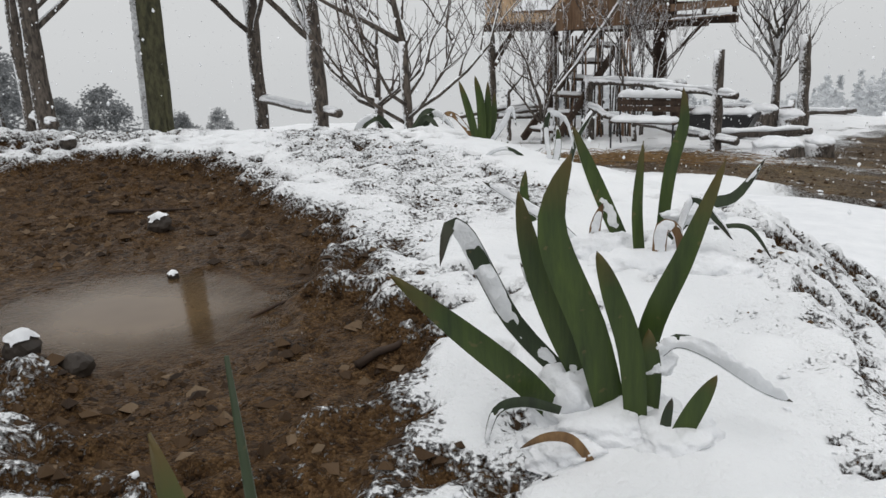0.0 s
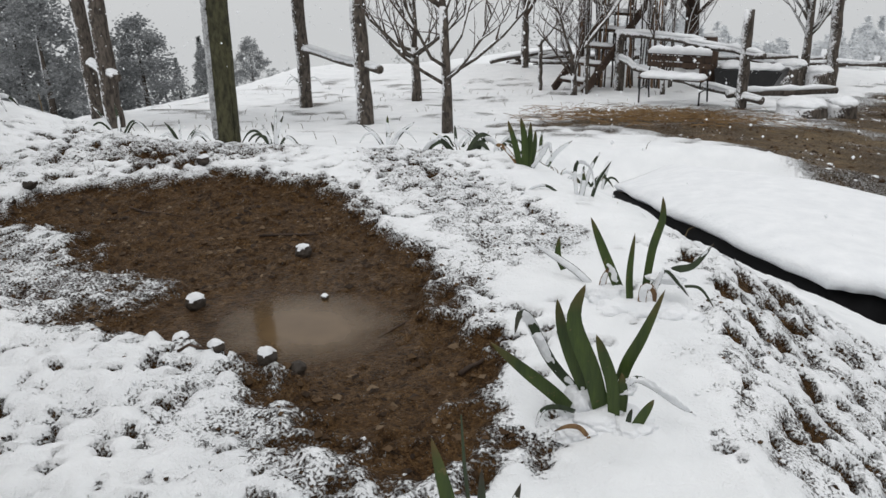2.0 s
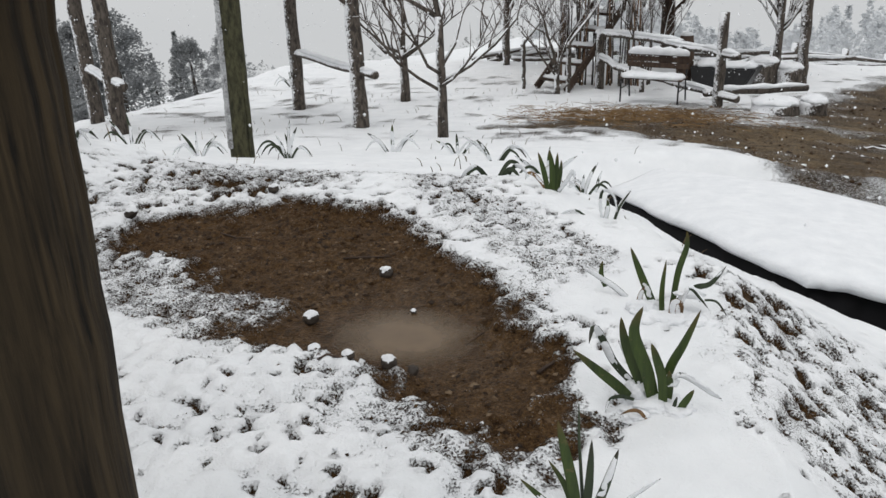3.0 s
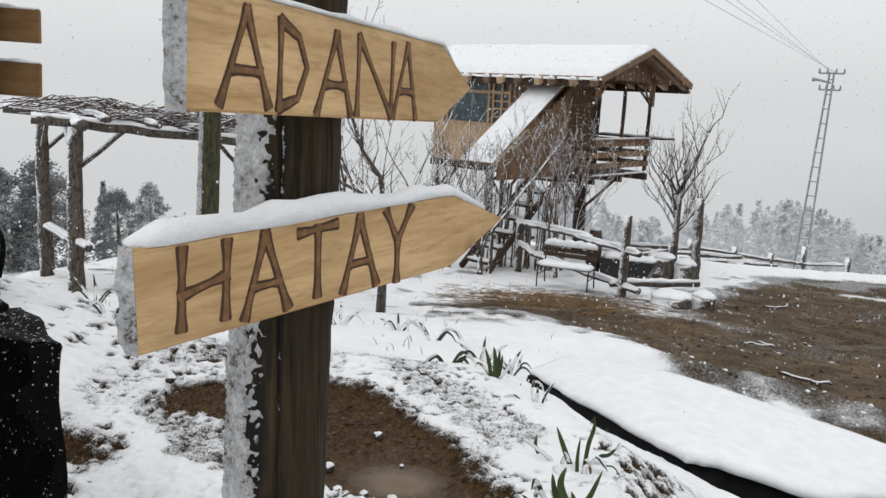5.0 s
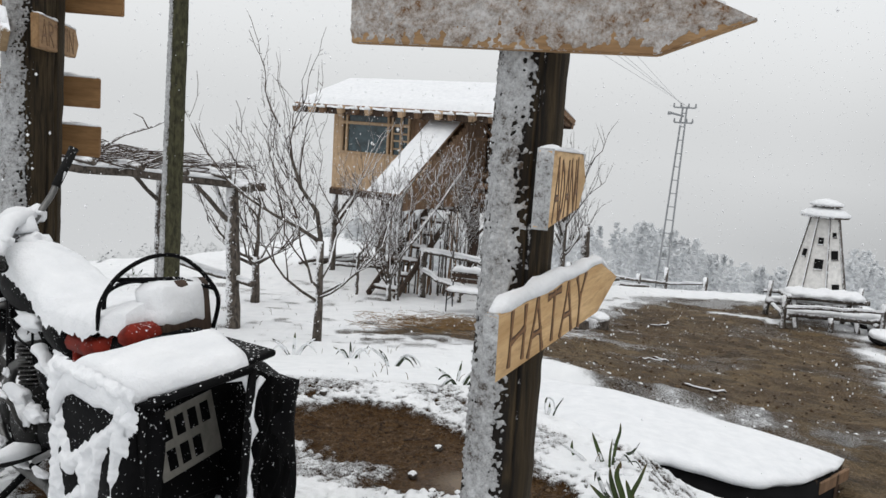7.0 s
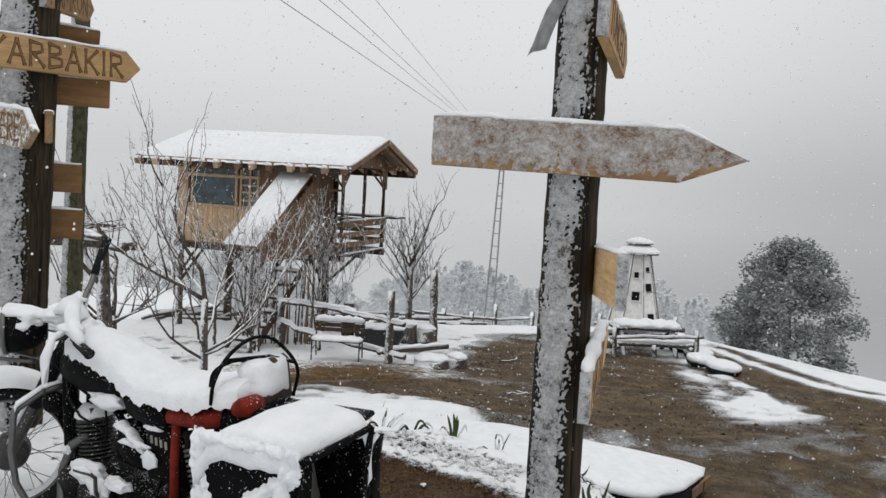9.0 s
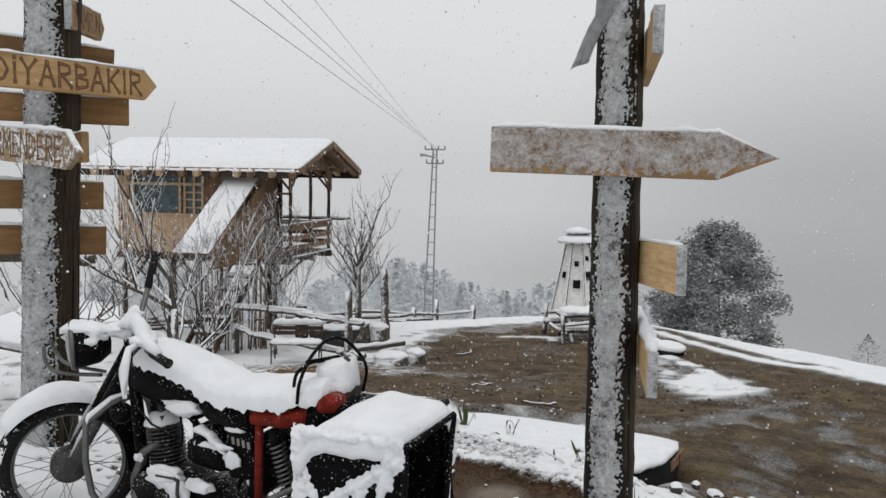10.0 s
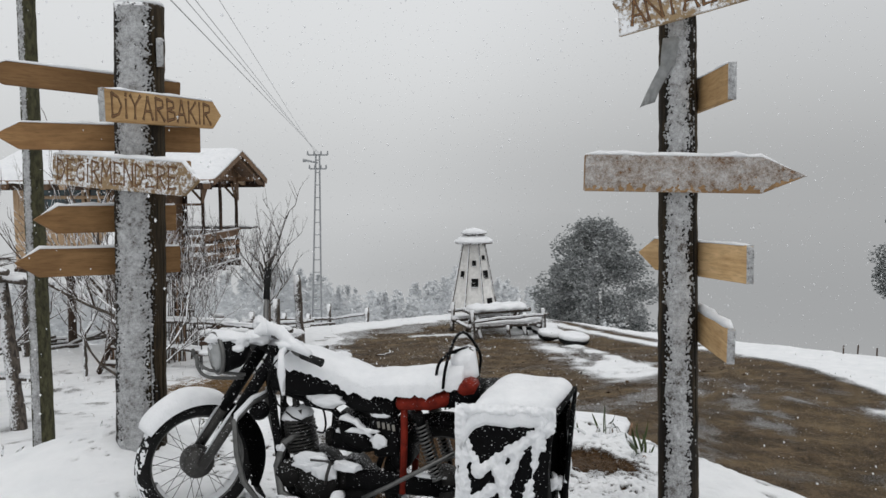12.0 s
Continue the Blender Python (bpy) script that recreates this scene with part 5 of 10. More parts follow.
# ---- pergola of rough poles with brushwood on top ----
pergola = thing("pergola", Matrix(), "rough pole pergola roofed with bare vine branches under snow", "pergola")
PG = {"a": (-5.30, 7.55), "b": (-2.92, 8.95), "c": (-4.28, 10.58), "d": (-6.68, 9.18)}
ZT = {"a": 0.72, "b": 0.46, "c": 0.50, "d": 0.74}
LEANS = {"a": (0.05, 0.0), "b": (-0.10, 0.25), "c": (0.02, 0.0), "d": (0.0, 0.0)}
for k in "abcd":
    x, y = PG[k]
    lx, ly = LEANS[k]
    log("post", pergola, (x - lx, y - ly, ground_at(x, y) - 0.15), (x + lx * 0.2, y + ly * 0.2, ZT[k]), 0.10, 0.085, GREY_BARK, seed=ord(k), wob=0.012, sides=12)
for p, q in ("ab", "dc", "ad", "bc"):
    a, b = Vector((*PG[p], ZT[p] + 0.05)), Vector((*PG[q], ZT[q] + 0.05))
    d = (b - a).normalized()
    log("beam", pergola, a - d * 0.45, b + d * 0.45, 0.07, 0.06, GREY_BARK, seed=ord(p) + ord(q), wob=0.02, snow=0.045, n=14)
    for e, s, z in ((a, 1, ZT[p]), (b, -1, ZT[q])):
        log("brace", pergola, e + Vector((0, 0, -0.55)), e + d * s * 0.55 + Vector((0, 0, -0.03)), 0.035, 0.03, GREY_BARK, seed=int(z * 100) + s, wob=0.01, sides=7, n=5)
for (p, q), zz in ((("c", "b"), 0.72), (("d", "a"), 0.62)):
    a, b = Vector((*PG[p], 0)), Vector((*PG[q], 0))
    d = (b - a).normalized()
    b = b + d * 0.55
    a.z, b.z = ground_at(a.x, a.y) + zz + 0.1, ground_at(b.x, b.y) + zz - 0.08
    log("low_rail", pergola, a, b, 0.055, 0.05, GREY_BARK, seed=41, wob=0.015, snow=0.04)
for k in range(5):
    f = (k + 0.5) / 5
    a = Vector((*PG["a"], ZT["a"] + 0.15)).lerp(Vector((*PG["b"], ZT["b"] + 0.15)), f)
    b = Vector((*PG["d"], ZT["d"] + 0.15)).lerp(Vector((*PG["c"], ZT["c"] + 0.15)), f)
    d = (b - a).normalized()
    log("joist", pergola, a - d * 0.4, b + d * 0.4, 0.045, 0.04, GREY_BARK, seed=60 + k, wob=0.02, snow=0.035)
rnd = random.Random(8)
bm = bmesh.new()
for k in range(230):
    f, g = rnd.random(), rnd.random()
    c = Vector((*PG["a"], 0.86)).lerp(Vector((*PG["b"], 0.62)), f).lerp(Vector((*PG["d"], 0.86)).lerp(Vector((*PG["c"], 0.64)), f), g)
    ang = rnd.gauss(0.55, 0.5)
    ln = rnd.uniform(0.6, 1.7)
    d = Vector((math.cos(ang), math.sin(ang), rnd.uniform(-0.08, 0.10)))
    bow = rnd.uniform(-0.12, 0.12)
    pts = [c + d * (t - 0.5) * ln + Vector((0, 0, rnd.uniform(0.0, 0.14) + bow * math.sin(math.pi * t))) for t in (0, 0.33, 0.66, 1)]
    tube(bm, pts, [0.013, 0.011, 0.009, 0.005], 4)
tagged(part("brushwood", bm, TWIG, pergola, "loose heap of bare vine branches", True), kind="")
bm = bmesh.new()
tube(bm, [(-4.6, 8.1, 0.8), (-4.2, 8.4, 1.1), (-3.9, 8.6, 1.22), (-3.5, 8.8, 1.45)], [0.02, 0.016, 0.012, 0.006], 5)
tube(bm, [(-3.95, 8.57, 1.2), (-4.0, 8.5, 1.33), (-4.1, 8.45, 1.38)], [0.01, 0.007, 0.004], 4)
part("long_branch", bm, TWIG, pergola)


# ---- bare trees ----
def bare_tree(name, at, height, trunk_r, seed, label, group="bare trees", fork=0.35, limbs=5, spread=0.55, twigs=3, lean=(0, 0), mat=None, twig_mat=None, depth=4, upright=0.35, low=0.7, leader=0.6, rise=(0.45, 0.95), reach=(0.42, 0.6)):
    """A leafless tree: a tapered trunk, limbs that fork several times, and fine twigs."""
    rnd = random.Random(seed)
    mat, twig_mat = mat or GREY_BARK, twig_mat or TWIG
    x, y = at
    z = ground_at(x, y)
    tree = thing(name, (x, y, z), label, "tree", group)
    bt, bb = bmesh.new(), bmesh.new()
    fz = height * fork
    trunk = [Vector((0, 0, -0.1)), Vector((0.01, 0, fz * 0.35)), Vector((lean[0] * 0.5, lean[1] * 0.5, fz * 0.7)), Vector((lean[0], lean[1], fz))]
    tube(bt, trunk, [trunk_r * 1.25, trunk_r, trunk_r * 0.92, trunk_r * 0.85], 12)

    def grow(p, d, length, r, level):
        n = 4
        pts, rad = [p.copy()], [r]
        q = p.copy()
        dd = d.copy()
        for k in range(n):
            dd = (dd + Vector((rnd.gauss(0, 0.19), rnd.gauss(0, 0.19), rnd.gauss(0.10, 0.10)))).normalized()
            q = q + dd * length / n
            pts.append(q.copy())
            rad.append(max(0.0036, r * (1 - 0.62 * (k + 1) / n)))
        tube(bt if level == 0 else bb, pts, rad, 7 if level < 2 else 4 if level > 2 else 5)
        if level >= 1:
            for j in range(3):
                o = pts[j % n].lerp(pts[j % n + 1], rnd.random())
                spur = (dd * 0.5 + Vector((rnd.gauss(0, 1), rnd.gauss(0, 1), rnd.gauss(0.3, 0.6)))).normalized() * rnd.uniform(0.03, 0.09)
                tube(bb, [o, o + spur], [0.004, 0.003], 3, False)
        if level >= depth:
            return
        kids = rnd.randint(2, twigs) + (1 if level == 0 else 0)
        for j in range(kids):
            f = 0.35 + 0.65 * (j + rnd.random()) / kids
            i = min(n - 1, int(f * n))
            o = pts[i].lerp(pts[i + 1], f * n - i)
            side = Vector((rnd.gauss(0, 1), rnd.gauss(0, 1), rnd.gauss(0.2, 0.5))).normalized()
            nd = (dd * 0.75 + side * rnd.uniform(0.45, 0.9) + Vector((0, 0, upright))).normalized()
            grow(o, nd, length * rnd.uniform(0.45, 0.72), rad[i] * rnd.uniform(0.5, 0.68), level + 1)
        if level < depth:
            grow(pts[-1], (dd + Vector((0, 0, 0.1))).normalized(), length * 0.6, rad[-1], level + 1)

    top = trunk[-1]
    grow(top, Vector((0.05, 0.03, 1)).normalized(), (height - fz) * leader, trunk_r * 0.62, 0)
    for k in range(limbs):
        a = 2 * math.pi * (k + rnd.uniform(-0.25, 0.25)) / limbs
        start = top.lerp(trunk[2], rnd.random() * 0.7) if low < 0.8 else top.lerp(trunk[1], rnd.random() * low)
        grow(start, Vector((math.cos(a) * spread, math.sin(a) * spread, rnd.uniform(*rise))).normalized(), (height - fz) * rnd.uniform(*reach), trunk_r * rnd.uniform(0.36, 0.50), 0)
    part("trunk", bt, mat, tree, "", True)
    part("crown", bb, twig_mat, tree, "bare twigs carrying thin snow", True)
    return tree


bare_tree("fruit_tree", (-1.63, 7.65), 3.5, 0.050, 5, "young bare fruit tree with snow on its thin upright branches", fork=0.36, limbs=9, spread=0.95, upright=0.34, twigs=3, depth=2, rise=(0.2, 0.75), reach=(0.5, 0.78), leader=0.66, low=0.95)
bare_tree("fruit_tree", (-3.0, 11.9), 2.9, 0.07, 15, "bare fruit tree standing in snow behind a pergola", fork=0.28, limbs=7, spread=1.1, upright=0.25, depth=2, rise=(0.2, 0.8), reach=(0.5, 0.7))
bare_tree("walnut_tree", (3.64, 17.18), 4.0, 0.075, 23, "bare tree with a round crown of thin snowy branches", fork=0.42, limbs=14, spread=0.62, upright=0.42, depth=2, low=0.95, leader=0.62, reach=(0.38, 0.56), rise=(0.5, 0.9))
bare_tree("fruit_tree", (-0.65, 12.9), 2.5, 0.05, 33, "bare bushy fruit tree beside a wooden stair", fork=0.14, limbs=5, spread=0.5, upright=0.5, twigs=3, depth=3)
bare_tree("fruit_tree", (0.75, 13.4), 2.9, 0.04, 37, "bare thicket of thin snowy rods beside a stair", fork=0.08, limbs=6, spread=0.30, upright=0.6, depth=3)


# ---- rustic fence before the tree house ----
fence = thing("fence", Matrix(), "rustic fence of rough snow-covered logs on two posts", "fence")
log("post", fence, (1.73, 11.50, ground_at(1.73, 11.5) - 0.1), (1.72, 11.48, -0.46), 0.075, 0.07, GREY_BARK, 3, 0.006, 12)
log("post", fence, (3.70, 15.10, ground_at(3.7, 15.1) - 0.1), (3.64, 15.2, -0.52), 0.10, 0.085, GREY_BARK, 4, 0.015, 12)
log("post", fence, (0.05, 13.95, ground_at(0.05, 13.95) - 0.1), (0.05, 13.95, -1.0), 0.075, 0.07, GREY_BARK, 5, 0.01, 12)
log("rail", fence, (0.00, 14.06, -1.06), (1.25, 12.25, -0.98), 0.06, 0.055, GREY_BARK, 6, 0.012, snow=0.05)
log("rail", fence, (1.0, 12.5, -1.0), (1.92, 11.22, -1.03), 0.055, 0.05, GREY_BARK, 7, 0.01, snow=0.05)
log("rail", fence, (-0.15, 14.3, -1.35), (0.35, 13.4, -1.56), 0.055, 0.05, GREY_BARK, 8, 0.02, snow=0.05)
log("rail", fence, (0.3, 13.5, -1.55), (1.95, 11.2, -1.62), 0.06, 0.055, GREY_BARK, 9, 0.012, snow=0.05)
log("rail", fence, (1.55, 11.55, -1.60), (3.15, 12.42, -1.70), 0.06, 0.055, GREY_BARK, 10, 0.012, snow=0.06)


# ---- garden bench ----
def bench():
    m = Matrix.Translation((0.77, 11.63, ground_at(0.77, 11.6))) @ Matrix.Rotation(radians(-20), 4, "Z")
    b = thing("garden_bench", m, "metal-framed garden bench with thick snow on seat and back", "bench")
    for z, y, h in ((0.36, 0.0, 0.4), (0.50, 0.36, 0.2)):
        for k in range(3):
            beam("slat", b, (-0.47, y + (0.13 * k if h > 0.3 else 0), z + (0 if h > 0.3 else 0.09 * k)), (0.47, y + (0.13 * k if h > 0.3 else 0), z + (0 if h > 0.3 else 0.09 * k)), 0.10 if h > 0.3 else 0.02, 0.022 if h > 0.3 else 0.075, DARK_TIMBER)
    for x in (-0.43, 0.43):
        bm = bmesh.new()
        tube(bm, [(x, -0.05, 0), (x, -0.04, 0.34), (x, 0.34, 0.34), (x, 0.42, 0.72)], 0.014, 6)
        part("side_frame", bm, STEEL_DARK, b, "thin dark metal frame")
        bm = bmesh.new()
        tube(bm, [(x, 0.40, 0), (x, 0.33, 0.34)], 0.014, 6)
        tube(bm, [(x, -0.045, 0.2), (x, 0.37, 0.2)], 0.010, 6)
        part("leg", bm, STEEL_DARK, b)
    bm = bmesh.new()
    ribbon(bm, line((-0.46, 0.12, 0.37), (0.46, 0.12, 0.37), 16), 0.40, 0.07, 2, 0.1)
    part("snow_cap", bm, SNOW, b, "thick fresh snow", True)
    bm = bmesh.new()
    ribbon(bm, line((-0.46, 0.36, 0.66), (0.46, 0.36, 0.66), 16), 0.09, 0.11, 4, 0.12)
    part("snow_cap", bm, SNOW, b, "thick fresh snow", True)


bench()


# ---- stumps, trough, blocks ----
def stump(x, y, r, h, seed, label, name="tree_stump"):
    t = thing(name, (x, y, ground_at(x, y)), label, "stump", "snow-capped stumps")
    rnd = random.Random(seed)
    bm = bmesh.new()
    lathe(bm, [(r * 1.12, -0.05), (r * 1.04, h * 0.3), (r, h * 0.8), (r * 0.97, h)], 18)
    for v in bm.verts:
        v.co.x *= 1 + 0.06 * noise.noise(Vector((v.co.x * 9, v.co.y * 9, seed)))
        v.co.y *= 1 + 0.06 * noise.noise(Vector((v.co.y * 9, seed, v.co.x * 9)))
    part("block", bm, GREY_BARK, t, "", True)
    bm = bmesh.new()
    lathe(bm, [(r * 0.99, h - 0.005), (r * 1.03, h + 0.02), (r * 0.9, h + 0.055), (r * 0.5, h + 0.075), (0.001, h + 0.08)], 26)
    bmesh.ops.subdivide_edges(bm, edges=bm.edges[:], cuts=1, use_grid_fill=True)
    for v in bm.verts:
        v.co += 0.035 * noise.noise_vector(v.co * 6 + Vector((seed, 0, 0))) + 0.016 * noise.noise_vector(v.co * 17)
    part("snow_cap", bm, SNOW, t, "round cap of snow", True)


stump(2.48, 11.28, 0.31, 0.15, 1, "broad low tree stump capped with snow")
stump(3.02, 11.42, 0.19, 0.20, 2, "small tree stump capped with snow beside a broad one")
stump(2.95, 14.9, 0.26, 0.42, 3, "thick cut log block under a cushion of snow")
stump(3.4, 14.75, 0.2, 0.35, 4, "upright cut log standing beside a fence post")
tr = thing("trough", Matrix.Translation((2.15, 14.1, ground_at(2.15, 14.1))) @ Matrix.Rotation(radians(-25), 4, "Z"), "dark metal trough standing behind the fence", "trough")
bm = bmesh.new()
prism(bm, [(-0.42, 0.0), (0.40, 0.0), (0.62, 0.42), (-0.5, 0.40)], 0.5, Matrix(), 0.02)
part("tub", bm, STEEL_DARK, tr)
bm = bmesh.new()
ribbon(bm, line((-0.45, 0, 0.40), (0.56, 0, 0.415), 10), 0.46, 0.09, 5)
part("snow_cap", bm, SNOW, tr, "fresh snow", True)
bar = thing("barrel", (1.55, 14.5, ground_at(1.55, 14.5)), "small dark upright barrel behind the fence", "barrel")
bm = bmesh.new()
lathe(bm, [(0.12, -0.05), (0.15, 0.25), (0.15, 0.6), (0.11, 0.86)], 14)
part("barrel_body", bm, DARK_TIMBER, bar, "", True)
bm = bmesh.new()
lathe(bm, [(0.11, 0.855), (0.10, 0.90), (0.001, 0.92)], 14)
part("snow_cap", bm, SNOW, bar, "cap of snow", True)

# ---- old motorcycle under snow ----
RUBBER = plain_mat("old_rubber", (0.010, 0.010, 0.010), 0.85, vary=0.3, spec=0.2)
BLACK = plain_mat("black_paint", (0.004, 0.004, 0.0043), 0.55, vary=0.3, spec=0.05)
RED = plain_mat("red_paint", (0.15, 0.016, 0.009), 0.6, vary=0.4, spec=0.08)
ALU = plain_mat("dull_alloy", (0.06, 0.058, 0.055), 0.55, 0.6, vary=0.4)
CHROME = plain_mat("worn_chrome", (0.12, 0.12, 0.117), 0.42, 0.8, vary=0.25)
ENGINE = plain_mat("oily_engine_metal", (0.009, 0.0085, 0.008), 0.6, 0.2, vary=0.5, spec=0.15)
VINYL = plain_mat("black_vinyl", (0.003, 0.003, 0.0034), 0.6, vary=0.4, scale=40, spec=0.05)
# grey kept low: the shade on the number plate is put into this colour
PLATE = plain_mat("dirty_plate", (0.21, 0.20, 0.175), 0.5, vary=0.25)
LENS = plain_mat("lamp_glass", (0.30, 0.31, 0.31), 0.12, vary=0.1)
BIKE = Matrix(((0.72, 0.69, 0, -2.665), (-0.69, 0.72, 0, 1.172), (0, 0, 1, 0.03), (0, 0, 0, 1)))
def flecked(m, share):
    """Snow grains stuck to a dark surface, more on what faces up."""
    n, l = m.node_tree.nodes, m.node_tree.links
    p = next(k for k in n if k.type == "BSDF_PRINCIPLED")
    old = p.inputs["Base Color"].links[0].from_socket
    c = coords(n, l)
    up = n.new("ShaderNodeSeparateXYZ")
    l.new(n.new("ShaderNodeNewGeometry").outputs["Normal"], up.inputs[0])
    f = maths(n, l, "ADD", noise_node(n, l, c, 120.0, 2, 0.5).outputs["Fac"], maths(n, l, "MULTIPLY", noise_node(n, l, c, 9.0, 3, 0.6).outputs["Fac"], 0.25))
    f = maths(n, l, "ADD", f, maths(n, l, "MULTIPLY", up.outputs["Z"], 0.06))
    f = maths(n, l, "MULTIPLY", maths(n, l, "SUBTRACT", f, 0.83 - share), 14.0, True)
    l.new(mixed(n, l, f, old, (0.76, 0.77, 0.79)), p.inputs["Base Color"])


for m, share in ((RUBBER, 0.02), (BLACK, 0.02), (VINYL, 0.02), (ENGINE, 0.05), (RED, 0.0), (ALU, 0.03)):
    flecked(m, share)
bike = thing("motorcycle", BIKE, "old black and red motorcycle on its stand, buried in snow", "motorcycle")
STEER = Matrix.Rotation(radians(46), 4, "Z")


def wheel(name, hub, turn, r=0.312):
    w = new(name)
    w.parent = bike
    w.matrix_parent_inverse = Matrix()
    w.matrix_basis = Matrix.Translation(hub) @ turn @ pose(0, 0, 0, 90, 0, 0)
    bm = bmesh.new()
    sec = [(r - 0.040 + 0.040 * math.cos(a), 0.043 * math.sin(a)) for a in (2 * math.pi * k / 10 for k in range(10))]
    lathe(bm, sec, 44, close=True)
    bmesh.ops.recalc_face_normals(bm, faces=bm.faces[:])
    part("tyre", bm, RUBBER, w, "black ribbed tyre dusted with snow", True)
    bm = bmesh.new()
    lathe(bm, [(r - 0.078, -0.024), (r - 0.066, -0.028), (r - 0.066, 0.028), (r - 0.078, 0.024), (r - 0.086, 0.0)], 44, close=True)
    bmesh.ops.recalc_face_normals(bm, faces=bm.faces[:])
    part("rim", bm, CHROME, w, "dull steel rim", True)
    bm = bmesh.new()
    lathe(bm, [(0.001, -0.062), (0.03, -0.062), (0.075, -0.05), (0.082, -0.03), (0.082, 0.03), (0.07, 0.05), (0.02, 0.06), (0.001, 0.06)], 24)
    part("hub", bm, ALU, w, "round drum brake hub", True)
    me = None
    for k in range(32):
        a = 2 * math.pi * k / 32
        s = 1 if k % 2 else -1
        b = a + (0.32 if (k // 2) % 2 else -0.32)
        bm = bmesh.new()
        tube(bm, [(0.075 * math.cos(a), 0.075 * math.sin(a), s * 0.035), ((r - 0.075) * math.cos(b), (r - 0.075) * math.sin(b), 0)], 0.0018, 4)
        part("spoke", bm, CHROME, w)
    bm = bmesh.new()
    n = 18
    for lo, hi in ((200, 340),):
        rows = []
        for k in range(n + 1):
            a = radians(lo + (hi - lo) * k / n)
            rr = r - 0.082
            rows.append([bm.verts.new((rr * math.cos(a), rr * math.sin(a), -0.02)), bm.verts.new(((rr - 0.012 - 0.008 * math.sin(k)) * math.cos(a), (rr - 0.012) * math.sin(a), -0.03)), bm.verts.new(((rr - 0.02) * math.cos(a), (rr - 0.02) * math.sin(a), 0.0)), bm.verts.new((rr * math.cos(a), rr * math.sin(a), 0.024))])
        for a, b in zip(rows, rows[1:]):
            for i in range(3):
                bm.faces.new((a[i], a[i + 1], b[i + 1], b[i]))
    sn = part("snow_line", bm, SNOW, w, "snow lying in the rim", True)
    sn.matrix_basis = Matrix()
    return w


fw = wheel("front_wheel", (0.03, 0.03, 0.31), STEER)
rw = wheel("rear_wheel", (1.33, 0.0, 0.30), Matrix(), 0.305)


def bike_part(name, bm, mat, label="", m=None, smooth_it=True):
    ob = part(name, bm, mat, bike, label, smooth_it)
    ob.matrix_parent_inverse = Matrix()
    if m is not None:
        ob.matrix_basis = m
    return ob


def mudguard(name, m, r, a0, a1, w, mat, snow_r=None, label=""):
    bm = bmesh.new()
    rows = []
    n = 20
    for k in range(n + 1):
        a = radians(a0 + (a1 - a0) * k / n)
        rows.append([bm.verts.new(((r + d) * math.cos(a), y, (r + d) * math.sin(a))) for y, d in ((-w, -0.035), (-w * 0.75, -0.006), (0, 0.008), (w * 0.75, -0.006), (w, -0.035), (w * 0.7, -0.014), (0, 0.0), (-w * 0.7, -0.014))])
    for a, b in zip(rows, rows[1:]):
        for i in range(8):
            bm.faces.new((a[i], a[(i + 1) % 8], b[(i + 1) % 8], b[i]))
    bm.faces.new(rows[0])
    bm.faces.new(rows[-1][::-1])
    bmesh.ops.recalc_face_normals(bm, faces=bm.faces[:])
    g = bike_part(name, bm, mat, label, m)
    if snow_r:
        bm = bmesh.new()
        rows = []
        s0, s1 = snow_r
        for k in range(n + 1):
            f = k / n
            a = radians(s0 + (s1 - s0) * f)
            t = 0.060 * math.sin(math.pi * min(1, f * 0.96 + 0.03)) ** 0.4 * (0.85 + 0.2 * noise.noise(Vector((f * 4, 2, r)))) + 0.004
            rows.append([bm.verts.new(((r - 0.02 + (t + 0.02) * math.cos(b)) * math.cos(a), w * 1.12 * math.sin(b), (r - 0.02 + (t + 0.02) * math.cos(b)) * math.sin(a))) for b in (radians(-95 + 190 * i / 8) for i in range(9))])
        for a, b in zip(rows, rows[1:]):
            for i in range(8):
                bm.faces.new((a[i], a[i + 1], b[i + 1], b[i]))
        bm.faces.new(rows[0])
        bm.faces.new(rows[-1][::-1])
        bmesh.ops.recalc_face_normals(bm, faces=bm.faces[:])
        part("snow_cap", bm, SNOW, g, "thick rounded cushion of snow", True)
    return g


fmg = mudguard("front_mudguard", Matrix.Translation((0.03, 0.03, 0.31)) @ STEER, 0.335, -25, 142, 0.075, BLACK, (66, 142), "black front mudguard under thick snow")
mudguard("rear_mudguard", Matrix.Translation((1.33, 0.0, 0.30)), 0.335, 5, 165, 0.085, BLACK, None, "black rear mudguard")
bm = bmesh.new()
for s in (-1, 1):
    rows = []
    for k in range(15):
        f = k / 14
        a = radians(-32 + 98 * f)
        inner = 0.245 + 0.075 * abs(2 * f - 1) ** 3
        rows.append([bm.verts.new((q * math.cos(a), s * y, q * math.sin(a))) for q, y in ((inner, 0.070), (0.30, 0.077), (0.338 + 0.012 * (1 - f), 0.066))])
    for a, b in zip(rows, rows[1:]):
        for i in range(2):
            bm.faces.new((a[i], a[i + 1], b[i + 1], b[i]))
bmesh.ops.solidify(bm, geom=bm.faces[:], thickness=0.004)
part("skirt", bm, BLACK, fmg, "deep black skirt of the mudguard", True)
bm = bmesh.new()
box(bm, (0.012, 0.12, 0.11), (0.318, 0, -0.205), Matrix.Rotation(radians(-24), 3, "Y"), 0.004)
part("mud_flap", bm, RUBBER, fmg, "worn rubber mud flap", True)
bm = bmesh.new()
rows = []
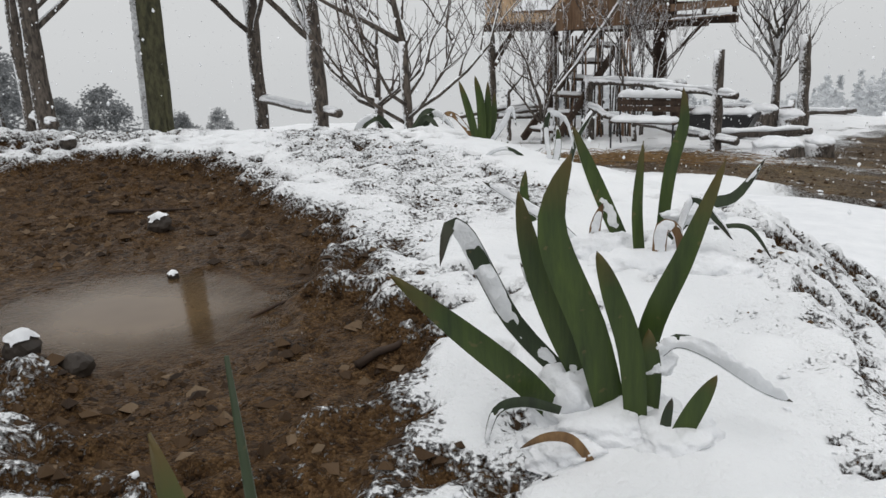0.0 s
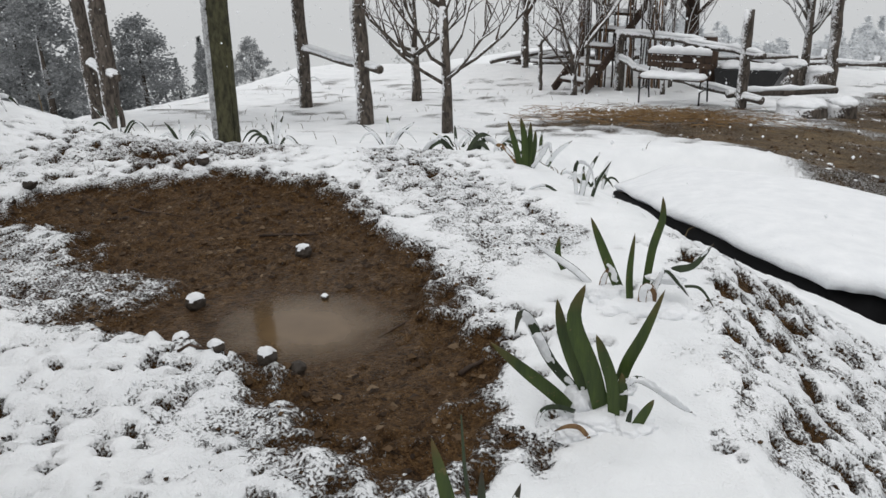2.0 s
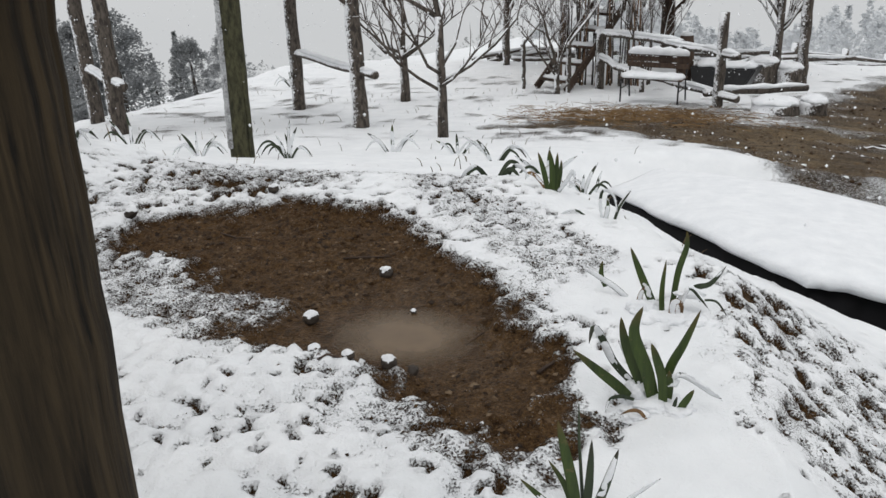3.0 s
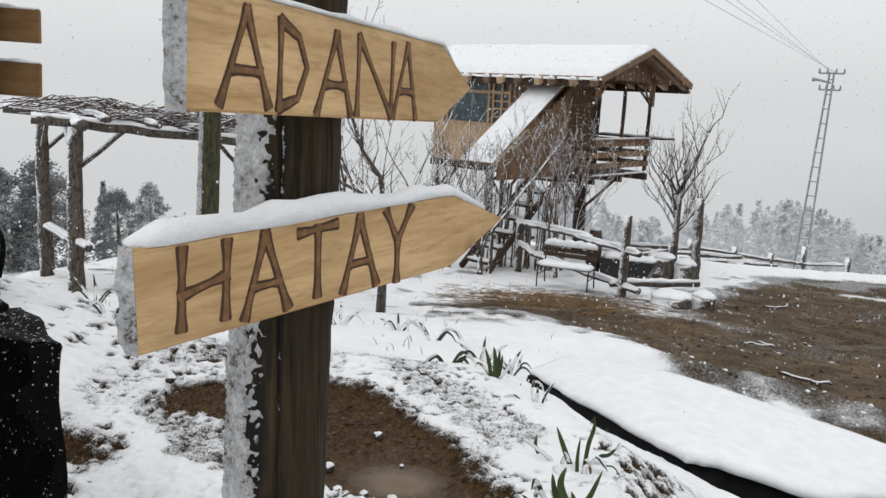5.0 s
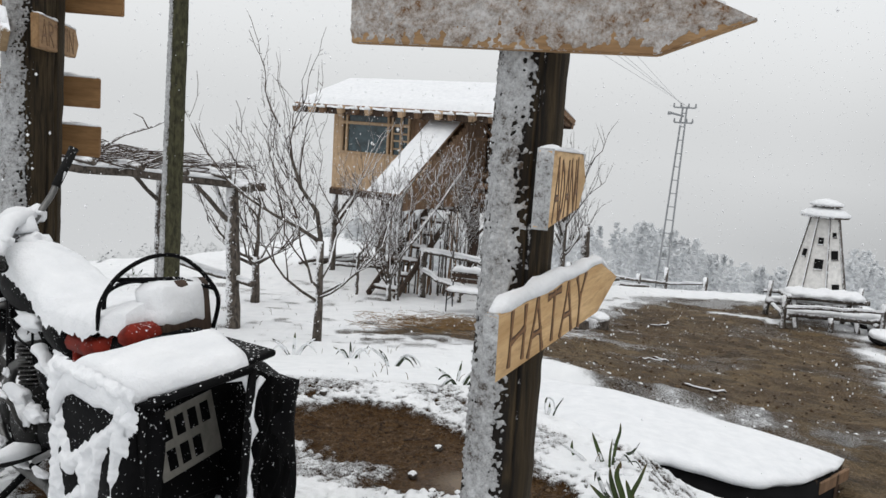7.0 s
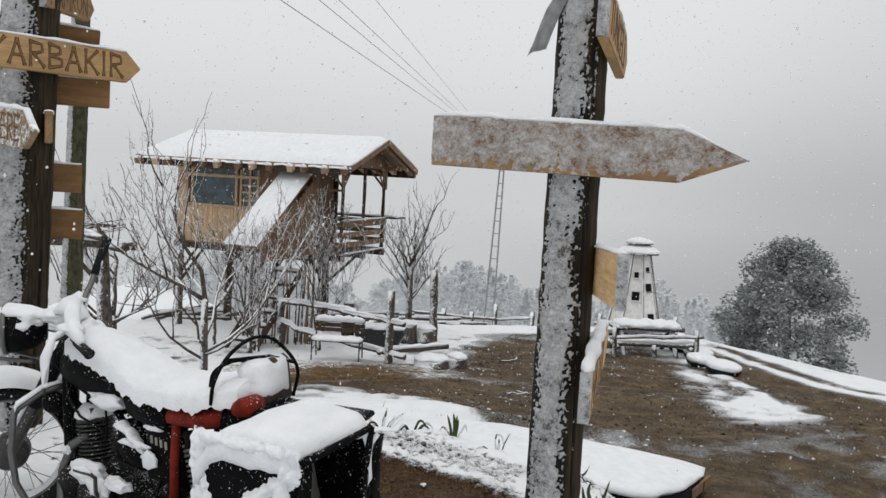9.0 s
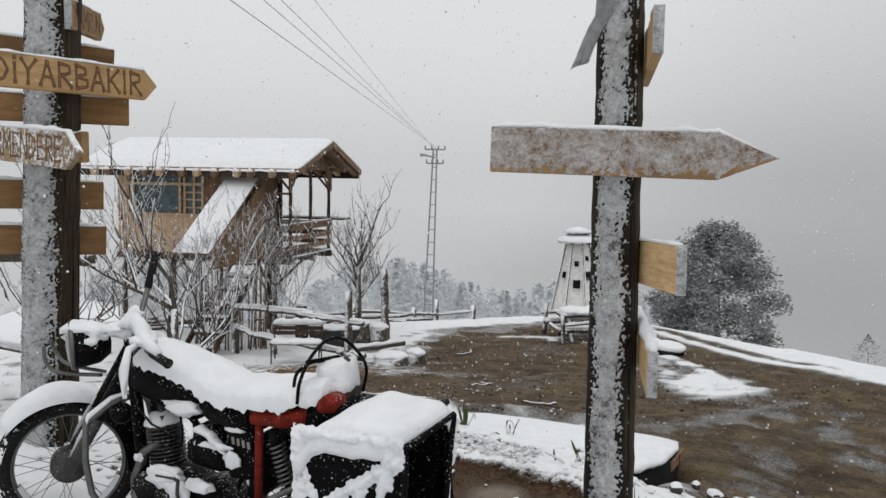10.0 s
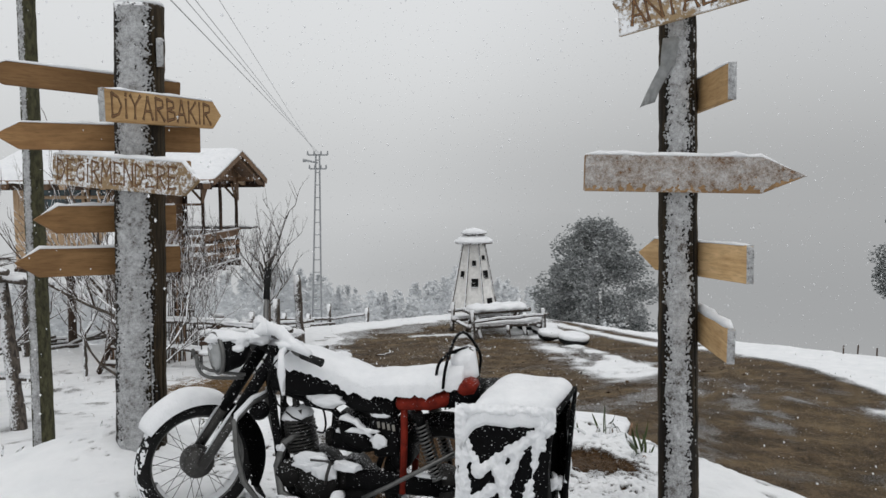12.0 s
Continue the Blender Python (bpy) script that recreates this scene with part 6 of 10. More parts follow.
for k in range(91):
    a = radians(128 + 92 * k / 90)
    row = []
    for i in range(15):
        b = radians(-80 + 160 * i / 14)
        q = Vector((math.cos(a) * 6, b, math.sin(a) * 6))
        t = -0.0015 + 0.007 * noise.noise(q * 1.2) + 0.006 * noise.noise(q * 4) - 0.006 * abs(k / 45 - 1) ** 3
        row.append(bm.verts.new(((0.272 + (0.040 + t) * math.cos(b)) * math.cos(a), (0.272 + (0.040 + t) * math.cos(b)) * math.sin(a), (0.043 + t) * math.sin(b))))
    rows.append(row)
for a, b in zip(rows, rows[1:]):
    for i in range(14):
        bm.faces.new((a[i], a[i + 1], b[i + 1], b[i]))
dust = part("snow_dusting", bm, SNOW, fw, "snow driven on to the tread", True)
dust.matrix_basis = Matrix()

def bend(pts, n=5):
    """A smooth curve through points."""
    pts = [Vector(p) for p in pts]
    out = []
    for i in range(len(pts) - 1):
        p0, p1, p2, p3 = pts[max(i - 1, 0)], pts[i], pts[i + 1], pts[min(i + 2, len(pts) - 1)]
        for k in range(n):
            f = k / n
            out.append(0.5 * ((2 * p1) + (p2 - p0) * f + (2 * p0 - 5 * p1 + 4 * p2 - p3) * f * f + (3 * p1 - 3 * p2 + p3 - p0) * f ** 3))
    return out + [pts[-1]]


# fork, yokes, lamp
head = Vector((0.44, 0.0, 0.86))
ax = Vector((-0.72, 0.69, 0)).normalized()
for s in (-1, 1):
    lo = Vector((0.03, 0.03, 0.31)) + ax * 0.085 * s
    hi = head + ax * 0.085 * s + Vector((0.02, 0, 0.06))
    bm = bmesh.new()
    tube(bm, [lo, lo.lerp(hi, 0.48)], [0.026, 0.027], 12)
    bike_part("fork_slider", bm, ALU, "grey alloy fork slider")
    bm = bmesh.new()
    tube(bm, [lo.lerp(hi, 0.45), hi], [0.030, 0.032], 12)
    bike_part("fork_shroud", bm, BLACK)
    bm = bmesh.new()
    ribbon(bm, [lo.lerp(hi, f) + Vector((-0.012, -0.018, 0.01)) for f in (0.1, 0.25, 0.4, 0.52)], 0.035, 0.02, 5)
    bike_part("snow_streak", bm, SNOW, "snow stuck to the fork")
bm = bmesh.new()
box(bm, (0.07, 0.24, 0.035), head + Vector((0.02, 0, 0.06)), Matrix.Rotation(radians(46), 3, "Z"), 0.008)
bike_part("fork_yoke", bm, BLACK)
lamp_dir = Vector((-0.69, -0.72, -0.05)).normalized()
lm = Matrix.Translation((0.255, -0.150, 0.918)) @ lamp_dir.to_track_quat("Z", "Y").to_matrix().to_4x4()
bm = bmesh.new()
lathe(bm, [(0.001, -0.15), (0.05, -0.145), (0.085, -0.10), (0.097, -0.03), (0.098, 0.0)], 24, lm)
hl = bike_part("headlamp", bm, BLACK, "round black headlamp shell")
bm = bmesh.new()
lathe(bm, [(0.096, -0.004), (0.104, 0.0), (0.104, 0.014), (0.094, 0.018), (0.09, 0.01)], 24, lm, close=True)
part("lamp_rim", bm, CHROME, hl, "chrome rim", True)
bm = bmesh.new()
lathe(bm, [(0.093, 0.012), (0.06, 0.026), (0.001, 0.032)], 24, lm)
part("lamp_glass", bm, LENS, hl, "", True)
bm = bmesh.new()
ribbon(bm, [(0.215, -0.185, 0.975), (0.25, -0.15, 0.985), (0.31, -0.10, 0.985), (0.40, -0.03, 0.965)], 0.16, 0.040, 3)
part("snow_cap", bm, SNOW, hl, "lump of snow on the headlamp", True)
bm = bmesh.new()
tube(bm, bend([(0.20, -0.255, 0.93), (0.205, -0.25, 0.86), (0.25, -0.22, 0.815), (0.36, -0.10, 0.79)]), 0.008, 8)
tube(bm, bend([(0.36, -0.08, 0.80), (0.19, -0.12, 0.825), (0.13, -0.13, 0.88), (0.125, -0.15, 0.93)]), 0.008, 8)
bike_part("lamp_guard", bm, CHROME, "bent chrome lamp guard")
# handlebar
bars = [(0.80, -0.21, 0.905), (0.66, -0.165, 0.935), (0.56, -0.09, 0.985), (0.45, 0.0, 0.99), (0.40, 0.08, 1.0), (0.37, 0.16, 1.09), (0.34, 0.27, 1.28)]
bm = bmesh.new()
tube(bm, bars, 0.013, 10)
hb = bike_part("handlebar", bm, CHROME, "bent chrome handlebar")
for a, b in ((bars[0], bars[1]), (bars[6], bars[5])):
    a, b = Vector(a), Vector(b)
    bm = bmesh.new()
    tube(bm, [a, a.lerp(b, 0.08), a.lerp(b, 0.8)], [0.021, 0.019, 0.017], 12)
    part("grip", bm, RUBBER, hb, "black rubber grip", True)
bm = bmesh.new()
tube(bm, [(0.62, -0.14, 0.955), (0.60, -0.21, 0.93), (0.62, -0.26, 0.86), (0.63, -0.27, 0.74)], [0.012, 0.010, 0.008, 0.006], 7)
part("lever", bm, ALU, hb, "", True)
for k, (pts, w, h) in enumerate((([(0.74, -0.195, 0.93), (0.64, -0.15, 0.955), (0.55, -0.085, 1.0), (0.45, 0.0, 1.005), (0.40, 0.08, 1.015)], 0.06, 0.05),
                               ([(0.37, 0.15, 1.075), (0.355, 0.21, 1.17), (0.345, 0.25, 1.24)], 0.04, 0.030), ([(0.61, -0.15, 0.955), (0.605, -0.215, 0.935), (0.625, -0.265, 0.86), (0.635, -0.272, 0.76)], 0.035, 0.03),
                               ([(0.36, -0.02, 0.96), (0.43, 0.0, 1.0), (0.50, 0.02, 0.97)], 0.17, 0.06))):
    bm = bmesh.new()
    ribbon(bm, pts, w, h, k)
    part("snow_cap", bm, SNOW, hb, "fresh snow", True)
bm = bmesh.new()
tube(bm, [(0.60, -0.12, 0.95), (0.52, -0.16, 0.85), (0.46, -0.05, 0.74)], 0.004, 5)
tube(bm, [(0.38, 0.13, 1.05), (0.30, 0.10, 0.90), (0.40, 0.0, 0.72)], 0.004, 5)
bike_part("cable", bm, RUBBER)

# frame
bm = bmesh.new()
tube(bm, bend([(0.45, -0.03, 0.82), (0.50, -0.06, 0.60), (0.535, -0.075, 0.42), (0.575, -0.085, 0.26), (0.64, -0.09, 0.18)]), 0.016, 9)
tube(bm, bend([(0.54, -0.05, 0.72), (0.66, -0.06, 0.685), (0.78, -0.07, 0.66), (0.86, -0.08, 0.60)]), 0.014, 9)
bike_part("engine_tube", bm, BLACK, "thin black engine cradle tubes")
bm = bmesh.new()
box(bm, (0.16, 0.09, 0.06), (0.72, 0.0, 0.665), Matrix.Rotation(radians(10), 3, "Y"), 0.012)
tube(bm, bend([(0.70, -0.05, 0.67), (0.755, -0.09, 0.66), (0.775, -0.10, 0.59), (0.76, -0.09, 0.54), (0.72, -0.06, 0.53)]), 0.005, 6)
bike_part("ignition_coil", bm, BLACK, "black coil and lead below the tank")
bm = bmesh.new()
lathe(bm, [(0.001, -0.05), (0.055, -0.048), (0.062, -0.02), (0.062, 0.05), (0.001, 0.055)], 18, Matrix.Translation((0.585, -0.07, 0.33)) @ pose(0, 0, 0, 90, 0, 0))
bike_part("dynamo", bm, ENGINE, "dark round dynamo housing")
bm = bmesh.new()
tube(bm, [(0.44, 0, 0.84), (0.47, 0, 0.60), (0.50, 0, 0.30), (0.58, 0, 0.17), (0.75, 0, 0.14), (1.05, 0, 0.16), (1.10, 0, 0.45), (1.06, 0, 0.70)], 0.020, 10)
tube(bm, [(0.44, 0, 0.86), (0.62, 0, 0.80), (1.0, 0, 0.70), (1.55, 0, 0.68)], 0.020, 10)
for s in (-0.1, 0.1):
    tube(bm, [(1.08, s * 0.6, 0.28), (1.33, s, 0.30), (1.46, s, 0.33)], 0.016, 8)
bike_part("frame", bm, BLACK, "black tubular frame")
for s in (-1, 1):
    bm = bmesh.new()
    tube(bm, [(1.17, 0.135 * s, 0.70), (1.17, 0.14 * s, 0.55), (1.155, 0.12 * s, 0.28)], 0.017, 8)
    bike_part("frame_strut", bm, RED, "red frame strut")
# crash bar
for s in (-1, 1):
    bm = bmesh.new()
    tube(bm, [(0.47, 0.02 * s, 0.70), (0.40, 0.10 * s, 0.67), (0.35, 0.19 * s, 0.60), (0.37, 0.215 * s, 0.45), (0.40, 0.215 * s, 0.32), (0.46, 0.19 * s, 0.22), (0.56, 0.06 * s, 0.17)], 0.014, 9)
    cb = bike_part("crash_bar", bm, CHROME, "bent chrome crash bar")
    bm = bmesh.new()
    ribbon(bm, [(0.46, 0.03 * s, 0.715), (0.40, 0.10 * s, 0.685), (0.355, 0.185 * s, 0.62), (0.352, 0.2 * s, 0.58)], 0.03, 0.022, 7)
    part("snow_cap", bm, SNOW, cb, "fresh snow", True)


# tank, seat
def hull(sections, sides=16, power=2.4):
    """A closed skin through upright rounded sections (x, half width, z of the middle, half height)."""
    bm = bmesh.new()
    rings = []
    for x, w, z, h in sections:
        ring = []
        for k in range(sides):
            a = 2 * math.pi * k / sides
            c, s = math.cos(a), math.sin(a)
            ring.append(bm.verts.new((x, w * math.copysign(abs(c) ** (2 / power), c), z + h * math.copysign(abs(s) ** (2 / power), s))))
        rings.append(ring)
    for a, b in zip(rings, rings[1:]):
        for k in range(sides):
            bm.faces.new((a[k], a[(k + 1) % sides], b[(k + 1) % sides], b[k]))
    bm.faces.new(rings[0][::-1])
    bm.faces.new(rings[-1])
    bmesh.ops.recalc_face_normals(bm, faces=bm.faces[:])
    return bm


bike_part("fuel_tank", hull([(0.47, 0.05, 0.80, 0.04), (0.50, 0.10, 0.80, 0.085), (0.60, 0.13, 0.80, 0.105), (0.78, 0.13, 0.78, 0.095), (0.93, 0.10, 0.75, 0.07), (1.0, 0.07, 0.735, 0.05)]), BLACK, "black fuel tank")
bike_part("seat", hull([(0.90, 0.10, 0.74, 0.03), (0.98, 0.13, 0.73, 0.055), (1.2, 0.145, 0.73, 0.055), (1.42, 0.145, 0.745, 0.055), (1.52, 0.12, 0.76, 0.04)], power=3.2), VINYL, "black vinyl seat")
bike_part("tail_panel", hull([(1.125, 0.13, 0.715, 0.03), (1.145, 0.168, 0.715, 0.042), (1.29, 0.176, 0.722, 0.044), (1.37, 0.168, 0.745, 0.046), (1.41, 0.10, 0.76, 0.03)], power=3.0), RED, "red tail panel below the seat")


bike_part("seat_pan", hull([(0.86, 0.10, 0.715, 0.045), (0.92, 0.135, 0.705, 0.055), (1.02, 0.15, 0.695, 0.06), (1.12, 0.155, 0.69, 0.06), (1.13, 0.12, 0.69, 0.04)], power=3.2), BLACK, "black pan under the seat")
bm = bmesh.new()
box(bm, (0.10, 0.12, 0.07), (1.46, -0.09, 0.795), Matrix.Rotation(radians(-20), 3, "Y"), 0.025)
bike_part("tail_light_housing", bm, RED, "red hump behind the seat")


def fringe_snow(name, sections, drip, seed, parent, label, square=1.0):
    """A heavy quilt of snow: domed above, with a ragged lower edge on both sides."""
    rnd = random.Random(seed)
    bm = bmesh.new()
    rows = []
    n = len(sections)
    dense = []
    for k in range((n - 1) * 26 + 1):
        i, f = min(k // 26, n - 2), (k - 26 * min(k // 26, n - 2)) / 26
        dense.append([p + (q - p) * f for p, q in zip(sections[i], sections[i + 1])])
    for x, w, z, h in dense:
        row = []
        m = 13
        for i in range(m):
            a = math.pi * i / (m - 1)
            c, s = math.cos(a), math.sin(a)
            lump = 1 + 0.10 * noise.noise(Vector((x * 7, c * 2, seed))) + 0.035 * noise.noise(Vector((x * 22, c * 5, seed)))
            y, zz = w * math.copysign(abs(c) ** square, c) * lump, z + h * (s ** 0.6) * lump
            if i in (0, m - 1):
                zz -= drip * max(0.0, 0.45 + 0.9 * noise.noise(Vector((x * 13, c * 3, seed))) + 0.5 * noise.noise(Vector((x * 37, c * 3, seed))) + 0.2 * noise.noise(Vector((x * 70, c * 3, seed))))
                y *= 0.97
            row.append(bm.verts.new((x + rnd.uniform(-0.001, 0.001), y, zz)))
        rows.append(row)
    for a, b in zip(rows, rows[1:]):
        for i in range(len(a) - 1):
            bm.faces.new((a[i], a[i + 1], b[i + 1], b[i]))
    bm.faces.new(rows[0])
    bm.faces.new(rows[-1][::-1])
    bmesh.ops.recalc_face_normals(bm, faces=bm.faces[:])
    return part(name, bm, SNOW, parent, label, True)


sq = fringe_snow("snow_quilt", [(0.47, 0.06, 0.85, 0.06), (0.55, 0.125, 0.865, 0.085), (0.70, 0.14, 0.85, 0.075), (0.84, 0.14, 0.80, 0.08), (0.98, 0.165, 0.745, 0.085), (1.12, 0.178, 0.765, 0.075), (1.28, 0.185, 0.775, 0.085), (1.38, 0.175, 0.80, 0.09), (1.44, 0.13, 0.83, 0.06)], 0.034, 6, bike, "heavy quilt of snow over tank and seat")
sq.matrix_parent_inverse = Matrix()
# backrest with hoop
bm = bmesh.new()
tube(bm, bend([(1.36, -0.17, 0.80), (1.37, -0.17, 0.88), (1.385, -0.12, 0.965), (1.40, -0.03, 1.015), (1.42, 0.06, 1.015), (1.45, 0.13, 0.96), (1.48, 0.17, 0.88), (1.47, 0.16, 0.78)]), 0.007, 8)
tube(bm, bend([(1.32, -0.13, 0.84), (1.335, -0.13, 0.905), (1.37, -0.08, 0.94), (1.40, -0.03, 0.93), (1.42, -0.02, 0.84)]), 0.007, 8)
tube(bm, [(1.37, -0.12, 0.95), (1.43, 0.06, 0.945), (1.475, 0.16, 0.91)], 0.007, 8)
bike_part("rack_hoop", bm, BLACK, "thin black carrier hoop")
bm = bmesh.new()
box(bm, (0.04, 0.22, 0.18), (1.455, 0.06, 0.855), Matrix.Rotation(radians(-10), 3, "Y") @ Matrix.Rotation(radians(10), 3, "Z"), 0.018)
br = bike_part("backrest", bm, DARK_TIMBER, "worn dark brown backrest pad")


def snow_blob(parent, at, size, seed, name="snow_lump", label="snow caught on the engine", box_like=1.0):
    """A soft lump of clinging snow."""
    bm = bmesh.new()
    bmesh.ops.create_icosphere(bm, subdivisions=3, radius=1.0)
    for v in bm.verts:
        d = v.co.copy()
        n = 1 + 0.45 * noise.noise(d * 1.6 + Vector((seed * 3.3, 0, 0))) + 0.28 * noise.noise(d * 4.5 + Vector((0, seed, 0)))
        d = Vector([math.copysign(abs(c) ** box_like, c) for c in d]) * n
        v.co = Vector(at) + Vector((d.x * size[0], d.y * size[1], d.z * size[2]))
    ob = part(name, bm, SNOW, parent, label, True)
    ob.matrix_parent_inverse = Matrix()
    return ob


bm = bmesh.new()
box(bm, (0.115, 0.20, 0.150), (1.425, 0.035, 0.868), Matrix.Rotation(radians(-10), 3, "Y") @ Matrix.Rotation(radians(10), 3, "Z"), 0.024)
bmesh.ops.subdivide_edges(bm, edges=bm.edges[:], cuts=3, use_grid_fill=True)
for v in bm.verts:
    v.co += Vector((0.008 * noise.noise(v.co * 16), 0.010 * noise.noise(v.co * 18 + Vector((4, 0, 0))), 0.010 * noise.noise(v.co * 20 + Vector((0, 5, 0)))))
sf = part("snow_face", bm, SNOW, br, "snow plastered over the backrest", True)
sf.matrix_parent_inverse = Matrix()
snow_blob(br, (1.40, -0.02, 0.80), (0.05, 0.07, 0.035), 5, "snow_foot", "snow piled at the foot of the backrest", 0.8)

# engine
em = Matrix.Translation((0.66, 0, 0.0))
bm = bmesh.new()
lathe(bm, [(0.001, -0.12), (0.085, -0.115), (0.105, -0.09), (0.11, 0.09), (0.09, 0.115), (0.001, 0.12)], 22, Matrix.Translation((0.70, 0, 0.32)) @ pose(0, 0, 0, 90, 0, 0))
lathe(bm, [(0.001, -0.115), (0.075, -0.11), (0.085, 0.09), (0.001, 0.115)], 22, Matrix.Translation((0.87, 0, 0.31)) @ pose(0, 0, 0, 90, 0, 0))
box(bm, (0.26, 0.20, 0.14), (0.79, 0, 0.30), None, 0.02)
box(bm, (0.40, 0.19, 0.16), (0.80, 0, 0.27), None, 0.03)
bike_part("crankcase", bm, ENGINE, "dark oily crankcase")
bm = bmesh.new()
box(bm, (0.17, 0.17, 0.17), (0.88, 0.0, 0.53), Matrix.Rotation(radians(8), 3, "Y"), 0.02)
bike_part("air_filter_box", bm, BLACK, "")
bm = bmesh.new()
lathe(bm, [(0.001, -0.02), (0.045, -0.018), (0.05, 0.0), (0.03, 0.03), (0.001, 0.035)], 16, Matrix.Translation((0.42, -0.06, 0.62)) @ pose(0, 0, 0, 90, 0, 30))
bike_part("horn", bm, BLACK, "")
bm = bmesh.new()
tube(bm, [(0.46, 0.05, 0.80), (0.50, 0.08, 0.62), (0.58, 0.09, 0.50)], 0.008, 6)
tube(bm, [(0.44, -0.03, 0.84), (0.52, -0.07, 0.66), (0.60, -0.08, 0.60), (0.72, -0.06, 0.55)], 0.005, 6)
tube(bm, [(0.50, 0.06, 0.76), (0.49, 0.06, 0.45), (0.53, 0.07, 0.22)], 0.017, 8)
bike_part("cable_run", bm, RUBBER, "")
bm = bmesh.new()
box(bm, (0.10, 0.24, 0.24), (1.14, 0.0, 0.50), None, 0.03)
bike_part("battery_box", bm, BLACK, "")
bm = bmesh.new()
tube(bm, [(0.98, -0.19, 0.27), (1.10, -0.20, 0.335), (1.44, -0.21, 0.53)], 0.011, 8)
rst = bike_part("rear_rack_stay", bm, CHROME, "thin steel stay")
bm = bmesh.new()
ribbon(bm, line((1.00, -0.19, 0.279), (1.42, -0.21, 0.520), 10), 0.014, 0.006, 8)
part("snow_cap", bm, SNOW, rst, "fresh snow", True)
tilt = Matrix.Translation((0.625, 0, 0.41)) @ Matrix.Rotation(radians(-9), 4, "Y")
bm = bmesh.new()
lathe(bm, [(0.055, -0.02), (0.055, 0.15)], 18, tilt)
bike_part("cylinder", bm, ENGINE, "")
for k in range(9):
    bm = bmesh.new()
    z = 0.012 + k * 0.0165
    lathe(bm, [(0.05, z), (0.078, z), (0.080, z + 0.0025), (0.078, z + 0.005), (0.05, z + 0.005)], 24, tilt)
    bike_part("cooling_fin", bm, ALU)
bm = bmesh.new()
lathe(bm, [(0.074, 0.158), (0.076, 0.19), (0.055, 0.215), (0.03, 0.225), (0.018, 0.235), (0.014, 0.285), (0.001, 0.287)], 20, tilt)
chd = bike_part("cylinder_head", bm, ALU, "finned alloy cylinder head with snow")
bm = bmesh.new()
lathe(bm, [(0.070, 0.172), (0.081, 0.182), (0.074, 0.198), (0.045, 0.226), (0.001, 0.232)], 26, tilt)
for v in bm.verts:
    v.co += Vector((0.008 * noise.noise(v.co * 24), 0.008 * noise.noise(v.co * 24 + Vector((5, 0, 0))), 0.014 * noise.noise(v.co * 20)))
part("snow_cap", bm, SNOW, chd, "fresh snow", True)
bm = bmesh.new()
tube(bm, [(0.62, -0.05, 0.52), (0.55, -0.07, 0.47), (0.52, -0.09, 0.36), (0.55, -0.12, 0.24), (0.68, -0.14, 0.17), (1.0, -0.15, 0.17)], 0.021, 10)
tube(bm, [(1.0, -0.15, 0.17), (1.08, -0.15, 0.175), (1.7, -0.16, 0.24), (1.72, -0.16, 0.242)], [0.022, 0.040, 0.042, 0.02], 12)
ex = bike_part("exhaust", bm, CHROME, "worn chrome exhaust")
bm = bmesh.new()
ribbon(bm, line((1.05, -0.15, 0.205), (1.62, -0.155, 0.262), 12), 0.06, 0.035, 3)
part("snow_cap", bm, SNOW, ex, "fresh snow", True)
bm = bmesh.new()
lathe(bm, [(0.001, -0.03), (0.09, -0.028), (0.10, 0.0), (0.09, 0.02), (0.001, 0.025)], 22, Matrix.Translation((0.74, -0.11, 0.31)) @ pose(0, 0, 0, 90, 0, 0))
bike_part("clutch_cover", bm, ENGINE, "dull alloy clutch cover")
bm = bmesh.new()
box(bm, (0.10, 0.07, 0.09), (0.80, -0.02, 0.50), None, 0.015)
tube(bm, [(0.78, -0.02, 0.55), (0.80, -0.06, 0.62), (0.84, -0.10, 0.60), (0.86, -0.10, 0.52)], 0.006, 6)
bike_part("carburettor", bm, ENGINE, "")
# side cover, tool box with faded white writing as plain bars
bm = hull([(0.832, 0.06, 0.54, 0.025), (0.855, 0.125, 0.555, 0.070), (0.91, 0.150, 0.548, 0.092), (0.97, 0.146, 0.520, 0.080), (1.02, 0.11, 0.488, 0.035)], power=2.3)
sc = bike_part("side_cover", bm, BLACK, "black teardrop side cover")
bm = bmesh.new()
ribbon(bm, bend([(0.855, -0.118, 0.618), (0.90, -0.132, 0.622), (0.95, -0.134, 0.596), (0.99, -0.128, 0.555), (1.02, -0.11, 0.518)], 4), 0.05, 0.022, 4, 0.2)
part("snow_cap", bm, SNOW, sc, "snow lying along the cover", True)
bm = bmesh.new()
box(bm, (0.13, 0.05, 0.20), (1.075, -0.105, 0.55), Matrix.Rotation(radians(-6), 3, "Y"), 0.012)
tp = bike_part("tool_panel", bm, BLACK, "black panel with faded white marks")
for k in range(4):
    bm = bmesh.new()
    box(bm, (0.013, 0.003, 0.030), (1.045 + k * 0.024, -0.132, 0.605 - 0.004 * k), Matrix.Rotation(radians(-8), 3, "Y"), 0.001)
    part("faded_mark", bm, PLATE, tp)
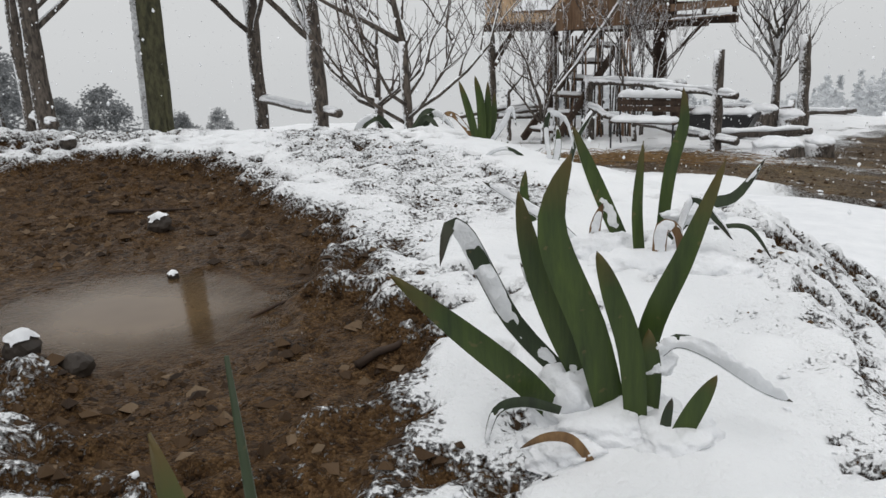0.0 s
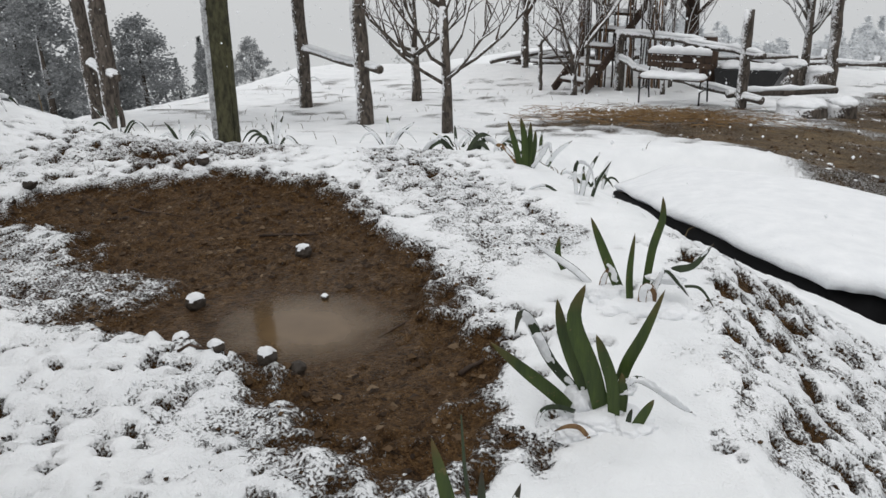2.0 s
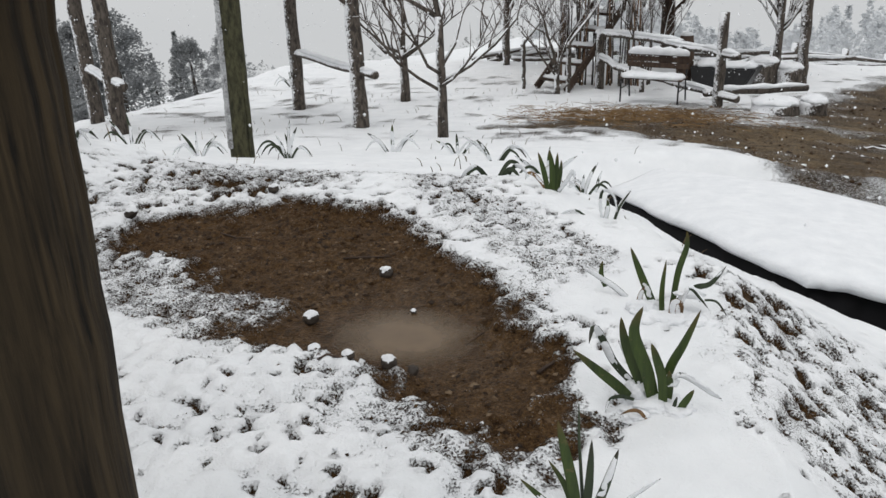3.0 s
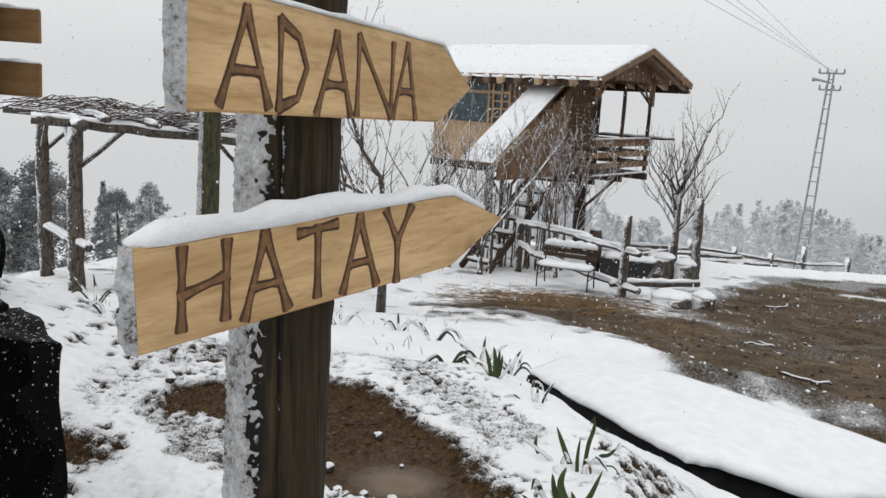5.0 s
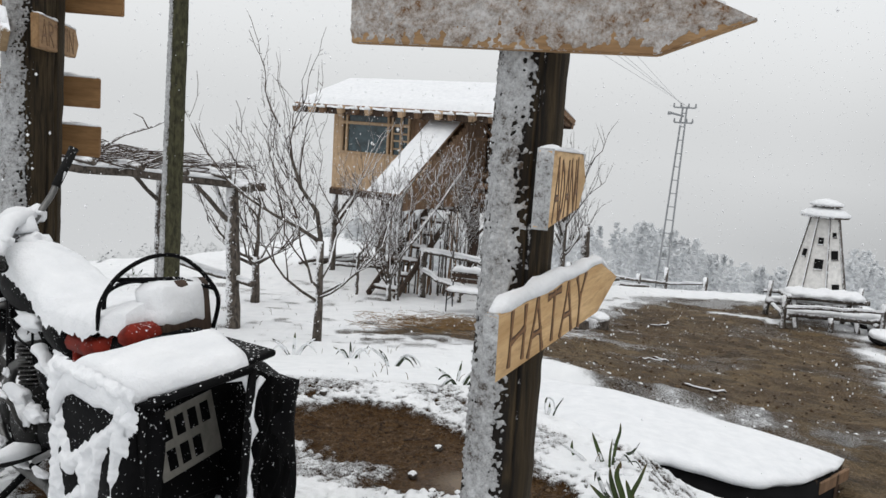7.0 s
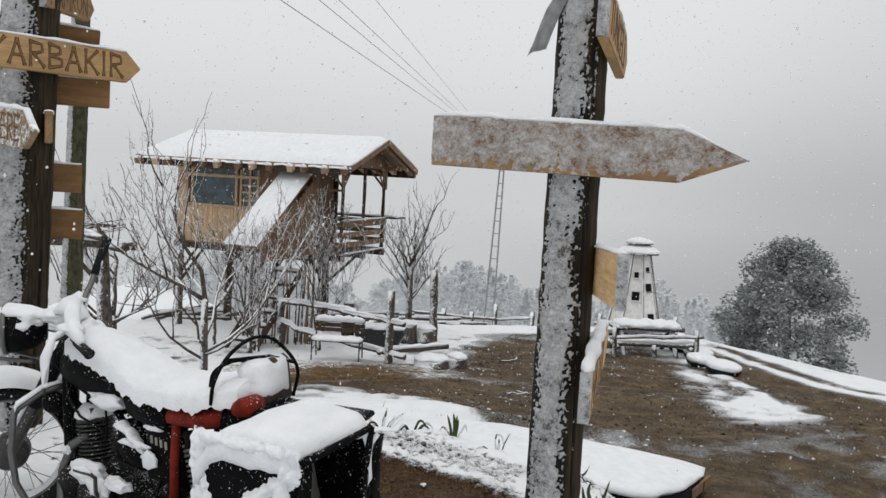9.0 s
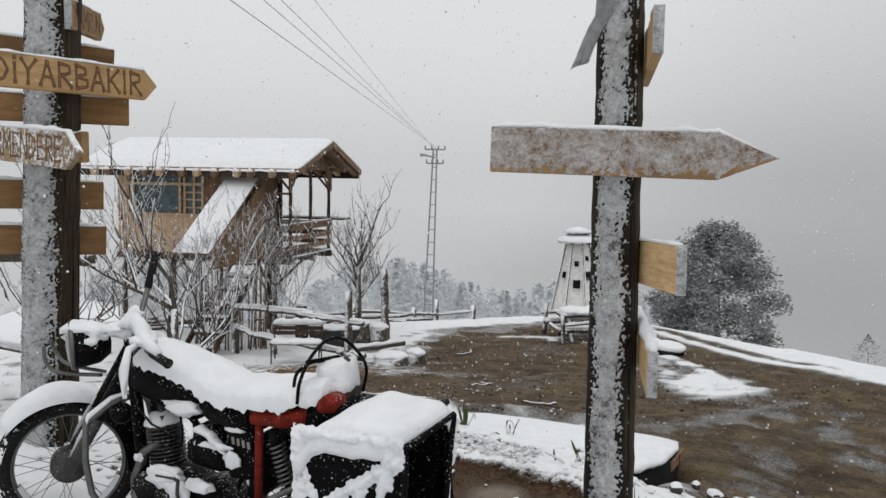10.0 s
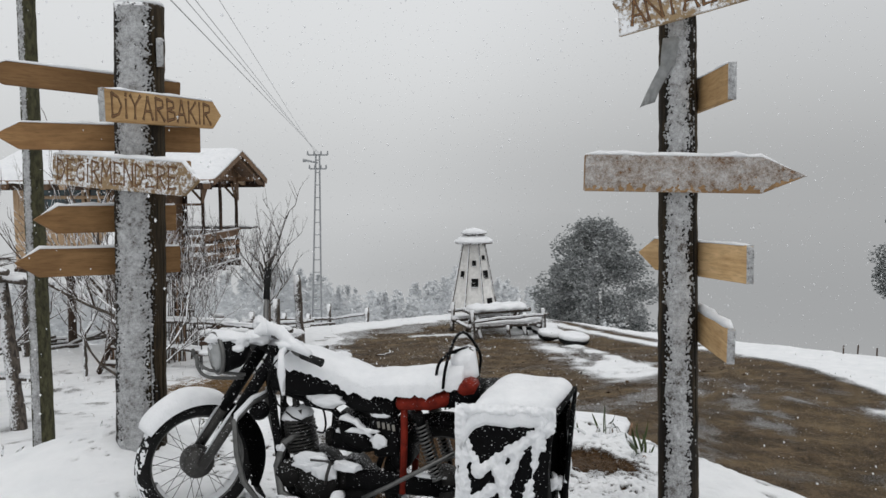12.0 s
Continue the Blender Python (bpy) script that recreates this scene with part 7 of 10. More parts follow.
# shocks
for s in (-1, 1):
    a, b = Vector((1.235, 0.14 * s, 0.675)), Vector((1.335, 0.135 * s, 0.34))
    bm = bmesh.new()
    tube(bm, [a, a.lerp(b, 0.2), a.lerp(b, 0.21), b], [0.022, 0.022, 0.012, 0.012], 10)
    sh = bike_part("shock_absorber", bm, BLACK, "")
    bm = bmesh.new()
    pts = []
    d = (b - a).normalized()
    e1 = d.orthogonal().normalized()
    e2 = d.cross(e1)
    for k in range(15 * 8 + 1):
        t = k / 120
        pts.append(a.lerp(b, 0.14 + 0.78 * t) + 0.029 * (e1 * math.cos(2 * math.pi * t * 15) + e2 * math.sin(2 * math.pi * t * 15)))
    tube(bm, pts, 0.0055, 6)
    part("spring", bm, CHROME, sh, "coil spring", True)
# chain case, pegs, stand, pedals
bm = bmesh.new()
tube(bm, [(0.88, -0.12, 0.33), (1.33, -0.11, 0.32)], [0.055, 0.05], 10)
for v in bm.verts:
    v.co.y = -0.115 + (v.co.y + 0.115) * 0.35
bike_part("chain_case", bm, BLACK, "")
for s in (-1, 1):
    bm = bmesh.new()
    tube(bm, [(0.86, 0.08 * s, 0.24), (0.86, 0.30 * s, 0.235)], 0.016, 8)
    pg = bike_part("foot_peg", bm, RUBBER, "rubber foot peg")
    bm = bmesh.new()
    ribbon(bm, [(0.86, 0.12 * s, 0.25), (0.86, 0.2 * s, 0.25), (0.86, 0.31 * s, 0.25)], 0.07, 0.05, 3)
    part("snow_cap", bm, SNOW, pg, "lump of snow", True)
bm = bmesh.new()
tube(bm, [(0.78, -0.13, 0.30), (0.80, -0.17, 0.36), (0.83, -0.20, 0.43), (0.81, -0.21, 0.445), (0.74, -0.22, 0.45)], 0.008, 7)
kick = bike_part("kick_lever", bm, ALU, "")
bm = bmesh.new()
ribbon(bm, [(0.82, -0.21, 0.45), (0.78, -0.215, 0.455), (0.735, -0.22, 0.455)], 0.03, 0.018, 3)
part("snow_cap", bm, SNOW, kick, "lump of snow", True)
bm = bmesh.new()
tube(bm, [(0.82, -0.10, 0.20), (0.78, -0.24, 0.06), (0.74, -0.30, -0.02)], 0.013, 8)
tube(bm, [(0.60, -0.16, 0.20), (0.52, -0.28, 0.16), (0.40, -0.34, 0.17)], 0.009, 7)
bike_part("side_stand", bm, BLACK, "")
for k, (at, size) in enumerate((((0.70, -0.13, 0.40), (0.09, 0.04, 0.025)), ((0.87, -0.14, 0.41), (0.05, 0.04, 0.022)), ((0.97, -0.145, 0.575), (0.085, 0.018, 0.025)), ((1.05, -0.145, 0.53), (0.045, 0.016, 0.05)),
                               ((1.28, -0.13, 0.375), (0.10, 0.03, 0.018)), ((0.60, -0.16, 0.22), (0.08, 0.045, 0.03)), ((0.80, -0.17, 0.205), (0.10, 0.035, 0.02)), ((0.98, -0.17, 0.22), (0.07, 0.03, 0.018)),
                               ((0.84, -0.08, 0.55), (0.03, 0.03, 0.02)), ((0.54, -0.09, 0.45), (0.025, 0.025, 0.03)))):
    snow_blob(bike, at, (size[0] * 0.8, size[1] * 0.6, size[2] * 0.65), k + 1)


for k, (at, size) in enumerate((((0.305, -0.125, 0.955), (0.085, 0.075, 0.052)), ((0.27, -0.13, 0.985), (0.07, 0.07, 0.026)), ((0.40, -0.02, 0.975), (0.08, 0.07, 0.035)), ((0.50, 0.03, 0.93), (0.07, 0.06, 0.04)), ((0.37, 0.10, 1.02), (0.04, 0.04, 0.035)), ((0.62, -0.14, 0.965), (0.06, 0.035, 0.03)))):
    snow_blob(bike, at, size, k + 40, "snow_cap", "snow heaped on lamp and handlebar")


# ---- panniers and number plate carrier ----
def cloth_box(x0, x1, y0, y1, z0, z1, sag, seed):
    bm = bmesh.new()
    n = 7
    grid = {}
    bmesh.ops.create_cube(bm, size=1.0)
    bmesh.ops.subdivide_edges(bm, edges=bm.edges[:], cuts=n, use_grid_fill=True)
    for v in bm.verts:
        fx, fy, fz = v.co.x + 0.5, v.co.y + 0.5, v.co.z + 0.5
        w = noise.noise(Vector((fx * 2.5, fy * 2.5 + seed, fz * 2.5))) * 0.018
        v.co = Vector((x0 + (x1 - x0) * fx + w, y0 + (y1 - y0) * fy + w * 1.2, z0 + (z1 - z0) * fz + w - sag * fx * (1 - fz)))
    return bm


bike_part("pannier", cloth_box(1.47, 1.85, -0.35, -0.26, 0.20, 0.735, 0.05, 1), VINYL, "black vinyl pannier streaked with snow")
bike_part("pannier", cloth_box(1.50, 1.86, 0.06, 0.20, 0.22, 0.70, 0.05, 2), VINYL, "black vinyl pannier")


def cloth(corners, seed, crumple=0.02, n=14):
    """A crumpled sheet between four corners: two along its top, two along its foot."""
    a, b, c, d = (Vector(p) for p in corners)
    bm = bmesh.new()
    rows = []
    for j in range(n + 1):
        g = j / n
        row = []
        for i in range(n + 1):
            f = i / n
            p = a.lerp(b, f).lerp(c.lerp(d, f), g)
            q = Vector((f * 3 + seed, g * 2, seed))
            e = noise.noise(Vector((f * 9, seed, 0))) * 0.05 * g ** 3
            row.append(bm.verts.new(p + Vector((crumple * noise.noise(q * 1.7), crumple * noise.noise(q * 1.7 + Vector((9, 0, 0))), e + 0.3 * crumple * noise.noise(q * 3)))))
        rows.append(row)
    for j in range(n):
        for i in range(n):
            bm.faces.new((rows[j][i], rows[j][i + 1], rows[j + 1][i + 1], rows[j + 1][i]))
    bmesh.ops.solidify(bm, geom=bm.faces[:], thickness=0.006)
    return bm


bm = bmesh.new()
for a, b in (((1.865, -0.33, 0.735), (1.945, -0.05, 0.80)), ((1.865, -0.33, 0.735), (1.80, -0.27, 0.22)), ((1.945, -0.05, 0.80), (1.90, -0.05, 0.22)), ((1.80, -0.27, 0.24), (1.90, -0.05, 0.24))):
    tube(bm, [a, b], 0.012, 6)
bike_part("carrier_frame", bm, BLACK, "black carrier frame round the open back")
bm = bmesh.new()
box(bm, (0.36, 0.40, 0.02), (1.70, -0.11, 0.765), Matrix.Rotation(radians(9), 3, "X") @ Matrix.Rotation(radians(-3), 3, "Y"), 0.006)
bike_part("carrier_board", bm, BLACK, "")
bike_part("torn_flap", cloth([(1.945, -0.05, 0.80), (1.815, 0.20, 0.68), (1.90, -0.04, 0.26), (1.88, 0.14, 0.24)], 2, 0.035), VINYL, "torn black vinyl flap")
pm = Matrix.Translation((1.70, -0.08, 0.55)) @ pose(0, 0, 0, 4, -12, 14)
bm = bmesh.new()
box(bm, (0.006, 0.245, 0.185), (0, 0, 0), None, 0.002)
pl = bike_part("number_plate", bm, PLATE, "dirty white number plate", pm, False)
for row, count in ((0.042, 4), (-0.042, 3)):
    for k in range(count):
        bm = bmesh.new()
        box(bm, (0.003, 0.034, 0.058), (0.004, -0.078 + 0.052 * k, row), None, 0.001)
        part("plate_bar", bm, BLACK, pl)
bm = bmesh.new()
box(bm, (0.02, 0.24, 0.30), (1.665, -0.08, 0.50), Matrix.Rotation(radians(-12), 3, "Y"), 0.005)
bike_part("back_panel", bm, BLACK, "")
bm = bmesh.new()
corners = [Vector(p) for p in ((1.475, -0.375, 0.755), (1.845, -0.365, 0.755), (1.945, -0.05, 0.805), (1.56, 0.11, 0.80))]
rows = []
for j in range(49):
    row = []
    for i in range(49):
        f, g = i / 48, j / 48
        p = corners[0].lerp(corners[1], f).lerp(corners[3].lerp(corners[2], f), g)
        lip = 0.5 + 0.5 * noise.noise(Vector((p.x * 24, p.y * 24, 4)))
        p.z += 0.048 + 0.010 * noise.noise(p * 7) + 0.003 * noise.noise(p * 26)
        # the near side and the front shoulder round off softly, the back ends thin
        for e, wide, drop in ((g * 0.38, 0.075, 0.075 + 0.02 * lip), ((1 - g) * 0.38, 0.06, 0.06), (f * 0.38, 0.13, 0.115), ((1 - f) * 0.38, 0.05, 0.045 + 0.01 * lip)):
            p.z -= drop * (1 - math.sqrt(max(0.0, 1 - max(0.0, 1 - e / wide) ** 2)))
        row.append(bm.verts.new(p))
    rows.append(row)
for a, b in zip(rows, rows[1:]):
    for i in range(48):
        bm.faces.new((a[i], a[i + 1], b[i + 1], b[i]))
rim = [rows[0][i] for i in range(48)] + [rows[j][48] for j in range(48)] + [rows[48][48 - i] for i in range(48)] + [rows[48 - j][0] for j in range(48)]
mid = sum((c for c in corners), Vector()) / 4
foot = [bm.verts.new(mid + (v.co - mid) * 0.94 - Vector((0, 0, 0.022))) for v in rim]
for k in range(len(rim)):
    q = (k + 1) % len(rim)
    bm.faces.new((rim[q], rim[k], foot[k], foot[q]))
bm.faces.new(foot[::-1])
bmesh.ops.recalc_face_normals(bm, faces=bm.faces[:])
bike_part("snow_quilt", bm, SNOW, "thick slab of snow on the pannier carrier")


def crust_sheet(name, x0, x1, z0, z1, y, lines, seed, parent, label, n=120, depth=0.024):
    """Snow stuck along the folds and straps of an upright side: thick along given lines, ragged and broken between."""
    bm = bmesh.new()
    rows = []
    for j in range(n + 1):
        row = []
        for i in range(n + 1):
            x, z = x0 + (x1 - x0) * i / n, z0 + (z1 - z0) * j / n
            d = 9.0
            for ax, az, bx, bz, w in lines:
                f = min(1.0, max(0.0, ((x - ax) * (bx - ax) + (z - az) * (bz - az)) / ((bx - ax) ** 2 + (bz - az) ** 2)))
                d = min(d, math.hypot(x - ax - f * (bx - ax), z - az - f * (bz - az)) / w)
            q = Vector((x, seed, z))
            t = 0.80 - d * (1 + 0.45 * noise.noise(q * 9)) + 0.62 * noise.noise(q * 19) + 0.48 * noise.noise(q * 52)
            t = max(-0.5, min(0.8, t)) * depth
            row.append(bm.verts.new((x, y - t - 0.002, z)))
        rows.append(row)
    for j in range(n):
        for i in range(n):
            if max(y - v.co.y for v in (rows[j][i], rows[j][i + 1], rows[j + 1][i + 1], rows[j + 1][i])) > -0.006:
                bm.faces.new((rows[j][i], rows[j][i + 1], rows[j + 1][i + 1], rows[j + 1][i]))
    ob = part(name, bm, SNOW, parent, label, True)
    ob.matrix_parent_inverse = Matrix()
    return ob


snow_blob(bike, (0.715, -0.125, 0.405), (0.085, 0.030, 0.042), 31, "snow_lump", "smooth snow over the crankcase", 0.8)
snow_blob(bike, (0.775, -0.135, 0.365), (0.060, 0.022, 0.040), 32, "snow_lump", "smooth snow over the crankcase", 0.8)
snow_blob(bike, (0.90, -0.150, 0.40), (0.060, 0.025, 0.022), 33, "snow_lump", "snow on the gear case", 0.8)
snow_blob(bike, (1.06, -0.125, 0.655), (0.055, 0.020, 0.018), 34, "snow_lump", "strip of snow under the seat", 0.8)
snow_blob(bike, (0.79, -0.105, 0.702), (0.095, 0.035, 0.030), 35, "snow_lump", "ledge of snow below the tank", 0.9)
snow_blob(bike, (0.60, -0.20, 0.135), (0.10, 0.05, 0.035), 36, "snow_lump", "snow on the exhaust bend", 0.9)
crust_sheet("snow_crust", 1.45, 1.88, 0.22, 0.79, -0.353, ((1.485, 0.74, 1.475, 0.30, 0.042), (1.50, 0.62, 1.55, 0.49, 0.022), (1.54, 0.49, 1.85, 0.70, 0.024), (1.82, 0.72, 1.75, 0.30, 0.022), (1.62, 0.54, 1.68, 0.34, 0.026), (1.72, 0.58, 1.66, 0.44, 0.025), (1.50, 0.765, 1.87, 0.765, 0.03), (1.60, 0.42, 1.46, 0.30, 0.03)), 3, bike, "snow stuck in the folds and straps of the pannier")
rnd = random.Random(3)
for k, (a, b, w) in enumerate((((1.945, -0.04, 0.77), (1.91, -0.045, 0.36), 0.028), ((1.80, -0.16, 0.36), (1.88, -0.04, 0.38), 0.06))):
    bm = bmesh.new()
    pts = line(a, b, 8, 0.012, k)
    tube(bm, pts, [w * (0.28 + 0.22 * rnd.random()) for _ in pts], 7)
    bmesh.ops.subdivide_edges(bm, edges=bm.edges[:], cuts=1, use_grid_fill=True)
    for v in bm.verts:
        v.co += w * 0.55 * noise.noise_vector(v.co * 28)
    bike_part("snow_streak", bm, SNOW, "snow stuck in the folds")

# ---- iris clumps ----
def leaf_mat(name, a, b, tip, gloss=0.4):
    m, n, l, p = node_mat(name)
    c = coords(n, l, (1, 1, 1))
    g = noise_node(n, l, c, 28.0, 5)
    st = noise_node(n, l, coords(n, l, (3, 3, 0.25)), 30.0, 5, 0.7)
    r = ramp(n, [(0.3, b), (0.7, a)])
    l.new(st.outputs["Fac"], r.inputs[0])
    att = n.new("ShaderNodeAttribute")
    att.attribute_name = "along"
    rr = ramp(n, [(0.70, (0, 0, 0)), (0.98, (1, 1, 1))])
    l.new(maths(n, l, "ADD", att.outputs["Fac"], maths(n, l, "MULTIPLY", maths(n, l, "SUBTRACT", g.outputs["Fac"], 0.5), 0.35)), rr.inputs[0])
    base = mixed(n, l, rr.outputs[0], r.outputs[0], tip)
    spots = ramp(n, [(0.66, (0, 0, 0)), (0.72, (1, 1, 1))])
    l.new(noise_node(n, l, c, 75.0, 2).outputs["Fac"], spots.inputs[0])
    base = mixed(n, l, maths(n, l, "MULTIPLY", spots.outputs[0], 0.35), base, (0.16, 0.11, 0.05))
    l.new(base, p.inputs["Base Color"])
    p.inputs["Roughness"].default_value = gloss
    p.inputs["Specular IOR Level"].default_value = 0.32
    l.new(bump_node(n, l, st.outputs["Fac"], 0.35, 0.001).outputs[0], p.inputs["Normal"])
    return m


LEAF = leaf_mat("iris_leaf", (0.050, 0.078, 0.013), (0.017, 0.032, 0.007), (0.085, 0.060, 0.016), 0.40)
LEAF_DRY = leaf_mat("dry_iris_leaf", (0.24, 0.145, 0.065), (0.10, 0.055, 0.025), (0.06, 0.035, 0.02), 0.8)
LEAF_DARK = leaf_mat("frosted_iris_leaf", (0.034, 0.050, 0.022), (0.016, 0.024, 0.012), (0.035, 0.027, 0.018))


def iris_leaf(parent, pts, width, facing, mat, snow=0.0, seed=0, label=""):
    """A sword-shaped leaf along a curve of points, thick in the middle and thin at its edges; snow: how thick it lies on top."""
    ctrl = [Vector(p) for p in pts]
    n = 14
    line_pts = []
    for k in range(n + 1):
        t = k / n * (len(ctrl) - 1)
        i = min(int(t), len(ctrl) - 2)
        f = t - i
        p0, p1, p2, p3 = ctrl[max(i - 1, 0)], ctrl[i], ctrl[i + 1], ctrl[min(i + 2, len(ctrl) - 1)]
        line_pts.append(0.5 * ((2 * p1) + (p2 - p0) * f + (2 * p0 - 5 * p1 + 4 * p2 - p3) * f * f + (3 * p1 - 3 * p2 + p3 - p0) * f ** 3))
    face = Vector(facing).normalized()
    bm = bmesh.new()
    lay = bm.verts.layers.float.new("along")
    rings, cap = [], []
    for k, p in enumerate(line_pts):
        f = k / n
        d = (line_pts[min(k + 1, n)] - line_pts[max(k - 1, 0)]).normalized()
        s = d.cross(face)
        s = s.normalized() if s.length > 1e-4 else d.orthogonal().normalized()
        nn = s.cross(d)
        w = width * 0.5 * max(0.012, (0.62 + 0.55 * f - 0.17 * f * f) * (1 - f ** 2.7) ** 0.95)
        ring = []
        for off, up in ((-1, 0.0), (-0.45, 0.0008 - 0.14 * w), (0, 0.0016 - 0.26 * w), (0.45, 0.0008 - 0.14 * w), (1, 0.0), (0.4, -0.0010 - 0.15 * w), (0, -0.0016 - 0.27 * w), (-0.4, -0.0010 - 0.15 * w)):
            v = bm.verts.new(p + s * (w * off) + nn * up)
            v[lay] = f
            ring.append(v)
        rings.append(ring)
        cap.append((p, s, w, nn))
    for a, b in zip(rings, rings[1:]):
        for i in range(8):
            bm.faces.new((a[i], a[(i + 1) % 8], b[(i + 1) % 8], b[i]))
    for e in bm.edges:
        e.smooth = True
    for a, b in zip(rings, rings[1:]):
        for i in (0, 4):
            bm.edges.get((a[i], b[i])).smooth = False
    bm.faces.new(rings[0][::-1])
    bm.faces.new(rings[-1])
    bmesh.ops.recalc_face_normals(bm, faces=bm.faces[:])
    ob = part("leaf", bm, mat, parent, label, True)
    if snow:
        bm = bmesh.new()
        rows = []
        m, across = 44, 9
        lie, vary = (0.75, 0.9) if snow >= 0.01 else (0.35, 1.5)
        for k in range(m + 1):
            t = 0.6 + k / m * (n - 1.2)
            i0 = min(int(t), n - 1)
            f = t - i0
            p, s, nn = cap[i0][0].lerp(cap[i0 + 1][0], f), cap[i0][1].lerp(cap[i0 + 1][1], f), cap[i0][3].lerp(cap[i0 + 1][3], f)
            w = cap[i0][2] * (1 - f) + cap[i0 + 1][2] * f
            u = nn if nn.z > 0 else -nn
            up = (u + Vector((0, 0, 0.8))).normalized()
            row = []
            for q in range(across):
                b = q / (across - 1) * 2 - 1
                v = p + s * (w * 1.0 * b)
                g = v * 15 + Vector((seed, 0, 0))
                tall = snow * (lie + vary * noise.noise(g) + 0.4 * noise.noise(g * 4) + 0.35 * noise.noise(g * 11)) * (1 - abs(b) ** 4) - 0.0012
                tall = tall * min(1.0, k / 3, (m - k) / 3) - 0.0006
                row.append(bm.verts.new(v + up * max(tall, -0.002)))
            rows.append(row)
        for a, b in zip(rows, rows[1:]):
            for i in range(across - 1):
                bm.faces.new((a[i], a[i + 1], b[i + 1], b[i]))
        bmesh.ops.recalc_face_normals(bm, faces=bm.faces[:])
        part("snow_cap", bm, SNOW, ob, "snow lying along the leaf", True)
    return ob


IRIS_GROUP = "iris clumps"


def iris_clump(x, y, leaves, label, seed=0, sink=0.012, size=1.0):
    """leaves: (points as right, up, away; width; kind; snow). Kinds: g green, d dark, b brown."""
    t = thing("iris_clump", Matrix.Translation((x, y, ground_at(x, y) - sink)) @ Matrix.Scale(size, 4), label, "plant", IRIS_GROUP)
    mats = {"g": LEAF, "d": LEAF_DARK, "b": LEAF_DRY}
    rnd = random.Random(seed)
    for i, (pts, w, kind, snow) in enumerate(leaves):
        face = Vector((rnd.gauss(0, 0.18), -1, 0.25 + rnd.gauss(0, 0.1)))
        iris_leaf(t, [(p[0], p[2], p[1]) for p in pts], w, face, mats[kind], snow, seed * 50 + i, "withered brown leaf" if kind == "b" else "")
    return t


def snow_heap(t, at, size, seed):
    """Snow gathered round the foot of a clump."""
    bm = bmesh.new()
    bmesh.ops.create_icosphere(bm, subdivisions=5, radius=1.0)
    for v in bm.verts:
        d = v.co.copy()
        k = 1 + 0.30 * noise.noise(d * 1.6 + Vector((seed * 3.1, 0, 0))) + 0.15 * noise.noise(d * 4 + Vector((0, seed, 0))) + 0.06 * noise.noise(d * 13)
        d.z = d.z if d.z > 0 else d.z * 0.4
        v.co = Vector(at) + Vector((d.x * size[0], d.y * size[1], d.z * size[2])) * k
    part("snow_mound", bm, SNOW, t, "soft snow heaped round the stems", True)


def fan(seed, n=6, h=0.2, spread=0.5, w=0.03, dark=0.4, droop=0.35, snow=0.4, away=0.06):
    """Leaves of a common clump: upright ones in a fan and bent ones round it."""
    rnd = random.Random(seed)
    out = []
    for k in range(n):
        a = spread * ((k + 0.5) / n * 2 - 1) + rnd.gauss(0, 0.08)
        ln = h * rnd.uniform(0.7, 1.1)
        bx = 0.012 * rnd.gauss(0, 1) + 0.03 * a
        c = rnd.uniform(-away, away)
        tipx, tipz = bx + ln * math.sin(a), ln * math.cos(a)
        kind = "d" if rnd.random() < dark else "g"
        if rnd.random() < droop:
            q = 1 if a > 0 else -1
            out.append(([(bx, -0.02, 0), (bx + 0.35 * ln * q, 0.42 * ln, c * 0.6), (bx + 0.62 * ln * q, 0.40 * ln, c), (bx + 0.85 * ln * q, 0.10 * ln, c * 1.3)], w * 0.7, "d", 0.012 if rnd.random() < 0.8 else 0))
        else:
            out.append(([(bx, -0.02, 0), ((bx + tipx) / 2 - 0.08 * ln * math.sin(a), tipz * 0.55, c * 0.5), (tipx, tipz, c)], w * rnd.uniform(0.8, 1.1), kind, 0.006 if rnd.random() < snow else 0))
    return out


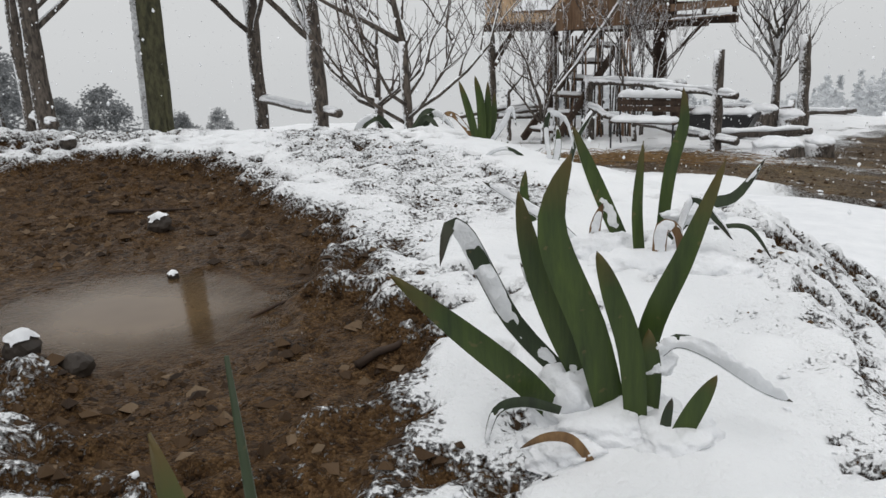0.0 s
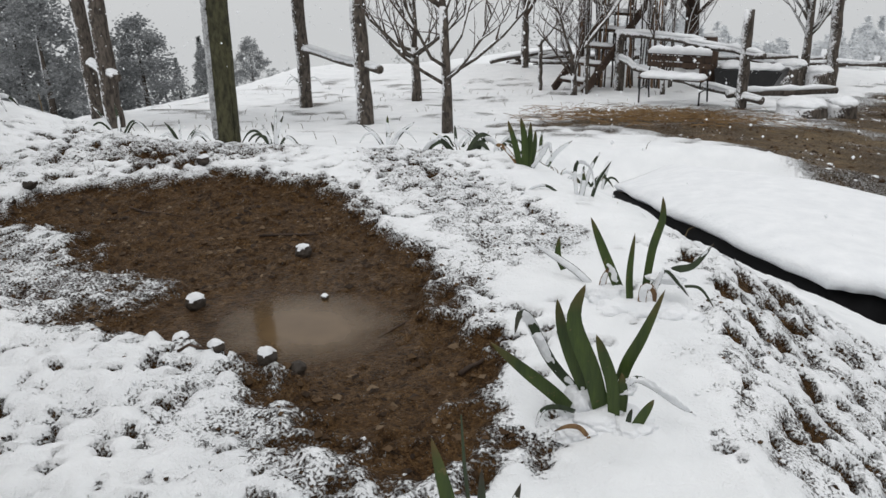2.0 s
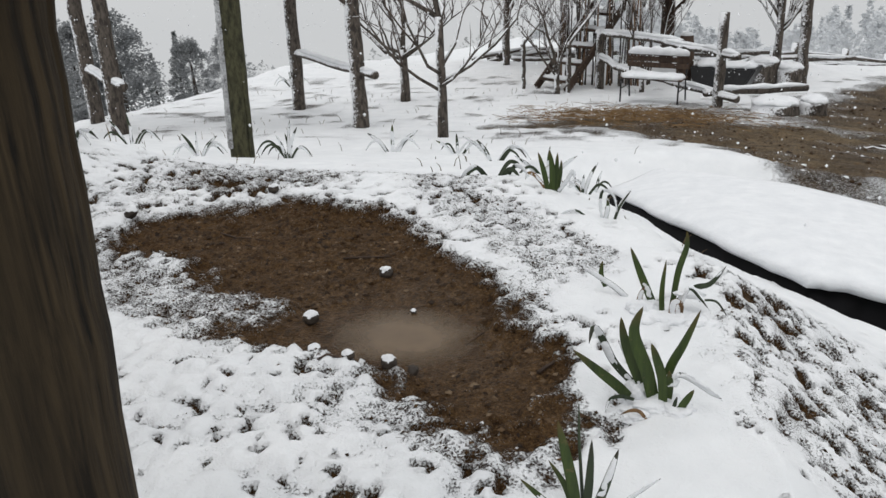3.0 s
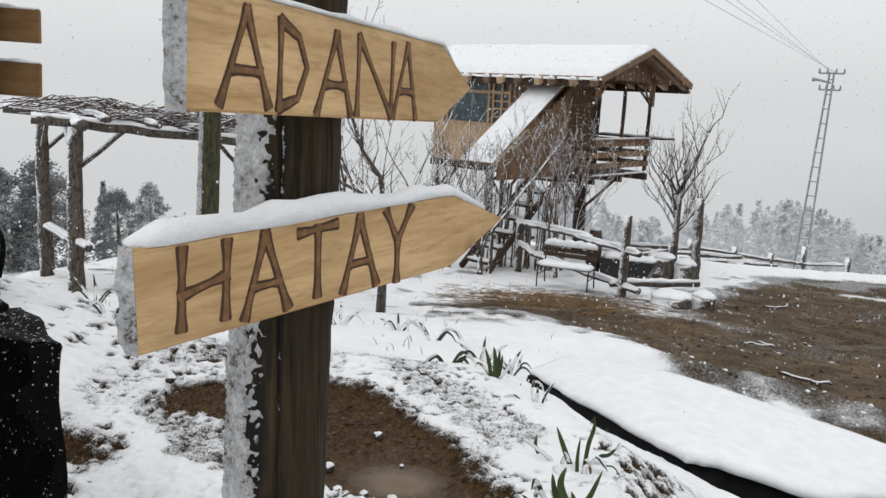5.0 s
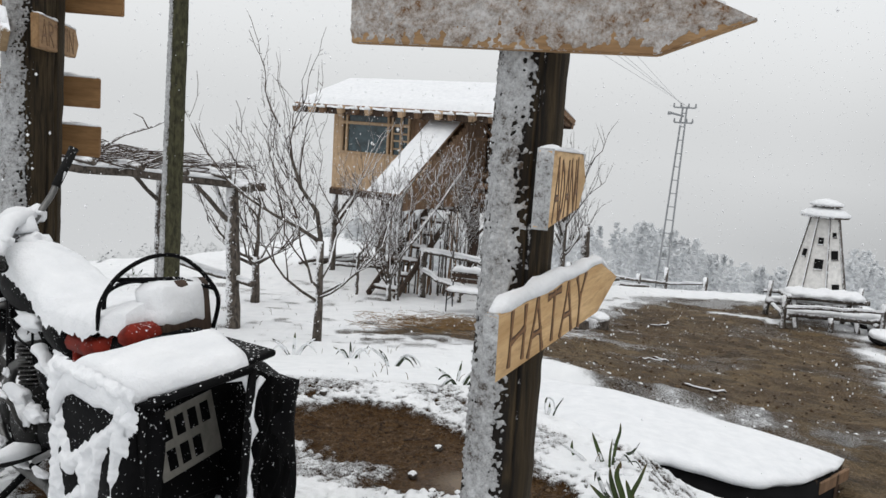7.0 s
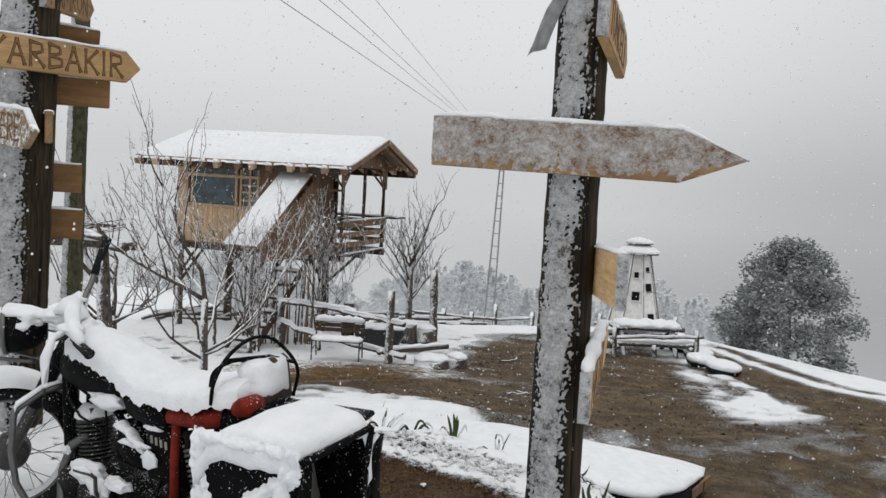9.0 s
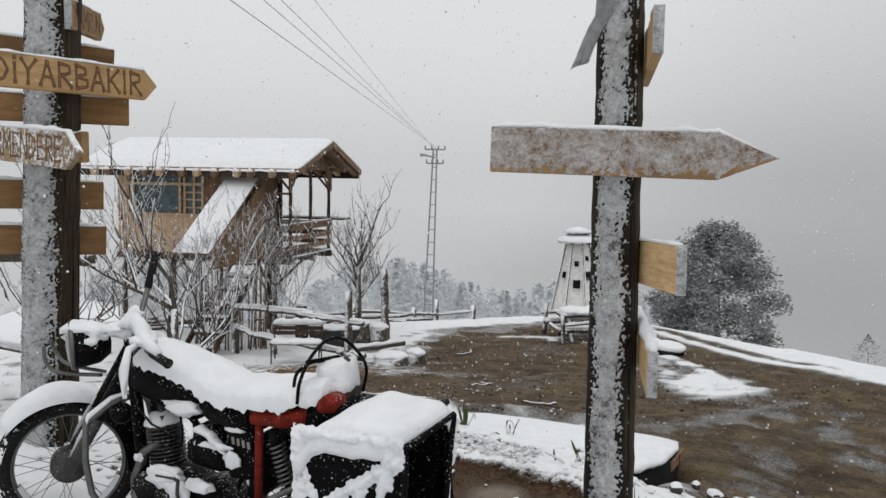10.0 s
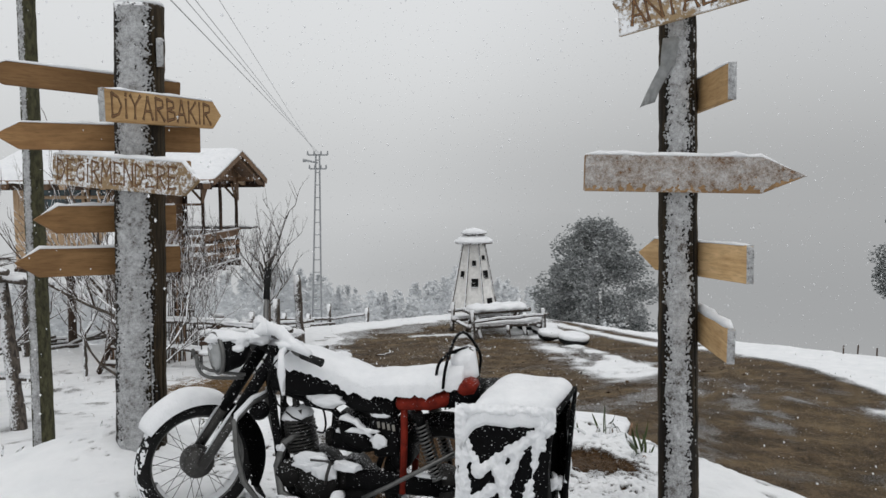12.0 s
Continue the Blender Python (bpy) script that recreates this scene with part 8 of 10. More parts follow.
main_clump = iris_clump(0.086, 0.695, [
    ([(-0.008, -0.01, 0.0), (-0.030, 0.08, 0.0), (-0.062, 0.17, 0.005), (-0.046, 0.232, 0.01)], 0.040, "g", 0),
    ([(-0.020, 0.0, 0.014), (-0.055, 0.075, 0.016), (-0.080, 0.145, 0.02), (-0.090, 0.20, 0.02)], 0.031, "g", 0),
    ([(0.008, -0.01, -0.012), (0.002, 0.07, -0.016), (-0.014, 0.125, -0.016), (-0.026, 0.158, -0.014)], 0.028, "g", 0),
    ([(0.004, -0.01, 0.02), (0.020, 0.08, 0.02), (0.046, 0.145, 0.02), (0.075, 0.223, 0.026)], 0.027, "g", 0),
    ([(0.016, 0.0, -0.004), (0.018, 0.05, -0.006), (0.016, 0.09, -0.008)], 0.026, "g", 0),
    ([(-0.058, 0.005, 0.0), (-0.090, 0.050, -0.02), (-0.140, 0.098, -0.03), (-0.190, 0.147, -0.04)], 0.031, "g", 0),
    ([(-0.050, 0.03, 0.02), (-0.095, 0.075, 0.03), (-0.120, 0.120, 0.035), (-0.138, 0.160, 0.03), (-0.150, 0.168, 0.02), (-0.156, 0.138, 0.005)], 0.024, "d", 0.0075),
    ([(-0.042, 0.04, 0.03), (-0.062, 0.075, 0.04), (-0.092, 0.127, 0.05)], 0.020, "d", 0.012),
    ([(0.034, -0.01, -0.03), (0.050, 0.03, -0.035), (0.066, 0.066, -0.04)], 0.022, "g", 0),
    ([(0.028, -0.01, -0.03), (0.030, 0.02, -0.03), (0.034, 0.04, -0.03)], 0.012, "d", 0),
    ([(0.014, 0.05, 0.0), (0.036, 0.076, 0.0), (0.065, 0.072, -0.01), (0.105, 0.045, -0.015), (0.128, 0.035, -0.02)], 0.016, "d", 0.016),
    ([(-0.055, 0.02, -0.02), (-0.085, 0.032, -0.03), (-0.108, 0.024, -0.035), (-0.118, -0.012, -0.04)], 0.012, "d", 0.006),
    ([(-0.030, -0.006, -0.055), (-0.045, 0.016, -0.060), (-0.065, 0.020, -0.065), (-0.085, 0.012, -0.070)], 0.011, "b", 0)],
    "green iris clump with broad sword leaves rising out of snow", 1, 0.002, 0.94)
tall_clump = iris_clump(0.125, 1.07, [
    ([(0.0, -0.02, 0.0), (-0.012, 0.10, 0.0), (-0.006, 0.19, 0.01)], 0.020, "g", 0),
    ([(-0.015, 0.03, 0.03), (-0.055, 0.12, 0.04), (-0.090, 0.205, 0.05)], 0.026, "g", 0.004),
    ([(0.02, 0.05, 0.05), (0.030, 0.14, 0.06), (0.046, 0.20, 0.07), (0.044, 0.245, 0.07)], 0.022, "g", 0),
    ([(0.03, 0.06, 0.05), (0.07, 0.10, 0.05), (0.11, 0.11, 0.06), (0.145, 0.155, 0.07)], 0.020, "d", 0.007),
    ([(0.006, -0.02, -0.02), (0.012, 0.04, -0.02), (0.016, 0.092, -0.02), (0.034, 0.085, -0.02), (0.036, 0.04, -0.02)], 0.022, "b", 0.008),
    ([(-0.05, 0.02, 0.03), (-0.062, 0.07, 0.03), (-0.052, 0.11, 0.03)], 0.020, "b", 0.005),
    ([(0.04, -0.02, -0.04), (0.075, 0.02, -0.05), (0.11, 0.035, -0.05), (0.118, -0.01, -0.05)], 0.014, "d", 0.012),
    ([(0.03, 0.05, 0.0), (0.05, 0.12, 0.0), (0.08, 0.095, 0.0), (0.10, 0.07, 0.0)], 0.012, "d", 0.012),
    ([(0.08, 0.08, 0.02), (0.12, 0.08, 0.02), (0.15, 0.04, 0.02)], 0.008, "d", 0)],
    "tall iris clump with green blades and withered leaves in snow", 2, 0.045)
iris_clump(0.0, 1.18, [
    ([(0.06, -0.02, 0.0), (0.01, 0.03, 0.0), (-0.04, 0.06, 0.01), (-0.09, 0.085, 0.02)], 0.020, "d", 0.006),
    ([(-0.02, 0.03, 0.01), (-0.032, 0.065, 0.01), (-0.030, 0.10, 0.02)], 0.018, "g", 0)], "low iris shoot bent over in the snow", 3)
for at, size, seed in (((-0.010, 0.004, -0.006), (0.070, 0.050, 0.026), 1), ((-0.052, 0.016, 0.0), (0.034, 0.026, 0.042), 2), ((0.040, -0.022, -0.004), (0.042, 0.034, 0.022), 3), ((-0.050, -0.035, -0.012), (0.045, 0.03, 0.020), 4), ((-0.040, 0.028, 0.030), (0.016, 0.014, 0.032), 5), ((0.022, 0.006, 0.052), (0.018, 0.013, 0.018), 6)):
    snow_heap(main_clump, at, size, seed)
for at, size, seed in (((0.0, -0.01, 0.03), (0.075, 0.055, 0.032), 7), ((-0.05, 0.02, 0.035), (0.045, 0.04, 0.040), 8), ((0.07, -0.02, 0.03), (0.05, 0.04, 0.028), 9), ((0.06, 0.03, 0.09), (0.035, 0.018, 0.016), 10)):
    snow_heap(tall_clump, at, size, seed)
iris_clump(-0.075, 0.335, [
    ([(0.006, -0.02, -0.01), (-0.006, 0.06, -0.004), (-0.022, 0.13, 0.006), (-0.035, 0.182, 0.012)], 0.026, "g", 0),
    ([(0.012, -0.02, 0.0), (0.020, 0.06, 0.006), (0.022, 0.15, 0.01)], 0.020, "d", 0),
    ([(0.02, -0.02, 0.0), (0.045, 0.06, 0.0), (0.066, 0.135, 0.01)], 0.022, "d", 0.006),
    ([(-0.01, -0.02, -0.01), (-0.05, 0.03, -0.01), (-0.095, 0.075, -0.01)], 0.016, "g", 0.003),
    ([(0.0, -0.02, 0.02), (-0.022, 0.04, 0.03), (-0.05, 0.08, 0.04)], 0.014, "g", 0),
    ([(0.03, -0.02, 0.0), (0.09, 0.03, 0.02), (0.14, 0.06, 0.04)], 0.010, "d", 0.011)], "small iris clump with broad green leaf tips", 4)
iris_clump(-0.205, 2.09, [
    ([(0.0, -0.02, 0.0), (0.0, 0.09, 0.0), (-0.012, 0.165, 0.0)], 0.030, "g", 0),
    ([(-0.008, -0.02, 0.0), (-0.03, 0.08, 0.0), (-0.052, 0.155, 0.0)], 0.026, "g", 0),
    ([(0.01, -0.02, 0.0), (0.015, 0.07, 0.01), (0.018, 0.15, 0.01)], 0.026, "g", 0),
    ([(0.012, -0.02, 0.01), (0.028, 0.06, 0.02), (0.032, 0.12, 0.02)], 0.022, "g", 0),
    ([(-0.012, 0.0, 0.0), (-0.055, 0.06, 0.0), (-0.085, 0.075, 0.0), (-0.098, 0.05, 0.0)], 0.018, "b", 0.004),
    ([(0.02, 0.0, 0.0), (0.055, 0.05, 0.0), (0.075, 0.085, 0.0), (0.085, 0.04, 0.0)], 0.020, "d", 0.010)], "compact upright green iris clump in snow", 5)
iris_clump(-0.02, 1.80, [
    ([(0.0, -0.02, 0.0), (-0.012, 0.06, 0.0), (-0.005, 0.105, 0.0), (0.03, 0.09, 0.0), (0.045, 0.02, 0.0)], 0.014, "d", 0.014),
    ([(0.0, -0.02, 0.0), (0.012, 0.04, 0.0), (0.010, 0.085, 0.0)], 0.020, "g", 0.005),
    ([(0.03, -0.02, 0.0), (0.05, 0.05, 0.0), (0.085, 0.11, 0.0)], 0.014, "d", 0.012),
    ([(-0.03, -0.01, 0.0), (-0.09, 0.035, 0.0), (-0.14, 0.02, 0.0), (-0.165, -0.015, 0.0)], 0.010, "d", 0.006)], "iris clump pressed down by snow", 6)
for x, y, n, h, sp, seed, label in ((-0.44, 2.26, 5, 0.13, 0.9, 7, "snow-bent iris clump at the edge of bare soil"), (-2.45, 5.22, 9, 0.30, 0.8, 8, "wide iris clump at the foot of a green post"), (-3.25, 5.3, 7, 0.30, 0.9, 18, "dark iris clump beside a green post"),
                                   (-1.75, 5.85, 5, 0.34, 1.0, 9, "iris clump with long frosted leaves"), (-1.15, 5.75, 5, 0.22, 1.0, 10, "low iris clump under snow"), (-0.75, 5.0, 6, 0.28, 0.9, 11, "iris clump with bent leaves in snow"),
                                   (-0.05, 5.4, 4, 0.24, 0.7, 12, "small iris clump beside a covered bed"), (-0.10, 4.25, 5, 0.22, 0.8, 13, "small iris clump in deep snow"), (-2.15, 2.12, 4, 0.14, 1.1, 14, "few iris leaves poking out of snow"),
                                   (-4.4, 6.2, 6, 0.30, 0.9, 15, "frosted iris clump near the pergola"), (-5.6, 13.8, 7, 0.4, 0.8, 16, "dark iris clump in a snowy field"), (-0.3, 3.6, 5, 0.2, 0.8, 17, "small iris clump behind bare soil")):
    iris_clump(x, y, fan(seed, n, h, sp, 0.032 * max(1, h / 0.25), 0.8, 0.5, 0.85), label, seed)


# ---- stones, clods and twigs on the bare soil ----
STONE = plain_mat("dark_stone", (0.030, 0.021, 0.014), 0.7, vary=0.4)


def stone(x, y, r, seed, snow=True, label="small dark stone with a cap of snow"):
    t = thing("stone", (x, y, ground_at(x, y)), label, "stone", "stones on the soil")
    def lump(grow, lift):
        b = bmesh.new()
        bmesh.ops.create_icosphere(b, subdivisions=3, radius=1.0)
        for v in b.verts:
            d = v.co.copy()
            n = 1 + 0.30 * noise.noise(d * 0.9 + Vector((seed, 0, 0))) + 0.14 * noise.noise(d * 2.6 + Vector((0, seed, 0)))
            v.co = Vector((d.x, d.y, d.z * 0.9)) * r * n * grow + Vector((0, 0, r * (0.60 + lift)))
        return b

    part("rock", lump(1.0, 0.0), STONE, t, "")
    if snow:
        bm = lump(1.07, 0.10)
        low = [v for v in bm.verts if v.co.z < r * (1.0 + 0.35 * noise.noise(v.co / r * 1.7 + Vector((5, seed, 0))))]
        bmesh.ops.delete(bm, geom=low, context="VERTS")
        part("snow_cap", bm, SNOW, t, "round cap of snow", True)


for k, (x, y, r, s) in enumerate(((-0.639, 1.292, 0.020, True), (-0.772, 1.01, 0.020, True), (-0.505, 0.765, 0.019, True), (-0.455, 0.775, 0.016, False), (-0.60, 0.765, 0.014, True), (-0.52, 1.10, 0.008, True), (-1.62, 1.62, 0.022, True),
                              (-1.22, 1.93, 0.02, True), (-0.7, 0.82, 0.015, True))):
    stone(x, y, r, k * 3 + 1, s)
for k, (x, y, r) in enumerate(((2.05, 2.15, 0.07), (2.35, 2.2, 0.05), (1.85, 1.9, 0.06), (2.2, 2.55, 0.04), (2.6, 2.3, 0.045), (1.7, 2.2, 0.05))):
    stone(x, y, r, k * 7 + 2, True, "round stone under snow below the covered bed")


def scatter(name, x, y, r, material, label, category, seed, lift=0.0, flat=0.65):
    """Many small rough lumps at given places, joined into one mesh."""
    rs = np.random.RandomState(seed)
    z = surface(x, y)[0] + lift * r
    unit = np.array([(1, 0, 0), (-1, 0, 0), (0, 1, 0), (0, -1, 0), (0, 0, 1), (0, 0, -1)], float)
    tri = np.array([(0, 2, 4), (2, 1, 4), (1, 3, 4), (3, 0, 4), (2, 0, 5), (1, 2, 5), (3, 1, 5), (0, 3, 5)])
    turn = rs.uniform(0, 6.28, len(x))
    v = unit[None] * rs.uniform(0.6, 1.35, (len(x), 6, 1)) + rs.uniform(-0.2, 0.2, (len(x), 6, 3))
    c, s = np.cos(turn)[:, None], np.sin(turn)[:, None]
    v = np.stack([v[..., 0] * c - v[..., 1] * s, v[..., 0] * s + v[..., 1] * c, v[..., 2] * flat], -1) * r[:, None, None]
    v += np.stack([x, y, z], -1)[:, None, :]
    f = (np.arange(len(x))[:, None, None] * 6 + tri[None]).reshape(-1, 3)
    me = bpy.data.meshes.new(name)
    me.from_pydata(v.reshape(-1, 3).tolist(), [], f.tolist())
    me.polygons.foreach_set("use_smooth", [category != "soil"] * len(me.polygons))
    me.materials.append(material)
    return tagged(new(name, me), label, category, kind="stuff")


def island_mat(name, stops, rough):
    m, n, l, p = node_mat(name)
    r = ramp(n, stops)
    l.new(n.new("ShaderNodeNewGeometry").outputs["Random Per Island"], r.inputs[0])
    l.new(r.outputs[0], p.inputs["Base Color"])
    p.inputs["Roughness"].default_value = rough
    p.inputs["Specular IOR Level"].default_value = 0.25
    return m


rs = np.random.RandomState(12)
CLOD = island_mat("soil_clods", [(0.0, (0.016, 0.0085, 0.004)), (0.5, (0.052, 0.029, 0.013)), (0.92, (0.095, 0.057, 0.028)), (1.0, (0.17, 0.12, 0.075))], 0.75)
cx, cy = rs.uniform(-2.1, 0.2, 60000), rs.uniform(0.3, 2.1, 60000)
cov = surface(cx, cy)[1]
keep = (cov < 0.5) & (((cx + 0.53) / 0.31) ** 2 + ((cy - 0.965) / 0.19) ** 2 > 1) & (value_noise(cx, cy, 5.0, 71) + rs.uniform(-0.7, 0.7, 60000) > -0.25)
scatter("soil_crumbs", cx[keep], cy[keep], (0.0014 + 0.0100 * rs.rand(60000) ** 7)[keep], CLOD, "crumbs and clods of wet brown soil", "soil", 3)
cx, cy = rs.uniform(-2.6, 1.7, 20000), rs.uniform(-0.2, 3.6, 20000)
cov = surface(cx, cy)[1]
keep = (cov > 0.5) & (cov < 0.80) & (value_noise(cx, cy, 6.0, 75) + rs.uniform(-0.5, 0.5, 20000) > -0.1)
scatter("dark_clods", cx[keep], cy[keep], (0.0012 + 0.0050 * rs.rand(20000) ** 3)[keep], CLOD, "dark crumbs of soil and grass showing through snow", "soil", 5, 0.3)
cx, cy = rs.uniform(-2.6, 1.7, 16000), rs.uniform(-0.2, 3.2, 16000)
cov = surface(cx, cy)[1]
keep = (cov > 0.12) & (cov < 0.9) & (rs.rand(16000) < 0.25 + 0.6 * cov)
SNOW_CRUMB = island_mat("snow_crumbs", [(0.0, (0.74, 0.75, 0.775)), (1.0, (0.83, 0.84, 0.85))], 0.8)
scatter("snow_crumbs", cx[keep], cy[keep], (0.0012 + 0.0045 * rs.rand(16000) ** 3)[keep], SNOW_CRUMB, "loose crumbs of fresh snow on the soil", "snow", 6, 0.2)
cx, cy = rs.uniform(0.5, 8.5, 9000), rs.uniform(5.0, 17.0, 9000)
got = surface(cx, cy)
keep = (got[2] > 0.55) & (got[1] < 0.5) & (cy > 5.6)
scatter("drive_gravel", cx[keep], cy[keep], (0.006 + 0.03 * rs.rand(9000) ** 5)[keep], CLOD, "stones and clods lying on the muddy drive", "gravel", 8)
keep = (got[2] > 0.4) & (got[1] > 0.15) & (rs.rand(9000) < 0.35)
scatter("drive_snow", cx[keep], cy[keep], (0.008 + 0.03 * rs.rand(9000) ** 4)[keep], SNOW_CRUMB, "scraps of snow lying on the muddy drive", "snow", 9, 0.0, 0.4)
for k, (x, y, ln, a) in enumerate(((4.45, 12.4, 0.40, 0.2), (4.72, 12.6, 0.28, 1.1), (3.05, 8.7, 0.36, 0.1), (3.22, 8.78, 0.22, -0.5), (2.80, 6.45, 0.34, -0.35), (3.02, 6.38, 0.24, 0.3))):
    stick = thing("stick", Matrix(), "short broken branch lying under snow on the muddy drive", "stick", "sticks on the drive")
    dx, dy = ln / 2 * math.cos(a), ln / 2 * math.sin(a)
    log("branch", stick, (x - dx, y - dy, ground_at(x - dx, y - dy) + 0.012), (x + dx, y + dy, ground_at(x + dx, y + dy) + 0.02), 0.018, 0.010, DARK_TIMBER, 300 + k, 0.016, sides=7, snow=0.014, n=5)
# dry grass stalks poking out of the snow
rs = np.random.RandomState(44)
bm = bmesh.new()
for k in range(450):
    x, y = rs.uniform(-6.5, 1.0), rs.uniform(2.4, 14.0)
    got = surface(np.array([x]), np.array([y]))
    if value_noise(np.array([x]), np.array([y]), 1.1, 81)[0] + rs.uniform(-0.4, 0.4) < 0.05:
        continue
    a, ln = rs.uniform(0, 6.28), rs.uniform(0.03, 0.09)
    p = Vector((x, y, float(got[0][0])))
    tube(bm, [p, p + Vector((0.2 * ln * math.cos(a), 0.2 * ln * math.sin(a), 0.6 * ln)), p + Vector((0.6 * ln * math.cos(a), 0.6 * ln * math.sin(a), 0.9 * ln))], [0.003, 0.0025, 0.001], 3, False)
tagged(part("dry_grass", bm, island_mat("dry_grass", [(0.0, (0.05, 0.035, 0.02)), (1.0, (0.16, 0.12, 0.06))], 0.8)), "dry grass stalks poking out of the snow", "grass", kind="stuff")
for k, (a, b, r) in enumerate((((-0.80, 1.40), (-0.66, 1.44), 0.004), ((-1.28, 1.58), (-1.08, 1.52), 0.003), ((-0.17, 0.80), (-0.12, 0.89), 0.005), ((-0.36, 0.95), (-0.30, 1.02), 0.003), ((-0.67, 0.76), (-0.59, 0.75), 0.003))):
    t = thing("twig", Matrix(), "thin dead twig lying on the soil", "twig", "twigs on the soil")
    bm = bmesh.new()
    pts = [Vector((*a, 0)).lerp(Vector((*b, 0)), f) + Vector((0, 0.006 * math.sin(f * 6 + k), 0)) for f in (0, 0.3, 0.6, 1)]
    for p in pts:
        p.z = ground_at(p.x, p.y) + r * 0.8
    tube(bm, pts, [r, r * 0.9, r * 0.8, r * 0.4], 6)
    part("stem", bm, DARK_TIMBER, t, "", True)
t = thing("twig", Matrix(), "thin upright green stalk growing out of the soil", "twig")
bm = bmesh.new()
tube(bm, [(-0.062, 0.350, -0.02), (-0.068, 0.352, 0.06), (-0.074, 0.352, 0.14), (-0.076, 0.351, 0.208)], [0.0036, 0.0032, 0.0026, 0.001], 6)
part("stem", bm, LEAF_DARK, t, "", True)


# ---- covered bed: a black sheet over a low frame, thick with snow ----
def curve_at(pts, f):
    n = len(pts) - 1
    i = min(int(f * n), n - 1)
    g = f * n - i
    return Vector(pts[i]).lerp(Vector(pts[i + 1]), g)


FRONT = [(0.05, 5.05, -0.93), (0.33, 4.1, -0.77), (0.62, 3.35, -0.65), (0.90, 2.76, -0.585), (1.10, 2.78, -0.615), (1.62, 2.60, -0.69), (2.12, 2.86, -0.77), (2.62, 3.30, -0.85)]
BACK = [(0.45, 5.75, -0.98), (0.68, 5.45, -0.90), (0.95, 5.15, -0.84), (1.30, 4.85, -0.80), (1.65, 4.55, -0.80), (2.05, 4.2, -0.82), (2.45, 3.9, -0.85), (2.84, 3.58, -0.88)]
bed = thing("covered_bed", Matrix(), "low garden bed under black sheeting and smooth thick snow", "garden bed")
SHEET = plain_mat("black_sheeting", (0.005, 0.005, 0.0055), 0.8, vary=0.4, scale=12, spec=0.1)
for name, lift, mat, label in (("sheet", -0.035, SHEET, "torn black plastic sheeting"), ("snow_blanket", 0.0, SNOW, "smooth thick snow on the sheeting")):
    bm = bmesh.new()
    nu, nv = 60, 22
    rows = []
    for j in range(nv + 1):
        g = j / nv
        row = []
        for i in range(nu + 1):
            f = i / nu
            p = curve_at(FRONT, f).lerp(curve_at(BACK, f), g)
            e = min(1.0, 7 * g + 0.05, 5 * (1 - g) + 0.15, 9 * (1 - f) + 0.1, 9 * f + 0.1)
            rag = 0.035 * noise.noise(Vector((f * 26, 1, 0))) + 0.02 * noise.noise(Vector((f * 60, 3, 0)))
            if name == "snow_blanket":
                p.z += 0.065 * e ** 0.6 + 0.012 * noise.noise(Vector((p.x * 2, p.y * 2, 0))) - 0.06
                p.z += 0.05 * math.exp(-((p.x - 1.62) ** 2 + (p.y - 3.5) ** 2) / 0.01)
                if g < 0.12:
                    p += (curve_at(BACK, f) - curve_at(FRONT, f)).normalized() * (rag + 0.03) * min(1.0, 7 * (1 - f)) * (1 - g / 0.12)
            else:
                p.z += lift - 0.055
                if j == 0:
                    p.z -= 0.10 + 0.07 * noise.noise(Vector((f * 14, 5, 0))) + (0.14 if f > 0.58 else 0)
                    p += (curve_at(FRONT, f) - curve_at(BACK, f)).normalized() * 0.015
                if i == nu:
                    p.z -= 0.10
            row.append(bm.verts.new(p))
        rows.append(row)
    for j in range(nv):
        for i in range(nu):
            bm.faces.new((rows[j][i], rows[j][i + 1], rows[j + 1][i + 1], rows[j + 1][i]))
    bmesh.ops.recalc_face_normals(bm, faces=bm.faces[:])
    if name == "snow_blanket":
        bmesh.ops.solidify(bm, geom=bm.faces[:], thickness=0.045)
    part(name, bm, mat, bed, label, True)
for k, f in enumerate((0.02, 0.3, 0.5, 0.62, 0.76, 0.9, 0.99)):
    for g in (0.10, 0.88):
        p = curve_at(FRONT, f).lerp(curve_at(BACK, f), g)
        bm = bmesh.new()
        tube(bm, [(p.x, p.y, ground_at(p.x, p.y) - 0.1), (p.x, p.y, p.z - 0.09)], [0.03, 0.028], 7)
        part("frame_post", bm, DARK_TIMBER, bed)
a, b = curve_at(FRONT, 0.9), curve_at(BACK, 1.0)
beam("edge_plank", bed, (2.35, 3.08, -0.96), (2.80, 3.46, -1.0), 0.03, 0.10, BROWN_TIMBER, "weathered edge plank")

# ---- toy windmill tower, picnic table, tyres ----
PLASTER = plain_mat("weathered_plaster", (0.66, 0.65, 0.63), 0.85, vary=0.18, scale=8)
HOLLOW = plain_mat("dark_window_hole", (0.010, 0.010, 0.010), 0.9, vary=0.2, spec=0.05)
MX, MY = 10.8, 18.2
mz = ground_at(MX, MY)
mill = thing("model_windmill", Matrix.Translation((MX, MY, mz)) @ Matrix.Rotation(radians(12), 4, "Z"), "man-high grey plastered windmill tower with small dark windows", "windmill")
bm = bmesh.new()
lathe(bm, [(0.80, -0.1), (0.72, 0.3), (0.50, 1.35), (0.36, 2.14)], 8, Matrix.Rotation(radians(22.5), 4, "Z"))
part("tower", bm, PLASTER, mill)
